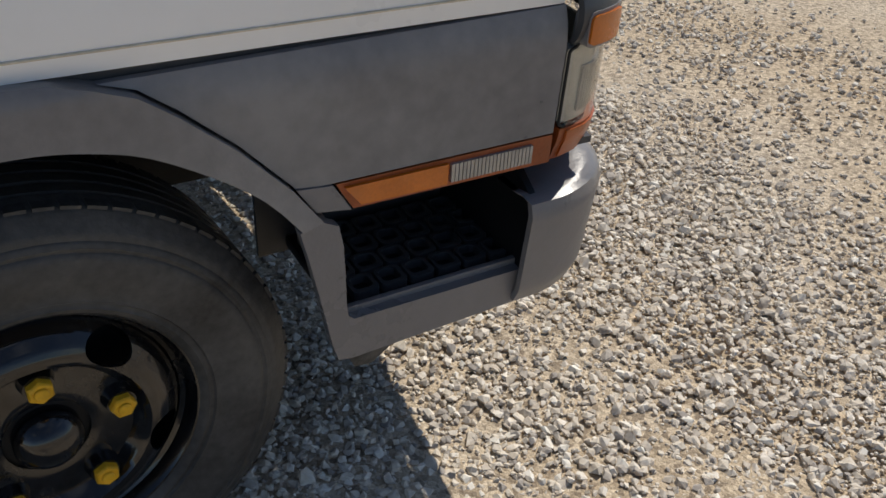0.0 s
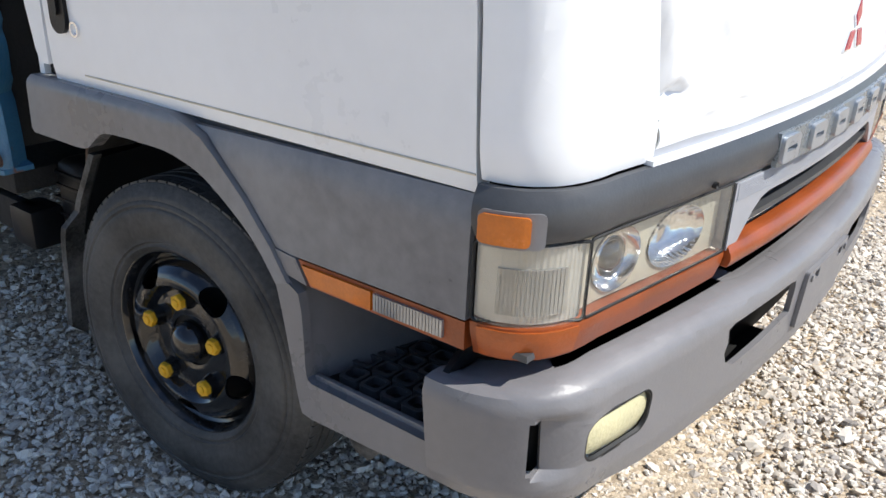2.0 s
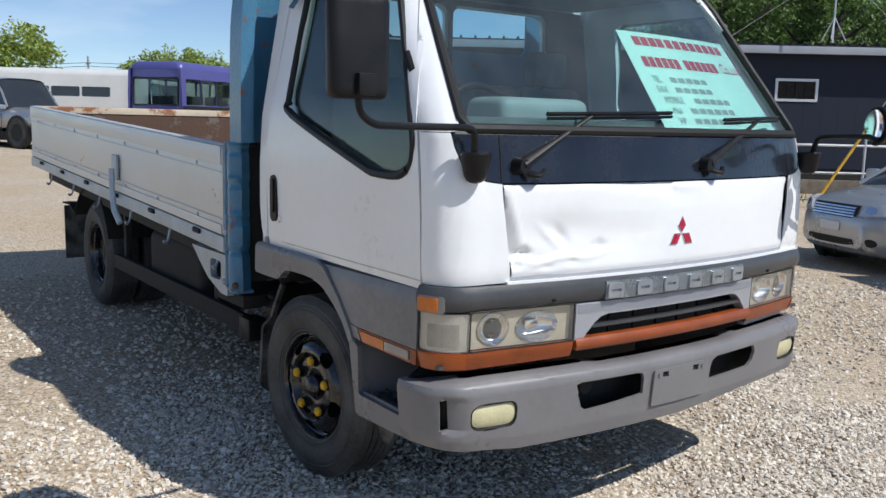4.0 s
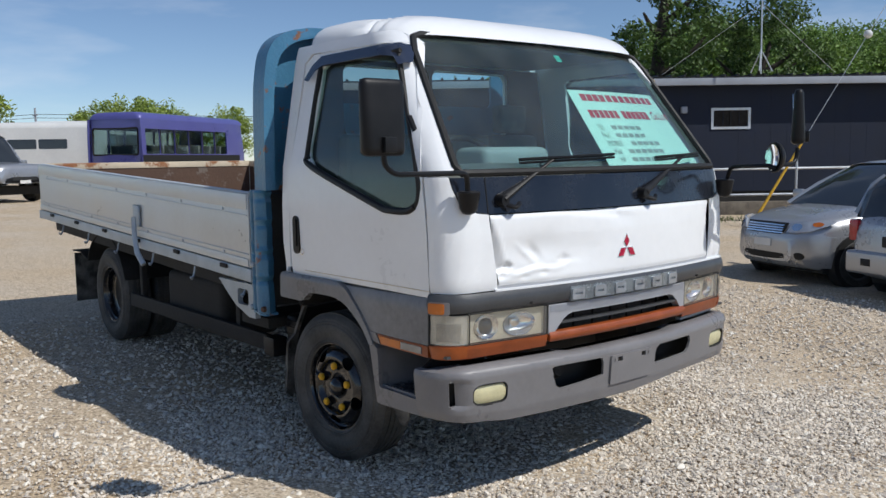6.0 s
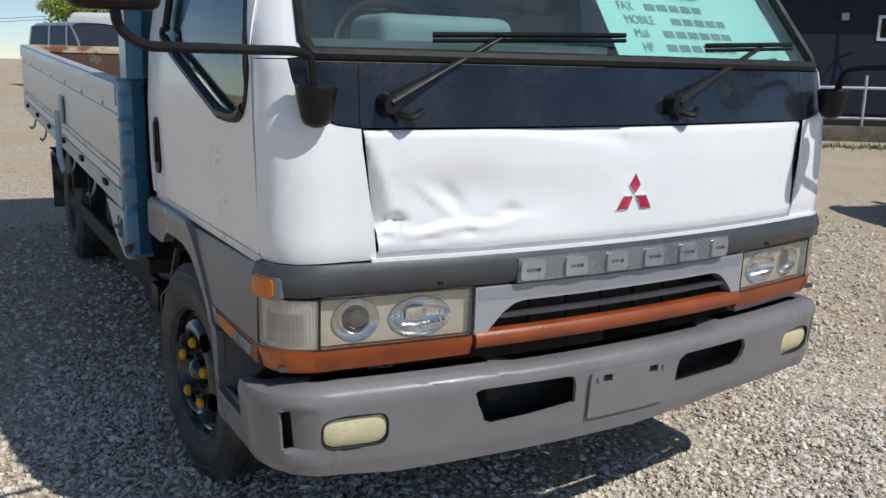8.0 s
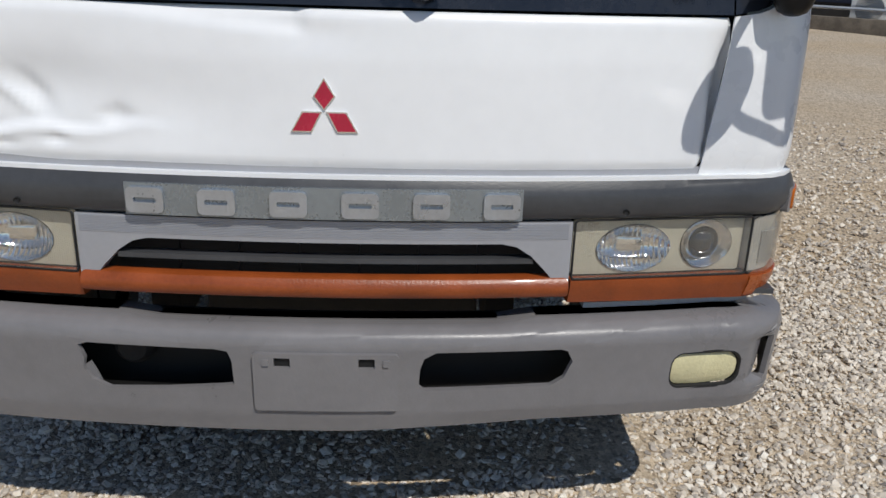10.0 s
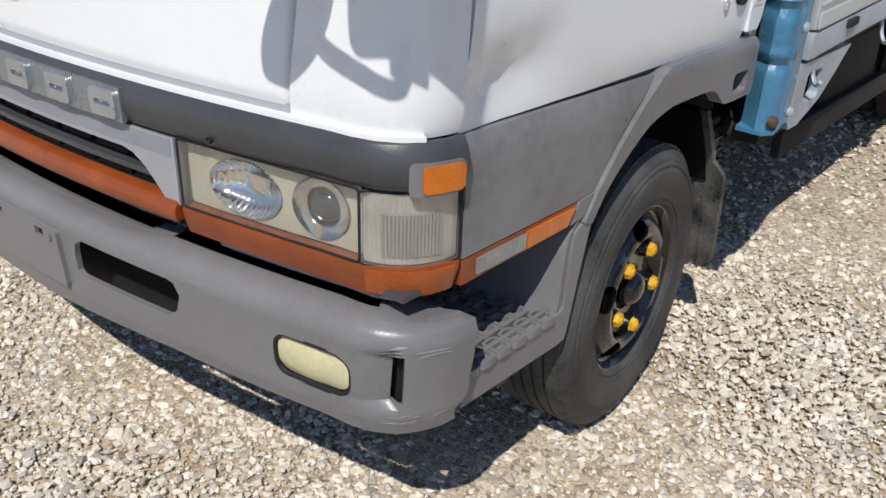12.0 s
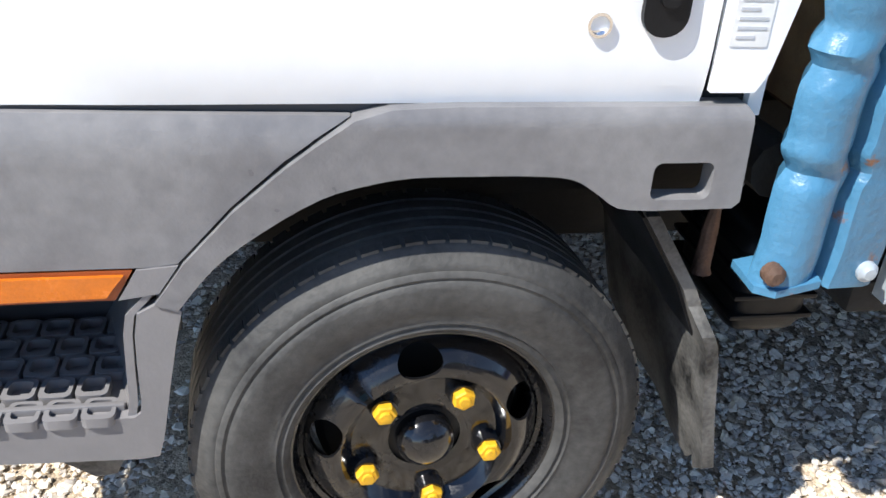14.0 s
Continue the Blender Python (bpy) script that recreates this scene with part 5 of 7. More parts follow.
make_mirror(-1, [(0.96, -0.915, 1.33), (0.965, -0.92, 1.39), (0.973, -0.945, 1.42), (0.985, -1.06, 1.423), (0.982, -1.22, 1.424), (0.980, -1.285, 1.428), (0.978, -1.328, 1.46), (0.977, -1.336, 1.51)], (0.972, -1.336, 1.635), 0)
left_mirror = make_mirror(1, [(0.96, 0.915, 1.33), (0.985, 0.91, 1.40), (1.03, 0.895, 1.415), (1.14, 0.89, 1.418), (1.21, 0.96, 1.42), (1.232, 1.07, 1.425), (1.236, 1.122, 1.45), (1.236, 1.132, 1.51)], (1.236, 1.132, 1.668), 30)
bm = add_lathe(bmesh.new(), [(0.0, 0.040), (0.05, 0.034), (0.072, 0.018), (0.080, 0.0), (0.076, -0.006), (0.060, 0.002), (0.0, 0.010)], 28, "X")
bmesh.ops.transform(bm, matrix=Matrix.Translation((1.228, 0.925, 1.462)) @ pose(0, 0, 0, 0, 0, 60), verts=bm.verts)
part("round_mirror", bm, M_BLACK, left_mirror, "small round convex mirror")
bm = add_lathe(bmesh.new(), [(0.0, 0.0), (0.04, -0.003), (0.066, -0.010), (0.066, -0.004), (0.0, 0.005)], 24, "X")
bmesh.ops.transform(bm, matrix=Matrix.Translation((1.226, 0.922, 1.462)) @ pose(0, 0, 0, 0, 0, 60), verts=bm.verts)
part("round_mirror_face", bm, M_MIRROR, left_mirror)
for py, ay, b0, b1 in ((-0.735, -0.40, -0.60, 0.0), (0.135, 0.60, 0.32, 0.80)):
    p0, p1 = skin(py, 1.312, 0.03), skin(ay, 1.478, 0.035)
    hub = add_lathe(bmesh.new(), [(0.0, 0.04), (0.022, 0.04), (0.028, 0.0), (0.028, -0.03)], 16, "X")
    bmesh.ops.transform(hub, matrix=Matrix.Translation(skin(py, 1.305, 0.0)), verts=hub.verts)
    wiper = part("wiper", hub, M_BLACK, truck, "black windscreen wiper")
    mid = p0.lerp(p1, 0.45)
    part("wiper_arm", tube([p0, p0.lerp(p1, 0.12), mid, p1], [0.020, 0.018, 0.010, 0.007], 8, squash=0.7), M_BLACK, wiper)
    part("nozzle", tube(curve_pts([skin(py + 0.02, 1.285, 0.02), skin(py + 0.05, 1.275, 0.04), skin(py + 0.08, 1.29, 0.03)], 4), 0.010, 8), M_BLACK, wiper)
    for dz, r in ((0.010, 0.0065), (-0.004, 0.005)):
        line = [skin(b0 + (b1 - b0) * k / 8, 1.462 + 0.018 * k / 8 + dz, 0.022 if dz < 0 else 0.030 + 0.012 * math.sin(math.pi * k / 8)) for k in range(9)]
        part("wiper_blade", tube(line, r, 6, squash=1.4), M_BLACK, wiper)
part("cowl_seam", tube([skin(-0.797, 1.25, 0.002), skin(-0.797, 1.40, 0.002)], 0.003, 6), M_RUBBER, truck)
part("door_hinge_stop", tube([skin(-1.03, 1.60, 0.0), skin(-1.035, 1.66, 0.004)], 0.014, 8), M_BLACK, truck)

# cabin
dash = part("dashboard", sheet([(-0.84, 0.0), (0.84, 0.0), (0.84, 1.0), (-0.84, 1.0)], [],
            lambda y, v, d: Vector((0.48 + 0.38 * math.sin(min(1, v * 1.3) * math.pi / 2) - 0.10 * (y / 0.84) ** 2, y, 1.02 + 0.475 * math.sin(max(0, (v - 0.15) / 0.85) * math.pi / 2) * (0.94 if v < 1 else 0.9) + d * 0.5)), 0.02, 0.15, 0.1), M_DASH, truck, "grey dashboard", angle=60)
part("instrument_hood", box(0.56, 0.78, -0.66, -0.24, 1.34, 1.53, 0.05, seg=4), M_DASH, dash)
part("vent_slots", box(0.80, 0.84, -0.38, 0.1, 1.44, 1.462, 0.002), M_RUBBER, dash)
wheel_c, ringp = Vector((0.47, -0.45, 1.40)), []
for k in range(28):
    a = k * math.tau / 28
    ringp.append(wheel_c + Vector((-0.10 * math.sin(a), 0.205 * math.cos(a), 0.18 * math.sin(a))))
steer_w = part("steering_wheel", tube(ringp, 0.015, 8, True), M_BLACK, truck)
part("steering_column", tube([wheel_c, wheel_c + Vector((0.2, 0, -0.28))], [0.06, 0.04], 12), M_BLACK, steer_w)
for y in (-0.45, 0.12, 0.52):
    w = 0.25 if y < 0 else 0.2
    seat = part("seat", box(-0.28, 0.26, y - w, y + w, 1.02, 1.16, 0.05, seg=3), M_SEAT, truck, "grey cloth cab seat")
    part("backrest", box(-0.36, -0.24, y - w, y + w, 1.12, 1.62, 0.05, seg=3), M_SEAT, seat)
    if y != 0.12:
        part("headrest", box(-0.35, -0.26, y - 0.12, y + 0.12, 1.63, 1.80, 0.04, seg=3), M_SEAT, seat)
part("head_lining", box(-0.38, 0.36, -0.80, 0.80, 2.03, 2.045, 0), M_CABIN, truck)
for sg in (1, -1):
    part("grab_rail", tube(curve_pts([(0.60, sg * 0.86, 1.42), (0.58, sg * 0.84, 1.55), (0.44, sg * 0.82, 1.80)], 5), 0.014, 8), M_DASH, truck)
part("inspection_sticker", sheet([(0.03, 1.955), (0.075, 1.955), (0.07, 1.99), (0.025, 1.99)], [], on(-0.014), 0.001), mat("green_sticker", (0.02, 0.42, 0.28), 0.6, var=0.05), truck)

# paper notice behind the windscreen
M_PAPER = mat("pale_green_paper", (0.66, 0.88, 0.72), 0.7, var=0.03, scale=4)
M_INKRED = mat("red_print", (0.55, 0.03, 0.05), 0.6, var=0.05)
M_INKGREY = mat("grey_print", (0.30, 0.33, 0.28), 0.6, var=0.05)


def notice_at(y, z, d):
    p = skin(y, z, -0.045 + d)
    return Vector((p.x, p.y, p.z))


notice = thing("window_notice", "pale green paper notice with red and grey print behind windscreen", "sign")


(part("paper", sheet([(0.015, 1.425), (0.87, 1.43), (0.87, 1.815), (0.015, 1.812)], [], notice_at, 0.0015, 0.08, 0.05), M_PAPER, notice))


def bars(z, h, spans, material, name):
    for a, b in spans:
        a, b = 0.095 + (a - 0.095) * 1.26, 0.095 + (b - 0.095) * 1.26
        (part(name, sheet([(a, z), (b, z), (b, z + h), (a, z + h)], [], lambda y, zz, d: notice_at(y, zz, 0.002 + d), 0.001, 0.06), material, notice, smooth=False))


def words(text, y, z, size, material, name="lettering"):
    """Built-in letters laid on the notice, turned to mesh."""
    cu = bpy.data.curves.new(name, "FONT")
    cu.body, cu.size, cu.extrude = text, size, 0.0
    tmp = bpy.data.objects.new(name, cu)
    me = bpy.data.meshes.new_from_object(tmp)
    bpy.data.objects.remove(tmp)
    for v in me.vertices:
        v.co = notice_at(y + v.co.x, z + v.co.y, 0.003)
    me.materials.clear()
    me.materials.append(material)
    ob = new(name, me)
    ob.parent = notice


bars(1.758, 0.036, [(0.095 + i * 0.043, 0.095 + i * 0.043 + 0.036) for i in range(4)] + [(0.275 + i * 0.05, 0.275 + i * 0.05 + 0.038) for i in range(8)], M_INKRED, "print_bar")
bars(1.672, 0.040, [(0.09 + 0.035 * i, 0.118 + 0.035 * i) for i in range(6)] + [(0.325 + 0.037 * i, 0.355 + 0.037 * i) for i in range(6)], M_INKRED, "print_bar")
words("Co.,Ltd.", 0.695, 1.674, 0.062, M_INKRED)
for k, (word, y0, y1, dy) in enumerate((("TEL", 0.185, 0.43, 0.09), ("FAX", 0.185, 0.43, 0.09), ("MOBILE", 0.26, 0.52, 0.10), ("Mail", 0.21, 0.52, 0.115), ("HP", 0.20, 0.50, 0.125))):
    z = 1.612 - k * 0.040
    words(word, dy, z, 0.036, M_INKGREY)
    n = int((y1 - y0) / 0.045)
    bars(z + 0.002, 0.020, [(y0 + 0.045 * i, y0 + 0.045 * i + 0.036) for i in range(n)], M_INKGREY, "print_bar")

# ---- gravel yard ----
def gravel_material():
    m = bpy.data.materials.new("gravel")
    m.use_nodes = True
    n, l = m.node_tree.nodes, m.node_tree.links
    b = n["Principled BSDF"]
    b.inputs["Roughness"].default_value = 0.88
    co = n.new("ShaderNodeTexCoord")
    v = n.new("ShaderNodeTexVoronoi")
    v.inputs["Scale"].default_value = 75.0
    v2 = n.new("ShaderNodeTexVoronoi")
    v2.inputs["Scale"].default_value = 140.0
    big = n.new("ShaderNodeTexNoise")
    big.inputs["Scale"].default_value, big.inputs["Detail"].default_value = 0.7, 5.0
    for t in (v, v2, big):
        l.new(co.outputs["Object"], t.inputs["Vector"])
    ramp = n.new("ShaderNodeValToRGB")
    e = ramp.color_ramp.elements
    e[0].position, e[0].color = 0.0, (0.307, 0.256, 0.200, 1)
    e[1].position, e[1].color = 1.0, (0.900, 0.797, 0.642, 1)
    for p, c in ((0.25, (0.527, 0.444, 0.341, 1)), (0.5, (0.648, 0.557, 0.437, 1)), (0.75, (0.756, 0.656, 0.522, 1))):
        k = e.new(p)
        k.color = c
    sep = n.new("ShaderNodeSeparateColor")
    l.new(v.outputs["Color"], sep.inputs[0])
    l.new(sep.outputs[0], ramp.inputs["Fac"])
    mix = n.new("ShaderNodeMixRGB")
    mix.blend_type = "MULTIPLY"
    soil = n.new("ShaderNodeValToRGB")
    soil.color_ramp.elements[0].position, soil.color_ramp.elements[0].color = 0.36, (0.93, 0.86, 0.75, 1)
    soil.color_ramp.elements[1].position, soil.color_ramp.elements[1].color = 0.7, (1.0, 1.0, 1.0, 1)
    l.new(big.outputs["Fac"], soil.inputs["Fac"])
    mix.inputs["Fac"].default_value = 1.0
    l.new(ramp.outputs["Color"], mix.inputs["Color1"])
    l.new(soil.outputs["Color"], mix.inputs["Color2"])
    l.new(mix.outputs["Color"], b.inputs["Base Color"])
    # grains of crushed stone and sand
    grit, gr = n.new("ShaderNodeTexNoise"), n.new("ShaderNodeValToRGB")
    grit.inputs["Scale"].default_value, grit.inputs["Detail"].default_value, grit.inputs["Roughness"].default_value = 150.0, 6.0, 0.8
    l.new(co.outputs["Object"], grit.inputs["Vector"])
    l.new(grit.outputs["Fac"], gr.inputs["Fac"])
    ge = gr.color_ramp.elements
    ge[0].position, ge[0].color = 0.36, (0.64, 0.60, 0.55, 1)
    ge[1].position, ge[1].color = 0.62, (1.0, 1.0, 1.0, 1)
    grain = n.new("ShaderNodeMixRGB")
    grain.blend_type = "MULTIPLY"
    grain.inputs["Fac"].default_value = 1.0
    l.new(mix.outputs["Color"], grain.inputs["Color1"])
    l.new(gr.outputs["Color"], grain.inputs["Color2"])
    l.new(grain.outputs["Color"], b.inputs["Base Color"])
    bn, ma = n.new("ShaderNodeBump"), n.new("ShaderNodeMath")
    ma.operation = "ADD"
    l.new(v.outputs["Distance"], ma.inputs[0])
    l.new(v2.outputs["Distance"], ma.inputs[1])
    bn.invert = True
    bn.inputs["Strength"].default_value, bn.inputs["Distance"].default_value = 0.40, 0.012
    mb = n.new("ShaderNodeMath")
    mb.operation = "SUBTRACT"
    l.new(ma.outputs[0], mb.inputs[0])
    l.new(grit.outputs["Fac"], mb.inputs[1])
    l.new(mb.outputs[0], bn.inputs["Height"])
    l.new(bn.outputs["Normal"], b.inputs["Normal"])
    return m


def stone_material():
    m = bpy.data.materials.new("stone")
    m.use_nodes = True
    n, l = m.node_tree.nodes, m.node_tree.links
    b = n["Principled BSDF"]
    b.inputs["Roughness"].default_value = 0.85
    g, ramp = n.new("ShaderNodeNewGeometry"), n.new("ShaderNodeValToRGB")
    e = ramp.color_ramp.elements
    e[0].position, e[0].color = 0.0, (0.353, 0.316, 0.279, 1)
    e[1].position, e[1].color = 1.0, (0.857, 0.810, 0.710, 1)
    for p, c in ((0.10, (0.481, 0.427, 0.365, 1)), (0.35, (0.617, 0.536, 0.433, 1)), (0.6, (0.723, 0.640, 0.523, 1)), (0.85, (0.809, 0.725, 0.611, 1))):
        e.new(p).color = c
    t, co, mix = n.new("ShaderNodeTexNoise"), n.new("ShaderNodeTexCoord"), n.new("ShaderNodeMixRGB")
    t.inputs["Scale"].default_value = 120.0
    mix.blend_type = "OVERLAY"
    mix.inputs["Fac"].default_value = 0.35
    l.new(co.outputs["Object"], t.inputs["Vector"])
    l.new(g.outputs["Random Per Island"], ramp.inputs["Fac"])
    l.new(ramp.outputs["Color"], mix.inputs["Color1"])
    l.new(t.outputs["Fac"], mix.inputs["Color2"])
    l.new(mix.outputs["Color"], b.inputs["Base Color"])
    bn = n.new("ShaderNodeBump")
    bn.inputs["Strength"].default_value, bn.inputs["Distance"].default_value = 0.3, 0.004
    l.new(t.outputs["Fac"], bn.inputs["Height"])
    l.new(bn.outputs["Normal"], b.inputs["Normal"])
    return m


M_GRAVEL, M_STONE = gravel_material(), stone_material()


def make_ground():
    """One sheet: fine and uneven near the truck, wide to the horizon."""
    xs = [-400, -150, -60, -30, -16, -10] + [-7 + 0.125 * i for i in range(97)] + [7, 10, 16, 30, 60, 150, 400]
    ys = [-400, -150, -60, -30, -16, -9, -6] + [-4.5 + 0.125 * i for i in range(77)] + [6.5, 9, 16, 30, 60, 150, 400]
    vs, fs = [], []
    for y in ys:
        for x in xs:
            fade = math.exp(-((x / 9) ** 2 + (y / 8) ** 2))
            z = (0.022 * noise.noise((x * 0.9, y * 0.9, 3)) + 0.012 * noise.noise((x * 3.1, y * 3.1, 7))) * fade - 0.010 + ground_z(x, y)
            vs.append((x, y, z))
    w = len(xs)
    for j in range(len(ys) - 1):
        for i in range(w - 1):
            fs.append((j * w + i, j * w + i + 1, (j + 1) * w + i + 1, (j + 1) * w + i))
    me = bpy.data.meshes.new("ground")
    me.from_pydata(vs, [], fs)
    me.shade_smooth()
    me.materials.append(M_GRAVEL)
    return tagged(new("ground", me), "pale crushed-stone gravel yard with earthy patches", "ground", kind="structure")


ground = make_ground()


def scatter_stones(count, x0, x1, y0, y1, small, large, seed):
    rng = random.Random(seed)
    shapes = []
    for k in range(24):
        # an angular chip: the hull of a few points round a centre
        bm = bmesh.new()
        for j in range(10):
            zz = 1 - 2 * (j + 0.5) / 10
            q, w = math.sqrt(1 - zz * zz), j * 2.4 + rng.uniform(-0.5, 0.5)
            bm.verts.new(Vector((q * math.cos(w), q * math.sin(w), zz * 0.72)) * rng.uniform(0.72, 1.15))
        hull = bmesh.ops.convex_hull(bm, input=bm.verts[:])
        bmesh.ops.delete(bm, geom=[v for v in hull["geom_interior"] if isinstance(v, bmesh.types.BMVert)], context="VERTS")
        bm.verts.index_update()
        shapes.append(([v.co.copy() for v in bm.verts], [[v.index for v in f.verts] for f in bm.faces]))
        bm.free()
    vs, fs = [], []
    for _ in range(count):
        x, y = rng.uniform(x0, x1), rng.uniform(y0, y1)
        patch = noise.noise((x * 1.3, y * 1.3, 11)) + 0.5 * noise.noise((x * 4.1, y * 4.1, 5)) - (0.22 if y < -0.7 else -0.15)
        edge = min(1.0, min(x - x0, x1 - x, y - y0, y1 - y) / 0.9)
        if rng.random() > (0.86 + 0.55 * patch) * edge:
            continue
        r = small + (large - small) * rng.random() ** 2.4
        co, fc = rng.choice(shapes)
        m = (Matrix.Translation((x, y, ground_z(x, y) + r * rng.uniform(-0.05, 0.45) - 0.006)) @ Euler((rng.uniform(-0.6, 0.6), rng.uniform(-0.6, 0.6), rng.uniform(0, 6.3))).to_matrix().to_4x4()
             @ Matrix.Diagonal((r * rng.uniform(0.8, 1.45), r * rng.uniform(0.75, 1.1), r * rng.uniform(0.65, 1.05), 1)))
        base = len(vs)
        vs += [tuple(m @ c) for c in co]
        fs += [[base + i for i in f] for f in fc]
    me = bpy.data.meshes.new("gravel_stones")
    me.from_pydata(vs, [], fs)
    me.materials.append(M_STONE)
    return tagged(new("gravel_stones", me), "loose crushed grey and cream stones", "gravel", kind="stuff")


scatter_stones(142000, -1.6, 2.6, -2.4, 2.7, 0.0042, 0.0155, 5)
scatter_stones(56000, -4.8, 4.2, -3.8, 6.4, 0.0075, 0.021, 6)
scatter_stones(420, -4.0, 2.8, -3.0, 3.6, 0.018, 0.030, 7)
scatter_stones(12000, 0.2, 3.6, 0.1, 4.2, 0.0075, 0.017, 9)

# ---- surroundings ----
M_NAVY = mat("navy_wall_cladding", (0.008, 0.0135, 0.031), 0.7, var=0.15, scale=2, bump=0.1, bump_scale=20)
M_EAVE = mat("grey_eave_metal", (0.34, 0.36, 0.40), 0.45, 0.2, var=0.08, scale=2)
M_ROOF = mat("black_roof_sheet", (0.015, 0.015, 0.017), 0.5, var=0.2, scale=3)
M_ALU = mat("aluminium_pipe", (0.58, 0.60, 0.62), 0.35, 0.5, var=0.06, scale=5)
M_TIMBER = mat("weathered_timber", (0.16, 0.135, 0.105), 0.85, var=0.3, scale=6, bump=0.3, bump_scale=40)
M_YELLOW = mat("yellow_pole_cover", (0.62, 0.36, 0.03), 0.5, var=0.15, scale=8)
M_PLAINGLASS = mat("dark_car_glass", (0.03, 0.035, 0.04), 0.04, var=0.1, scale=3, spec=0.8)
M_CARSILVER = mat("silver_car_paint", (0.40, 0.41, 0.43), 0.28, 0.55, var=0.04, scale=2, coat=0.6)
M_PURPLE = mat("purple_bus_paint", (0.10, 0.10, 0.32), 0.3, 0.1, var=0.06, scale=1.2, coat=0.5)
M_BUSWHITE = mat("white_bus_paint", (0.66, 0.66, 0.64), 0.4, var=0.06, scale=1.0)
M_LAMPCLEAR = mat("car_lamp_lens", (0.55, 0.57, 0.60), 0.1, 0.3, var=0.1, scale=9, coat=0.8)
M_LAMPRED = mat("red_lamp_lens", (0.42, 0.02, 0.02), 0.2, var=0.1, scale=9, coat=0.5)
M_BARK = mat("bark", (0.055, 0.045, 0.035), 0.9, var=0.35, scale=5, bump=0.5, bump_scale=25)
M_GRASS = mat("grass", (0.075, 0.115, 0.025), 0.8, var=0.35, scale=3)


def leaf_material(name, a, b):
    m = bpy.data.materials.new(name)
    m.use_nodes = True
    n, l = m.node_tree.nodes, m.node_tree.links
    p = n["Principled BSDF"]
    p.inputs["Roughness"].default_value = 0.55
    p.inputs["Subsurface Weight"].default_value = 0.0
    g, r = n.new("ShaderNodeNewGeometry"), n.new("ShaderNodeValToRGB")
    r.color_ramp.elements[0].color, r.color_ramp.elements[1].color = (*a, 1), (*b, 1)
    l.new(g.outputs["Random Per Island"], r.inputs["Fac"])
    l.new(r.outputs["Color"], p.inputs["Base Color"])
    tr, mx, out = n.new("ShaderNodeBsdfTranslucent"), n.new("ShaderNodeMixShader"), n["Material Output"]
    l.new(r.outputs["Color"], tr.inputs["Color"])
    mx.inputs["Fac"].default_value = 0.3
    l.new(p.outputs[0], mx.inputs[1])
    l.new(tr.outputs[0], mx.inputs[2])
    l.new(mx.outputs[0], out.inputs["Surface"])
    return m


M_LEAF = leaf_material("green_leaves", (0.16, 0.22, 0.035), (0.44, 0.54, 0.13))
M_LEAFMID = leaf_material("mid_green_leaves", (0.060, 0.115, 0.022), (0.25, 0.39, 0.09))
M_LEAFDARK = leaf_material("dark_leaves", (0.038, 0.072, 0.017), (0.14, 0.23, 0.055))


def turned(x, y):
    """Degrees for a thing whose +x looks along (x, y)."""
    return math.degrees(math.atan2(y, x))


# site office
M_ROOMDARK = mat("dark_office_pane", (0.020, 0.016, 0.014), 0.25, var=0.3, scale=2, spec=0.15)
HUT = thing("site_office", "single-storey navy clad site office with a grey eave", "building", (-15.0, 7.71, 0.22), 52.4)


def hpart(name, bm, m, parent=HUT, **k):
    return part(name, bm, m, parent, **k)


wall_h = hpart("wall", sheet([(0, 0.35), (19, 0.35), (19, 2.95), (0, 2.95)], [rounded(9.95, 10.85, 1.92, 2.36, 0.01, 1)], lambda x, z, d: Vector((x, -d, z)), 0.12), M_NAVY)
hpart("end_wall", box(0, 0.12, 0.13, 5.0, 0.35, 2.95, 0), M_NAVY)
hpart("back_wall", box(0.12, 19, 4.9, 5.0, 0.35, 2.95, 0), M_NAVY)
for i in range(48):
    hpart("cladding_rib", box(0.2 + i * 0.4, 0.212 + i * 0.4, -0.002, 0.0, 0.36, 2.9, 0), M_NAVY, wall_h)
hpart("plinth", box(0.05, 18.9, 0.04, 0.10, 0.0, 0.35, 0), M_DARK)
roof_h = hpart("roof", box(-0.35, 19.3, -0.30, 5.3, 3.08, 3.14, 0), M_ROOF)
for i in range(60):
    hpart("roof_rib", box(-0.3 + i * 0.325, -0.25 + i * 0.325, -0.33, 5.3, 3.14, 3.19, 0), M_ROOF, roof_h)
hpart("fascia", box(-0.35, 19.3, -0.36, -0.30, 2.93, 3.10, 0.01), M_EAVE)
win_h = hpart("window_frame", sheet(rounded(9.91, 10.89, 1.88, 2.40, 0.01, 1), [rounded(9.97, 10.83, 1.94, 2.34, 0.005, 1)], lambda x, z, d: Vector((x, -0.02 - d, z)), 0.06), M_ALU)
hpart("pane", box(9.96, 10.84, 0.03, 0.045, 1.93, 2.35, 0), M_ROOMDARK, win_h)
hpart("mullion", box(10.385, 10.415, 0.0, 0.03, 1.94, 2.34, 0), M_DARK, win_h)
hpart("vent_hood", box(9.15, 9.30, -0.10, 0.0, 2.28, 2.44, 0.02), M_EAVE)
hpart("drain_pipe", tube([(14.6, -0.10, 0.3), (14.6, -0.10, 2.5)], 0.05, 10), M_ALU)
unit = thing("air_conditioner", "beige outdoor air conditioner unit beside the office", "air conditioner", (-13.6, 8.6, 0.13), 52.4)
part("casing", box(-0.42, 0.42, -0.5, -0.2, 0.12, 0.72, 0.02), M_BUSWHITE, unit)
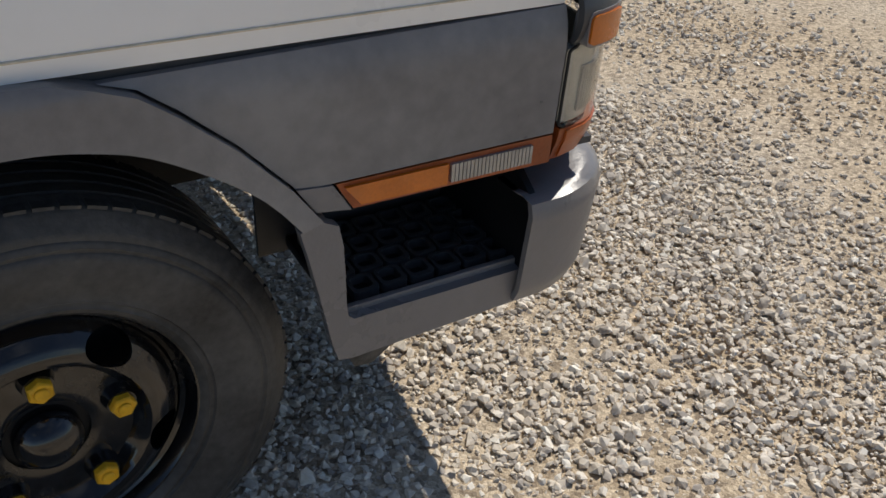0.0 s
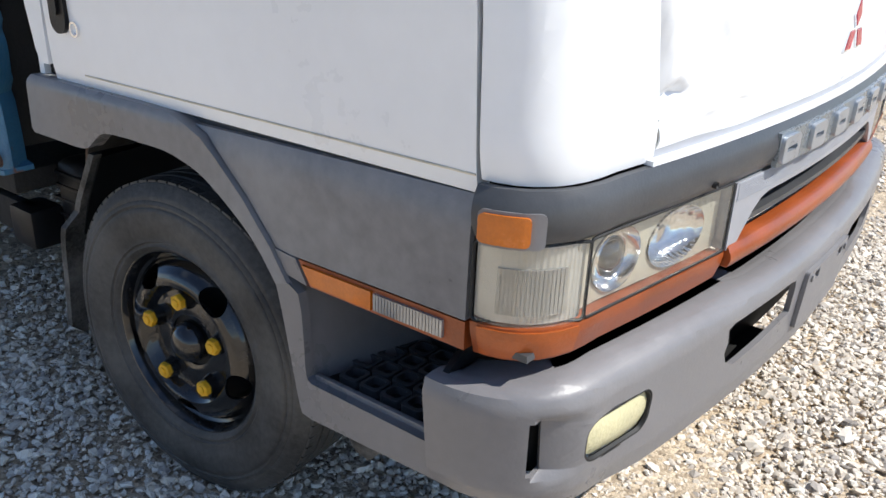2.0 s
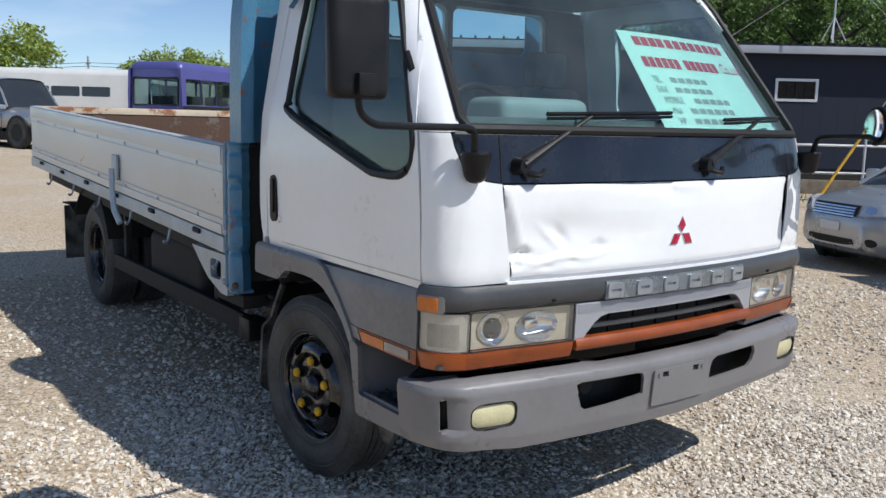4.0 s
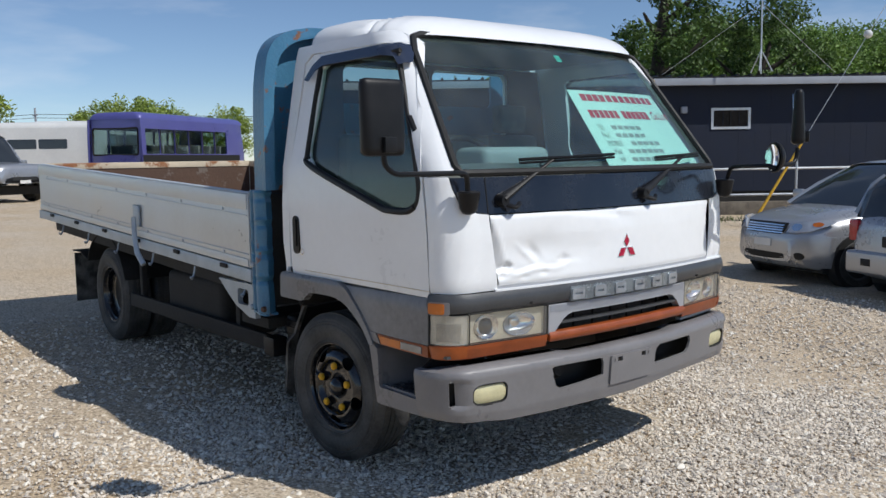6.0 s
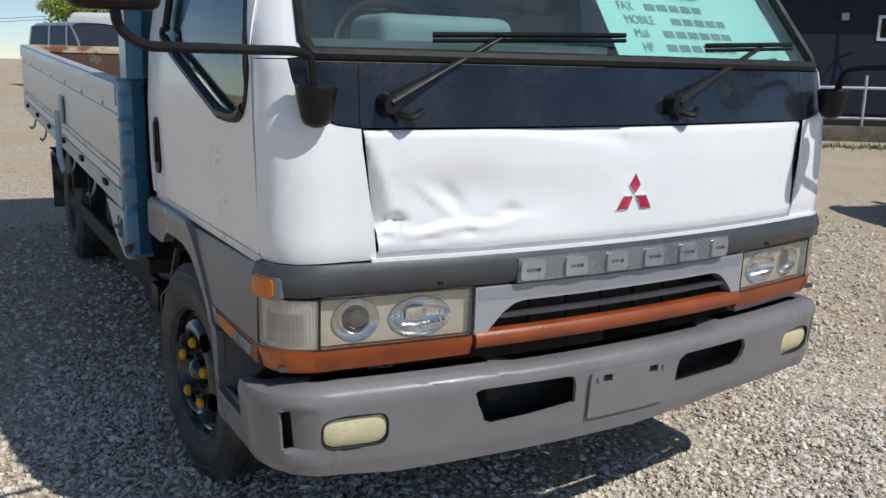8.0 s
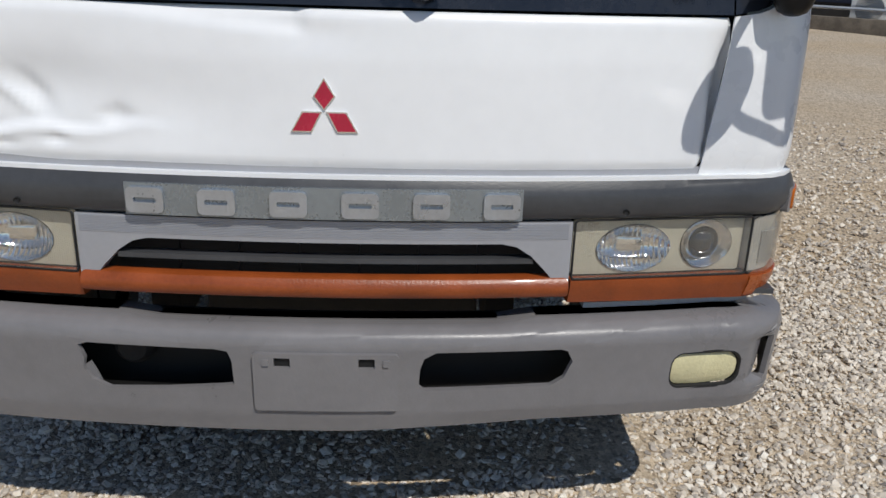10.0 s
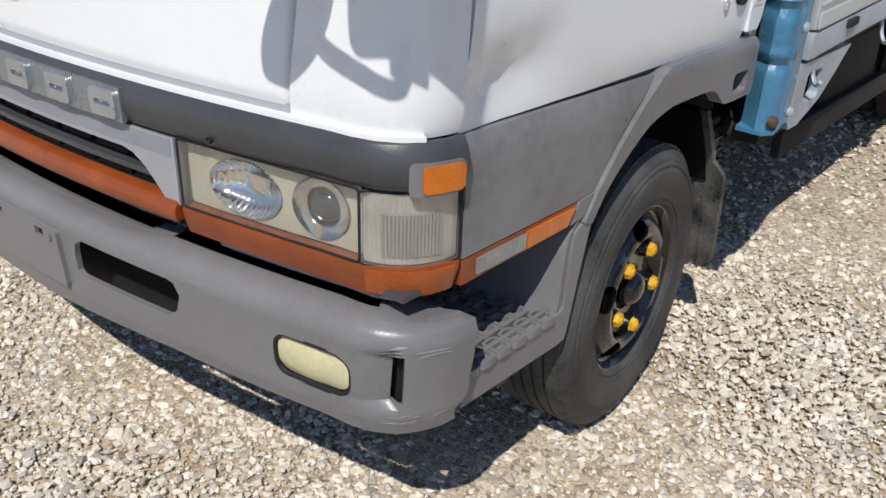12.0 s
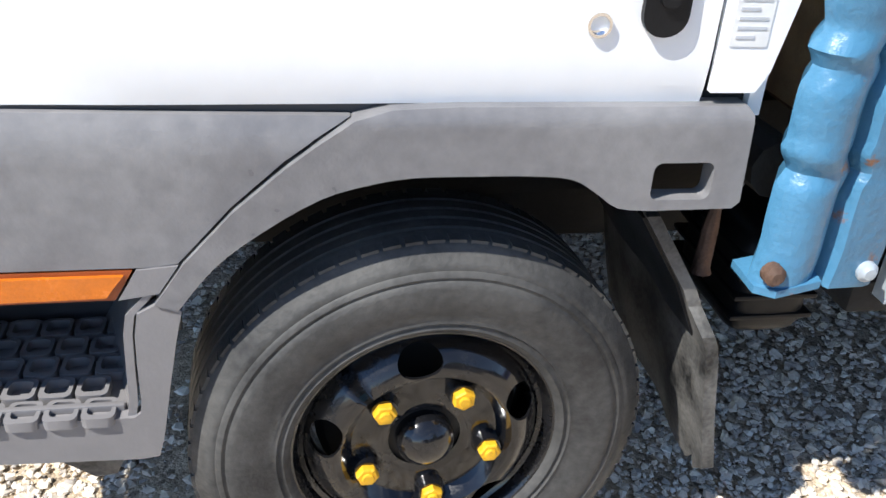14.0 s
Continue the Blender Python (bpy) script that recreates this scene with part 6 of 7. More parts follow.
for k in range(7):
    rr = 0.05 + 0.03 * k
    part("fan_guard", tube([(-0.1 + rr * math.cos(a * math.tau / 24), -0.505, 0.42 + rr * math.sin(a * math.tau / 24)) for a in range(24)], 0.006, 5, True), M_DARK, unit)
part("foot", box(-0.4, 0.4, -0.48, -0.22, 0.0, 0.12, 0), M_DARK, unit)
beam = thing("timber_edging", "weathered timber beam along the yard edge", "beam", (-13.6, 6.9, 0.1), 52.4)
part("beam", box(0, 20, -0.08, 0.08, 0, 0.30, 0.02), M_TIMBER, beam)
part("beam", box(-2.0, -0.012, -0.08, 0.08, 0.02, 0.36, 0.02), M_TIMBER, beam)
fence = thing("pipe_fence", "galvanised pipe fence in front of the office", "fence", (-13.75, 7.0, 0.12), 52.4)
for x in (-2.1, -0.65, 0.15, 3.2, 6.2, 9.2, 11.3, 14.2, 17.2):
    part("post", tube([(x, 0.12, 0), (x, 0.12, 1.27)], 0.03, 8), M_ALU, fence)
for z in (0.42, 1.02):
    part("rail", tube([(-2.12, 0.12, z), (19, 0.12, z)], 0.028, 8), M_ALU, fence)
bm = bmesh.new()
rng = random.Random(3)
for k in range(2600):
    x, y = rng.uniform(-0.5, 20), rng.gauss(-0.55, 0.35)
    if y > -0.1 or rng.random() > 0.35 + 0.65 * abs(noise.noise((x * 0.5, 0, 0))) * 2:
        continue
    h, w, a = rng.uniform(0.03, 0.13), 0.012, rng.uniform(0, 6.3)
    v = [bm.verts.new(c) for c in ((x - w * math.cos(a), y - w * math.sin(a), -0.01), (x + w * math.cos(a), y + w * math.sin(a), -0.01), (x + rng.uniform(-0.05, 0.05), y + rng.uniform(-0.05, 0.05), h))]
    bm.faces.new(v)
grass = part("grass", bm, M_GRASS, smooth=False)
grass.matrix_world = pose(-13.6, 6.9, 0.03, 0, 0, 52.4)
tagged(grass, "sparse green grass along the timber edging", "grass", kind="stuff")
# stay wire with a yellow cover
stay = thing("stay_wire", "steel stay wire with a yellow cover at its foot", "stay wire", (-6.4, 13.2, ground_z(-6.4, 13.2)))
d0, d1 = Vector((0, 0, 0.0)), Vector((3.2, 5.0, 9.5))
part("wire", tube([d0, d1], 0.007, 6), M_ALU, stay)
part("cover", tube([d0, d1 * 0.05, d1 * 0.19], [0.045, 0.03, 0.026], 10), M_YELLOW, stay)
bm = bmesh.new()
bmesh.ops.create_uvsphere(bm, u_segments=14, v_segments=8, radius=0.09)
bmesh.ops.transform(bm, matrix=Matrix.Translation(d1 * 0.42), verts=bm.verts)
part("insulator", bm, M_BUSWHITE, stay)
# aerial on the roof
aerial = thing("roof_aerial", "thin metal television aerial on a tripod", "aerial", (-7.75, 15.75, 3.36), 54)
part("mast", tube([(0, 0, 0.0), (0, 0, 2.1)], 0.018, 6), M_ALU, aerial)
part("boom", tube([(-0.5, 0, 1.95), (1.1, 0, 2.0)], 0.014, 6), M_ALU, aerial)
for k in range(9):
    part("element", tube([(-0.5 + k * 0.18, -0.3, 1.96 + k * 0.005), (-0.5 + k * 0.18, 0.3, 1.96 + k * 0.005)], 0.007, 5), M_ALU, aerial)
for k in range(3):
    a = k * math.tau / 3
    part("leg", tube([(0, 0, 0.55), (0.28 * math.cos(a), 0.28 * math.sin(a), 0.05)], 0.014, 6), M_ALU, aerial)
for gx, gy in ((-2.2, 0.5), (2.0, 0.4)):
    part("guy_wire", tube([(0, 0, 1.6), (gx, gy, 0.05)], 0.006, 4), M_ALU, aerial)


# vehicles
def loft(stations, ring):
    """Joins rings of points, one for each station, into a closed body."""
    bm = bmesh.new()
    rows = [[bm.verts.new(p) for p in ring(s)] for s in stations]
    for a, b in zip(rows, rows[1:]):
        for k in range(len(a)):
            bm.faces.new((a[k], a[(k + 1) % len(a)], b[(k + 1) % len(b)], b[k]))
    bm.faces.new(rows[0][::-1])
    bm.faces.new(rows[-1])
    return bm


def vehicle_wheel(parent, x, y, r, sg):
    bm = add_lathe(bmesh.new(), [(r * 0.6, 0.09), (r * 0.68, 0.105), (r * 0.92, 0.10), (r, 0.07), (r, -0.07), (r * 0.9, -0.10), (r * 0.55, -0.09)], 32)
    bmesh.ops.transform(bm, matrix=Matrix.Translation((x, y, r)) @ pose(0, 0, 0, 0, 0, 0 if sg > 0 else 180), verts=bm.verts)
    w = part("wheel", bm, M_TYRE, parent)
    bm = add_lathe(bmesh.new(), [(0.0, 0.05), (r * 0.2, 0.06), (r * 0.3, 0.04), (r * 0.55, 0.06), (r * 0.62, 0.09), (r * 0.62, 0.0)], 24)
    bmesh.ops.transform(bm, matrix=Matrix.Translation((x, y, r)) @ pose(0, 0, 0, 0, 0, 0 if sg > 0 else 180), verts=bm.verts)
    part("rim", bm, M_ALU, w)


def make_car(name, label, at, turn, paint, length=3.9, width=1.68, height=1.5, boxy=0.0, r=0.29, rear_lamp=None):
    """A small car, nose along local +x, origin at its middle on the ground."""
    car = thing(name, label, "car", at, turn)
    L, W = length / 2, width / 2
    if boxy:
        top = ((-L, 0.95), (-L + 0.05, 1.05), (0.2 * L, 1.08), (0.4 * L, 1.07), (L - 0.12, 1.0), (L - 0.04, 0.96), (L, 0.88))
        low = ((-L, 0.5), (L, 0.48))
        half = ((-L, W * 0.95), (-L + 0.1, W), (L - 0.1, W * 0.97), (L, W * 0.9))
        cab = ((-L + 0.06, 0.0), (-L + 0.10, 0.9), (-L + 0.2, 1.0), (0.10 * L, 1.0), (0.16 * L, 0.97), (0.42 * L, 0.0))
        nose_k, nose_p = 0.16, 6
    else:
        top = ((-L, 0.84), (-L + 0.03, 0.93), (-L + 0.12, 0.99), (-L + 0.5, 0.985), (0.3 * L, 0.975), (0.5 * L, 0.955), (0.70 * L, 0.905), (0.86 * L, 0.84), (L - 0.10, 0.755), (L - 0.03, 0.66), (L, 0.57))
        low = ((-L, 0.36), (-L + 0.15, 0.24), (L - 0.25, 0.20), (L, 0.30))
        half = ((-L, W * 0.80), (-L + 0.08, W * 0.92), (-L + 0.4, W), (L - 0.75, W), (L - 0.36, W * 0.955), (L - 0.15, W * 0.84), (L, W * 0.62))
        cab = ((-L + 0.05, 0.0), (-L + 0.16, 0.62), (-L + 0.34, 0.92), (-L + 0.62, 0.99), (-0.25 * L, 1.0), (0.0, 0.985), (0.10 * L, 0.95), (0.30 * L, 0.56), (0.53 * L, 0.0))
        nose_k, nose_p = 0.42, 5

    def ring(x):
        t, b, w = lerp_table(x, top), lerp_table(x, low), lerp_table(x, half)
        out = []
        for q in ((0.0, 1.0), (0.5, 0.995), (0.74, 0.975), (0.87, 0.92), (0.945, 0.83), (0.985, 0.70), (1.0, 0.55), (1.0, 0.38), (0.975, 0.15), (0.88, 0.02), (0.5, 0.0)):
            out.append((x, w * q[0], b + (t - b) * q[1]))
        return out + [(a, -y, z) for a, y, z in reversed(out) if y > 0.001]
    xs = [-L + length * (0.5 - 0.5 * math.cos(math.pi * k / 36)) for k in range(37)]
    part("body", loft(xs, ring), paint, car, angle=40)

    def cabin(x):
        base = lerp_table(x, top) - 0.02
        q = lerp_table(x, cab)
        z, w0 = base + (height - base) * q, min(W * 0.93, lerp_table(x, half) * 0.97)
        w1 = w0 - (0.17 if not boxy else 0.09) * q
        out = [(x, 0, z), (x, w1 * 0.55, z - 0.006), (x, w1 * 0.86, z - 0.03 * q), (x, w1, z - 0.09 * q), (x, w0, base)]
        return out + [(a, -y, c) for a, y, c in reversed(out) if y > 0.001]
    c0, c1 = cab[0][0], cab[-1][0]
    part("glasshouse", loft([c0 + (c1 - c0) * k / 30 for k in range(31)], cabin), M_PLAINGLASS, car, angle=50)
    # roof skin and pillars over the glass
    roof = bmesh.new()
    rows = []
    r0, r1 = (cab[3][0] - 0.1, cab[-3][0] + 0.03) if not boxy else (cab[1][0], cab[-2][0])
    for k in range(13):
        c = cabin(r0 + (r1 - r0) * k / 12)
        half_row = [(c[3][1] + 0.012, c[3][2]), (c[2][1], c[2][2] + 0.014), (c[1][1], c[1][2] + 0.016)]
        line = [(-y, z) for y, z in half_row] + [(0, c[0][2] + 0.017)] + half_row[::-1]
        rows.append([roof.verts.new((c[0][0], y, z)) for y, z in line])
    for a, b in zip(rows, rows[1:]):
        for k in range(6):
            roof.faces.new((a[k], a[k + 1], b[k + 1], b[k]))
    part("roof", roof, paint, car)

    def nose(u, z, d):
        """The front fascia: u from -1 to 1 across the car, d outwards."""
        back = 0.10 * max(0.0, (0.42 - z) / 0.2) ** 2 + 0.55 * max(0.0, z - 0.55) ** 1.4
        return Vector((L + 0.022 + d - nose_k * abs(u) ** nose_p - back, u * (W + d * 0.6), z))
    zn = (0.24, 0.64) if not boxy else (0.50, 0.66)
    part("front_bumper", sheet([(-0.985, zn[0]), (0.985, zn[0]), (0.985, zn[1] - 0.03), (0.8, zn[1]), (-0.8, zn[1]), (-0.985, zn[1] - 0.03)], [], nose, 0.03, 0.08, 0.06), paint if not boxy else M_BLACK, car, angle=60)
    zg = (0.63, 0.77) if not boxy else (0.72, 0.90)
    gr = part("grille", sheet([(-0.40, zg[0]), (0.40, zg[0]), (0.46, zg[1]), (-0.46, zg[1])], [], lambda u, z, d: nose(u, z, d + 0.004), 0.03, 0.1), M_RUBBER, car)
    for k in range(4):
        z = zg[0] + 0.012 + k * (zg[1] - zg[0] - 0.02) / 4
        part("slat", sheet([(-0.41, z), (0.41, z), (0.42, z + 0.018), (-0.42, z + 0.018)], [], lambda u, z, d: nose(u, z, d + 0.014), 0.012, 0.1), M_CHROME, gr)
    part("lower_intake", sheet(rounded(-0.46, 0.46, zn[0] + 0.06, zn[0] + 0.16, 0.03), [], lambda u, z, d: nose(u, z, d + 0.005), 0.02, 0.1), M_RUBBER, car)
    part("front_plate", sheet([(-0.20, 0.475), (0.20, 0.475), (0.20, 0.565), (-0.20, 0.565)], [], lambda u, z, d: nose(u * 0.98, z, d + 0.012), 0.008), M_BUSWHITE, car)
    for sg in (1, -1):
        ends = ((cab[-3][0] + 0.02, c1 - 0.01), (cab[2][0], c0 + 0.04), (0.02 * L, 0.05 * L), (-0.42 * L, -0.42 * L))
        for x0, x1 in ends:
            a, b = cabin(x0)[3], cabin(x1)[4]
            mid = cabin((x0 + x1) / 2)
            m3 = Vector(mid[3]).lerp(Vector(mid[4]), 0.45) if abs(x1 - x0) < 0.2 else Vector(mid[3])
            part("pillar", tube([(a[0], sg * (a[1] + 0.006), a[2]), (m3.x, sg * (m3.y + 0.008), m3.z), (b[0], sg * (b[1] + 0.006), b[2] + 0.01)], 0.03, 6), paint, car)
        for x in (-0.62 * L, 0.64 * L):
            arch = add_lathe(bmesh.new(), [(0.0, 0.0), (r + 0.055, 0.0), (r + 0.055, -0.16)], 28)
            bmesh.ops.transform(arch, matrix=Matrix.Translation((x, sg * (W + 0.004), r + 0.01)) @ pose(0, 0, 0, 0, 0, 0 if sg > 0 else 180), verts=arch.verts)
            part("wheel_arch", arch, M_RUBBER, car)
            vehicle_wheel(car, x, sg * (W - 0.085), r, sg)
        part("door_mirror", box(0.36 * L, 0.36 * L + 0.10, *sorted((sg * W * 0.96, sg * (W + 0.17))), 1.0, 1.12, 0.035), paint, car)
        for x in (0.30 * L, -0.1 * L):
            part("door_joint", box(x - 0.004, x + 0.004, *sorted((sg * (W - 0.01), sg * (W + 0.003))), 0.35, 0.9, 0), M_RUBBER, car)
        # lamps sweep back round the corners
        if not boxy:
            lamp = [(0.49, 0.665), (0.62, 0.66), (0.80, 0.68), (0.93, 0.75), (0.965, 0.80), (0.90, 0.815), (0.72, 0.80), (0.55, 0.775)]
        else:
            lamp = [(0.52, 0.73), (0.94, 0.73), (0.94, 0.89), (0.52, 0.89)]
        lens = part("headlight", sheet([(sg * u, z) for u, z in (lamp if sg > 0 else lamp[::-1])], [], lambda u, z, d: nose(u, z, d + (0.012 if not boxy else 0.02)), 0.03, 0.06, 0.05), M_LAMPCLEAR, car, angle=60)
        part("reflector", sheet([(sg * u, z) for u, z in oval(0.64 if not boxy else 0.70, 0.73 if not boxy else 0.81, 0.07, 0.045, 16)], [], lambda u, z, d: nose(u, z, d + (0.015 if not boxy else 0.023)), 0.004), M_CHROME, lens)
        part("turn_lamp", sheet([(sg * u, z) for u, z in oval(0.85, 0.765 if not boxy else 0.81, 0.045, 0.028 if not boxy else 0.05, 12)], [], lambda u, z, d: nose(u, z, d + (0.015 if not boxy else 0.023)), 0.004), M_ORANGE, lens)
        part("fog_lamp", sheet([(sg * u, z) for u, z in oval(0.70, zn[0] + 0.14, 0.07, 0.045, 16)], [], lambda u, z, d: nose(u, z, d + 0.006), 0.004), M_RUBBER, car)
        part("tail_light", box(-L - 0.004, -L + 0.16, *sorted((sg * W * 0.76, sg * W * 0.925)), 0.66, 0.90, 0.03), rear_lamp or M_LAMPRED, car)
    part("rear_bumper", box(-L - 0.05, -L + 0.25, -W * 0.93, W * 0.93, 0.30, 0.56, 0.06, seg=3), paint, car)
    part("rear_recess", box(-L - 0.012, -L + 0.05, -0.26, 0.26, 0.62, 0.74, 0.01), M_RUBBER, car)
    part("tow_hole", box(-L - 0.056, -L - 0.03, W * 0.45, W * 0.62, 0.40, 0.48, 0.008), M_RUBBER, car)
    part("underside", box(-L + 0.3, L - 0.3, -W + 0.12, W - 0.12, 0.17, 0.4, 0), M_DARK, car)
    return car


make_car("hatchback", "silver compact hatchback parked facing out on gravel", (-1.5, 8.6, ground_z(-1.5, 8.6)), 246, M_CARSILVER)
make_car("compact_car", "silver small car parked tail out on gravel", (0.35, 8.0, ground_z(0.35, 8.0)), 67, M_CARSILVER, 3.8, 1.66, 1.50)
make_car("parked_car", "silver car parked beside the truck's nose", (5.2, 4.4, ground_z(5.2, 4.4)), turned(-0.5, -0.86), M_CARSILVER, 4.2, 1.7, 1.5)
make_car("off_road_car", "grey boxy four-wheel-drive parked at the yard edge", (-23.9, 2.2, ground_z(-23.9, 2.2)), 24, M_CARSILVER, 3.9, 1.68, 1.85, boxy=1.0, r=0.39)


M_BUSGLASS = glass("bus_glass", (0.80, 0.88, 0.87))


def make_bus(name, label, at, turn, paint, length, width, height, band=None, seats=True):
    """A small bus, nose along local +x: shell panels with window openings, seats inside."""
    bus = thing(name, label, "bus", at, turn)
    L, W, H = length / 2, width / 2, height
    zw0, zw1 = (1.32, H - 0.54) if seats else (1.42, H - 0.66)
    n = 6 if seats else 4
    step = (length - 1.7) / n
    holes = [rounded(-L + 0.22 + step * k, -L + 0.22 + step * (k + 1) - 0.07, zw0, zw1, 0.05, 3) for k in range(n)]
    for sg in (1, -1):
        def wall(x, z, d, sg=sg):
            q = max(0.0, (x - (L - 0.45)) / 0.45)
            bow = 0.06 * max(0, (z - 1.2) / (H - 1.2)) ** 2
            return Vector((x - 0.20 * q * max(0, (z - 1.3) / (H - 1.3)), sg * (W - 0.12 * q * q - bow + d), z))
        side = part("side_panel", sheet([(-L, 0.36), (L, 0.36), (L, H - 0.22), (-L, H - 0.22)], holes, wall, 0.05, 0.45, 0.3), paint, bus, angle=50)
        for h in holes:
            part("pane", sheet(h, [], lambda x, z, d, w=wall: w(x, z, -0.02 + d), 0.004), M_BUSGLASS if seats else M_PLAINGLASS, side).visible_shadow = False
        if band:
            part("band", sheet([(-L + 0.02, 0.95), (L - 0.6, 0.95), (L - 0.6, zw0 - 0.03), (-L + 0.02, zw0 - 0.03)], [], lambda x, z, d, w=wall: w(x, z, 0.008 + d), 0.008, 0.5), band, side)
            for h0, h1 in zip(holes, holes[1:]):
                x0, x1 = max(p[0] for p in h0) + 0.004, min(p[0] for p in h1) - 0.004
                part("window_bar", sheet([(x0, zw0), (x1, zw0), (x1, zw1), (x0, zw1)], [], lambda x, z, d, w=wall: w(x, z, 0.008 + d), 0.008), band, side)
        for x in (-L + 1.5, L - 1.15):
            vehicle_wheel(bus, x, sg * (W - 0.09), 0.37, sg)
        part("headlight", box(L - 0.06, L + 0.02, *sorted((sg * W * 0.55, sg * W * 0.85)), 0.72, 0.90, 0.03), M_LAMPCLEAR, bus)
    for face, glass_top in ((1, H - 0.46), (-1, H - 0.52)):
        hole = rounded(-W * 0.82, W * 0.82, 1.30, glass_top, 0.07, 4)

        def end(y, z, d, face=face):
            lean = (0.20 if face > 0 else 0.03) * max(0, (z - 1.3) / (H - 1.3))
            return Vector((face * (L - lean - 0.10 * (y / W) ** 4 + d), y, z))
        e = part("end_panel", sheet([(-W * 0.90, 0.36), (W * 0.90, 0.36), (W * 0.88, H - 0.2), (-W * 0.88, H - 0.2)], [hole], end, 0.05, 0.2, 0.3), paint, bus, angle=50)
        part("windscreen", sheet(hole, [], lambda y, z, d, end=end: end(y, z, -0.02 + d), 0.004, 0.2), M_BUSGLASS, e).visible_shadow = False
        part("window_seal", tube([end(y, z, 0.005) for y, z in hole], 0.03, 6, True), M_RUBBER, e)
    rings = []
    bm = bmesh.new()
    for k in range(6):
        q = k / 5
        z, ins = H - 0.24 + 0.24 * math.sin(q * math.pi / 2), 0.30 * (1 - math.cos(q * math.pi / 2))
        x0, x1, w = -L + 0.02 + ins * 0.5, L - 0.15 - ins * 0.9, W - 0.045 - ins
        rings.append([bm.verts.new((x, y, z)) for x, y in rounded(x0, x1, -w, w, 0.16, 4)])
    for a, b in zip(rings, rings[1:]):
        for k in range(len(a)):
            bm.faces.new((a[k], a[(k + 1) % len(a)], b[(k + 1) % len(b)], b[k]))
    bm.faces.new(rings[-1])
    part("roof", bm, paint, bus, angle=50)
    part("floor", box(-L + 0.1, L - 0.15, -W + 0.08, W - 0.08, 0.4, 0.75, 0), M_DARK, bus)
    part("dash", box(L - 0.55, L - 0.25, -W * 0.78, W * 0.78, 0.75, 1.34, 0.05), M_SEAT, bus)
    if seats:
        for k in range(7):
            for y in (-0.62, 0.62):
                x = L - 1.2 - k * 0.75
                part("seat", box(x - 0.12, x, y - 0.38, y + 0.38, 0.8, 1.62, 0.05), M_SEAT, bus)
    part("front_bumper", box(L - 0.1, L + 0.08, -W * 0.94, W * 0.94, 0.36, 0.62, 0.05), M_BUMPER, bus)
    return bus


make_bus("purple_bus", "purple and black small coach parked at the yard edge", (-27.1, 9.3, ground_z(-27.1, 9.3)), 125.7, M_PURPLE, 7.0, 2.05, 2.68, M_RUBBER)
make_bus("white_minibus", "old white minibus with grey trim parked at the yard edge", (-33.0, 6.0, ground_z(-33, 6)), 58, M_BUSWHITE, 6.2, 1.95, 2.45, seats=False)
make_bus("grey_minibus", "white minibus parked further back in the yard", (-38.0, 10.5, ground_z(-38, 10.5)), 60, M_BUSWHITE, 6.2, 1.95, 2.75, seats=False)


# trees
def make_crown(seed, rad, height, clumps, leaves, leaf):
    """Leaves gathered in uneven clumps round a centre, with gaps between."""
    rng = random.Random(seed)
    vs, fs = [], []
    for _ in range(clumps):
        a, q = rng.uniform(0, 6.3), rng.random() ** 0.5
        h = rng.uniform(-0.5, 0.5)
        taper = math.sqrt(max(0.05, 1 - (2 * h * 0.92) ** 2))
        c = Vector((rad * q * taper * math.cos(a), rad * q * taper * math.sin(a), height * h))
        cr = rng.uniform(0.16, 0.34) * rad
        for _ in range(leaves):
            d = Vector((rng.gauss(0, 1), rng.gauss(0, 1), rng.gauss(0, 0.8))).normalized() * cr * rng.random() ** 0.4
            p = c + d
            t = Euler((rng.uniform(-1.1, 1.1), rng.uniform(-1.1, 1.1), rng.uniform(0, 6.3))).to_matrix()
            s = leaf * rng.uniform(0.6, 1.3)
            base = len(vs)
            vs += [tuple(p + t @ Vector(o)) for o in ((-s, 0, 0), (0, -s * 0.45, s * 0.1), (s, 0, 0), (0, s * 0.45, s * 0.1))]
            fs.append((base, base + 1, base + 2, base + 3))
    me = bpy.data.meshes.new("crown")
    me.from_pydata(vs, [], fs)
    return me


def make_tree(name, label, at, height, rad, crown_h, seed, leaves=60, clumps=70, leaf=0.12, material=None, lean=(0, 0), trunk=0.2):
    tree = thing(name, label, "tree", at)
    rng = random.Random(seed)
    top = Vector((lean[0], lean[1], height - crown_h * 0.35))
    pts = [Vector((0, 0, -0.1)), top * 0.33 + Vector((rng.uniform(-0.2, 0.2), rng.uniform(-0.2, 0.2), 0)), top * 0.66, top]
    part("trunk", tube(curve_pts(pts, 4), [trunk * (1 - 0.8 * k / 12) for k in range(13)], 10), M_BARK, tree)
    for k in range(7):
        h = rng.uniform(0.35, 0.9)
        a = rng.uniform(0, 6.3)
        s = top * h
        e = s + Vector((math.cos(a) * rad * 0.75, math.sin(a) * rad * 0.75, rng.uniform(0.3, 1.2)))
        part("limb", tube(curve_pts([s, s.lerp(e, 0.5) + Vector((0, 0, -0.15)), e], 4), [trunk * 0.35 * (1 - 0.09 * j) for j in range(9)], 7), M_BARK, tree)
    me = make_crown(seed, rad, crown_h, clumps, leaves, leaf)
    me.materials.append(material or M_LEAF)
    crown = new("crown", me)
    crown.parent = tree
    crown.location = (lean[0], lean[1], height - crown_h / 2)
    return tree


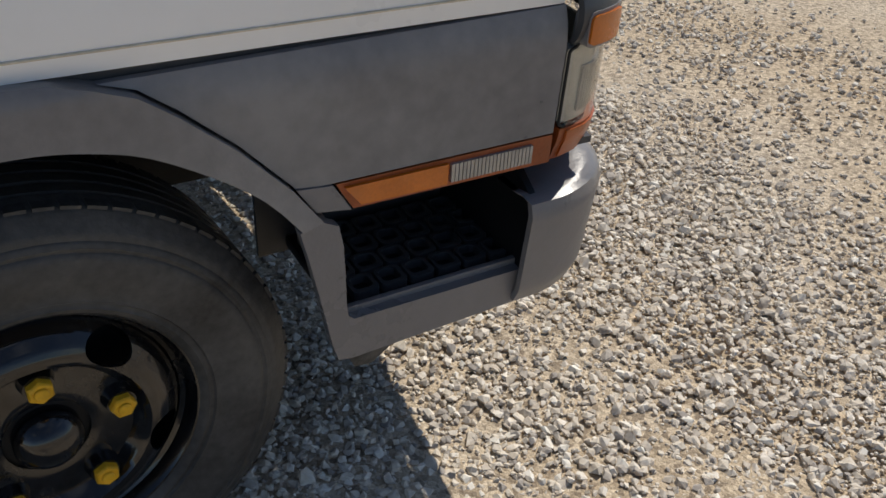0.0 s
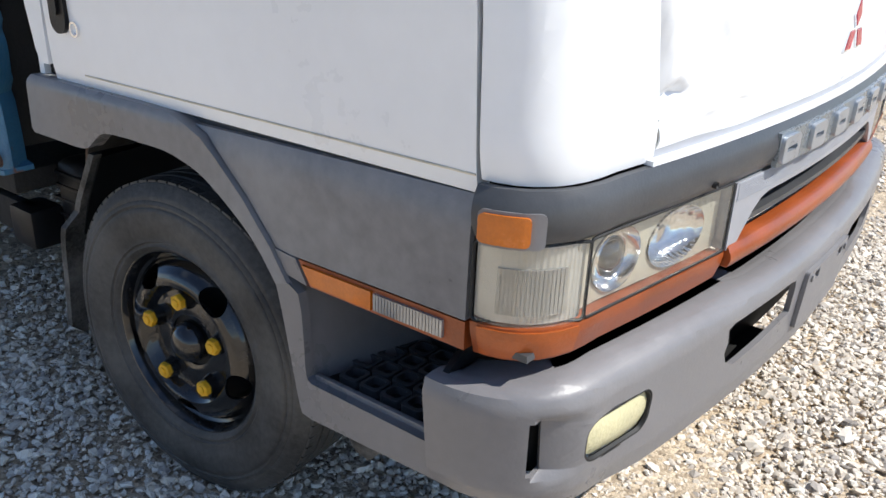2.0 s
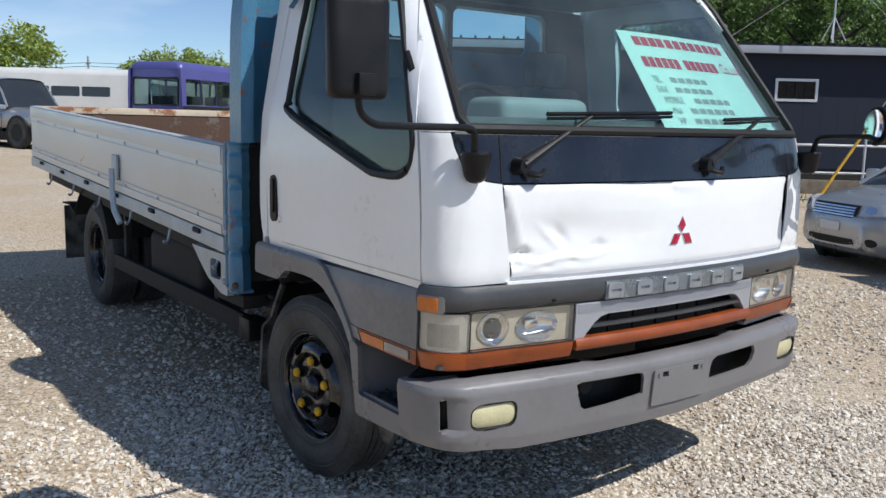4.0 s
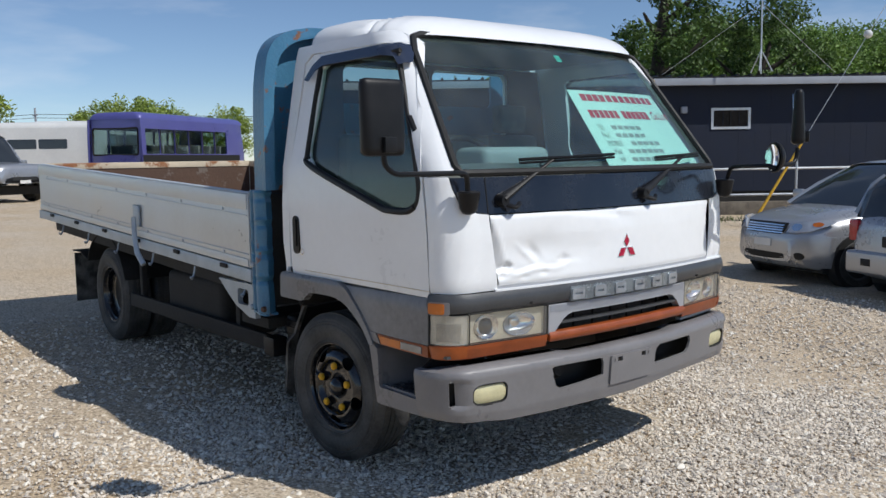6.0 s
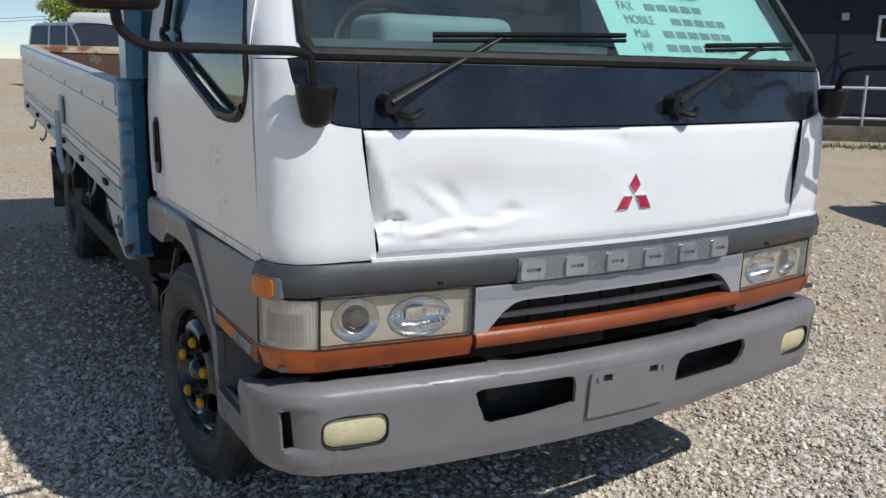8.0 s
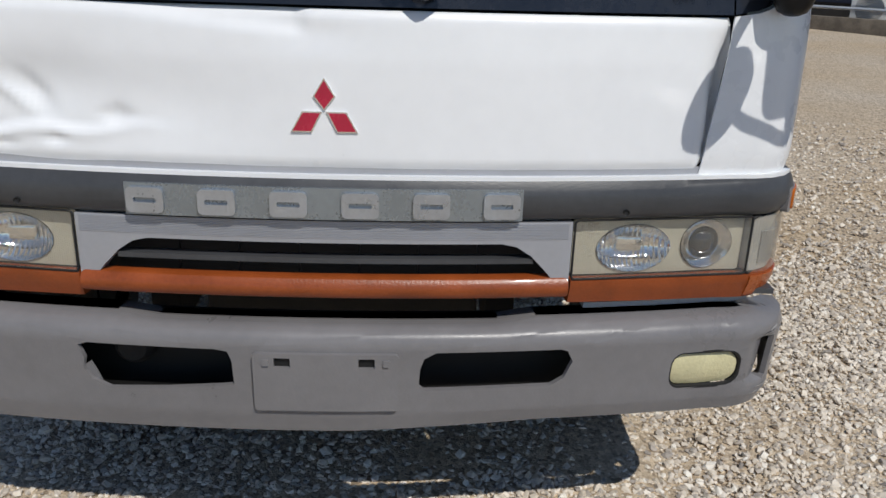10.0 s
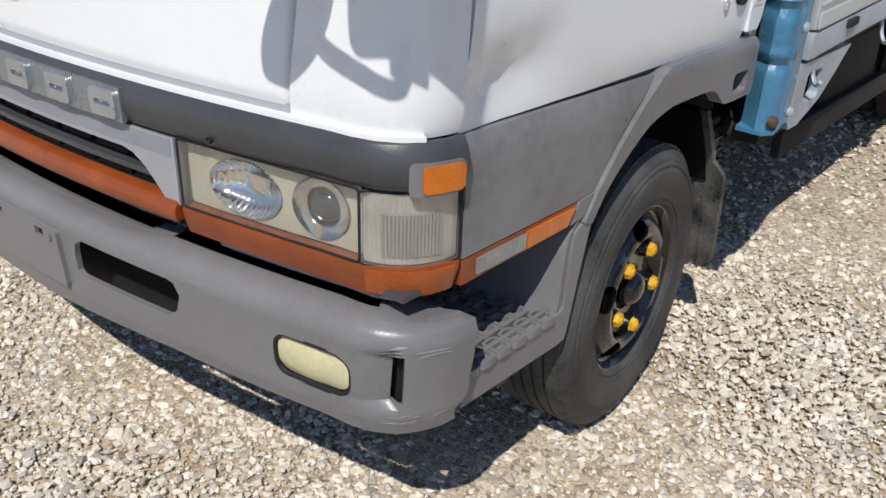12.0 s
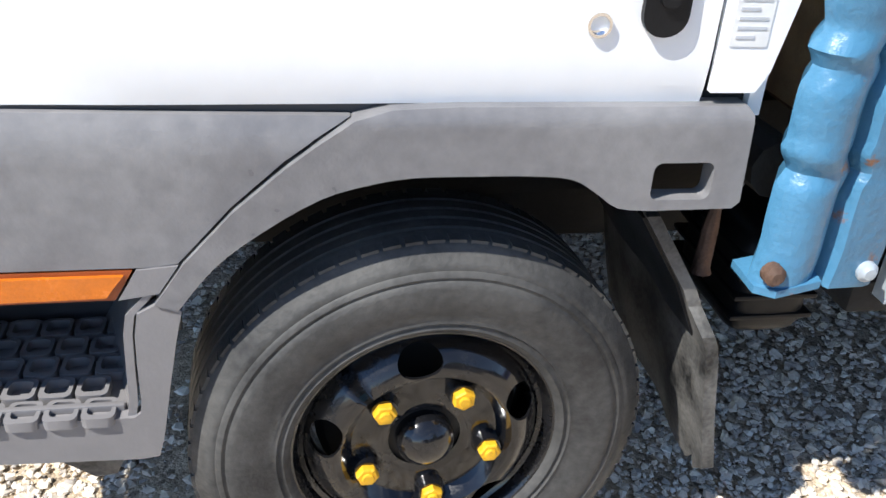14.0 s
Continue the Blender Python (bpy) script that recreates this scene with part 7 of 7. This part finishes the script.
def from_view(px, depth):
    """A place in the yard by its bearing from the far end of the walk."""
    k = (px - 784) / 1539
    return (3.67 + depth * (-0.794 + 0.607 * k), -3.20 + depth * (0.607 + 0.794 * k), 0.25)


make_tree("broadleaf_tree", "tall dark broadleaf tree with open gaps behind the office", from_view(1185, 25), 9.8, 1.75, 8.9, 11, 150, 105, 0.085, M_LEAFDARK, (0.6, 0.3), 0.35)
make_tree("ivy_clad_tree", "leaning trunk wrapped in ivy behind the office", from_view(1325, 26), 6.6, 1.6, 5.9, 12, 150, 95, 0.075, M_LEAFDARK, (0.8, 1.2), 0.28)
first = make_tree("woodland_tree", "rounded green broadleaf tree in the wood behind the office", from_view(1290, 31), 5.8, 2.6, 4.8, 21, 200, 88, 0.09, M_LEAFMID)
tagged(first, group="trees of the wood")
second = make_tree("woodland_tree", "rounded green broadleaf tree in the wood behind the office", from_view(1400, 35), 6.3, 2.9, 5.2, 22, 200, 92, 0.092, M_LEAFMID)
tagged(second, group="trees of the wood")
for px, dep, sc, src in ((1225, 33, 0.9, second), (1345, 38, 1.08, first), (1475, 34, 0.98, first), (1530, 40, 1.04, second), (1590, 36, 1.0, first), (1660, 38, 1.05, second), (1750, 36, 1.05, first), (1150, 40, 0.95, first), (1260, 44, 1.18, first), (1440, 45, 1.12, second), (1850, 38, 1.05, second)):
    x, y, z = from_view(px, dep)
    copy_thing(src, Matrix.Translation((x, y, z)) @ pose(0, 0, 0, 0, 0, px * 7 % 360) @ Matrix.Scale(sc, 4))
left_a = make_tree("yard_tree", "leafy green tree beyond the parked buses", from_view(12, 52), 6.0, 2.4, 5.0, 31, 95, 62, 0.15)
tagged(left_a, group="trees beyond the buses")
for px, dep, sc in ((-60, 50, 0.8), (215, 66, 0.80), (250, 64, 0.90), (290, 62, 0.92), (335, 66, 0.92), (375, 64, 0.80), (455, 60, 0.78), (545, 64, 0.72), (640, 60, 0.75), (110, 75, 0.6), (160, 80, 0.62), (740, 58, 0.9), (850, 55, 0.95), (960, 50, 1.0), (1060, 46, 1.0)):
    x, y, z = from_view(px, dep)
    copy_thing(left_a, Matrix.Translation((x, y, z)) @ pose(0, 0, 0, 0, 0, px * 11 % 360) @ Matrix.Scale(sc, 4))
pole = thing("utility_pole", "distant concrete utility pole with wires", "utility pole", from_view(128, 90))
part("pole", tube([(0, 0, 0), (0, 0, 7.0)], [0.16, 0.10], 8), M_EAVE, pole)
part("cross_arm", box(-0.9, 0.9, -0.05, 0.05, 6.2, 6.3, 0), M_EAVE, pole)
for dz in (6.35, 6.0):
    part("wire", tube([(-40, -30, dz - 0.6), (-20, -15, dz - 0.9), (0, 0, dz), (20, 15, dz - 0.9), (40, 30, dz - 0.6)], 0.03, 4), M_DARK, pole)
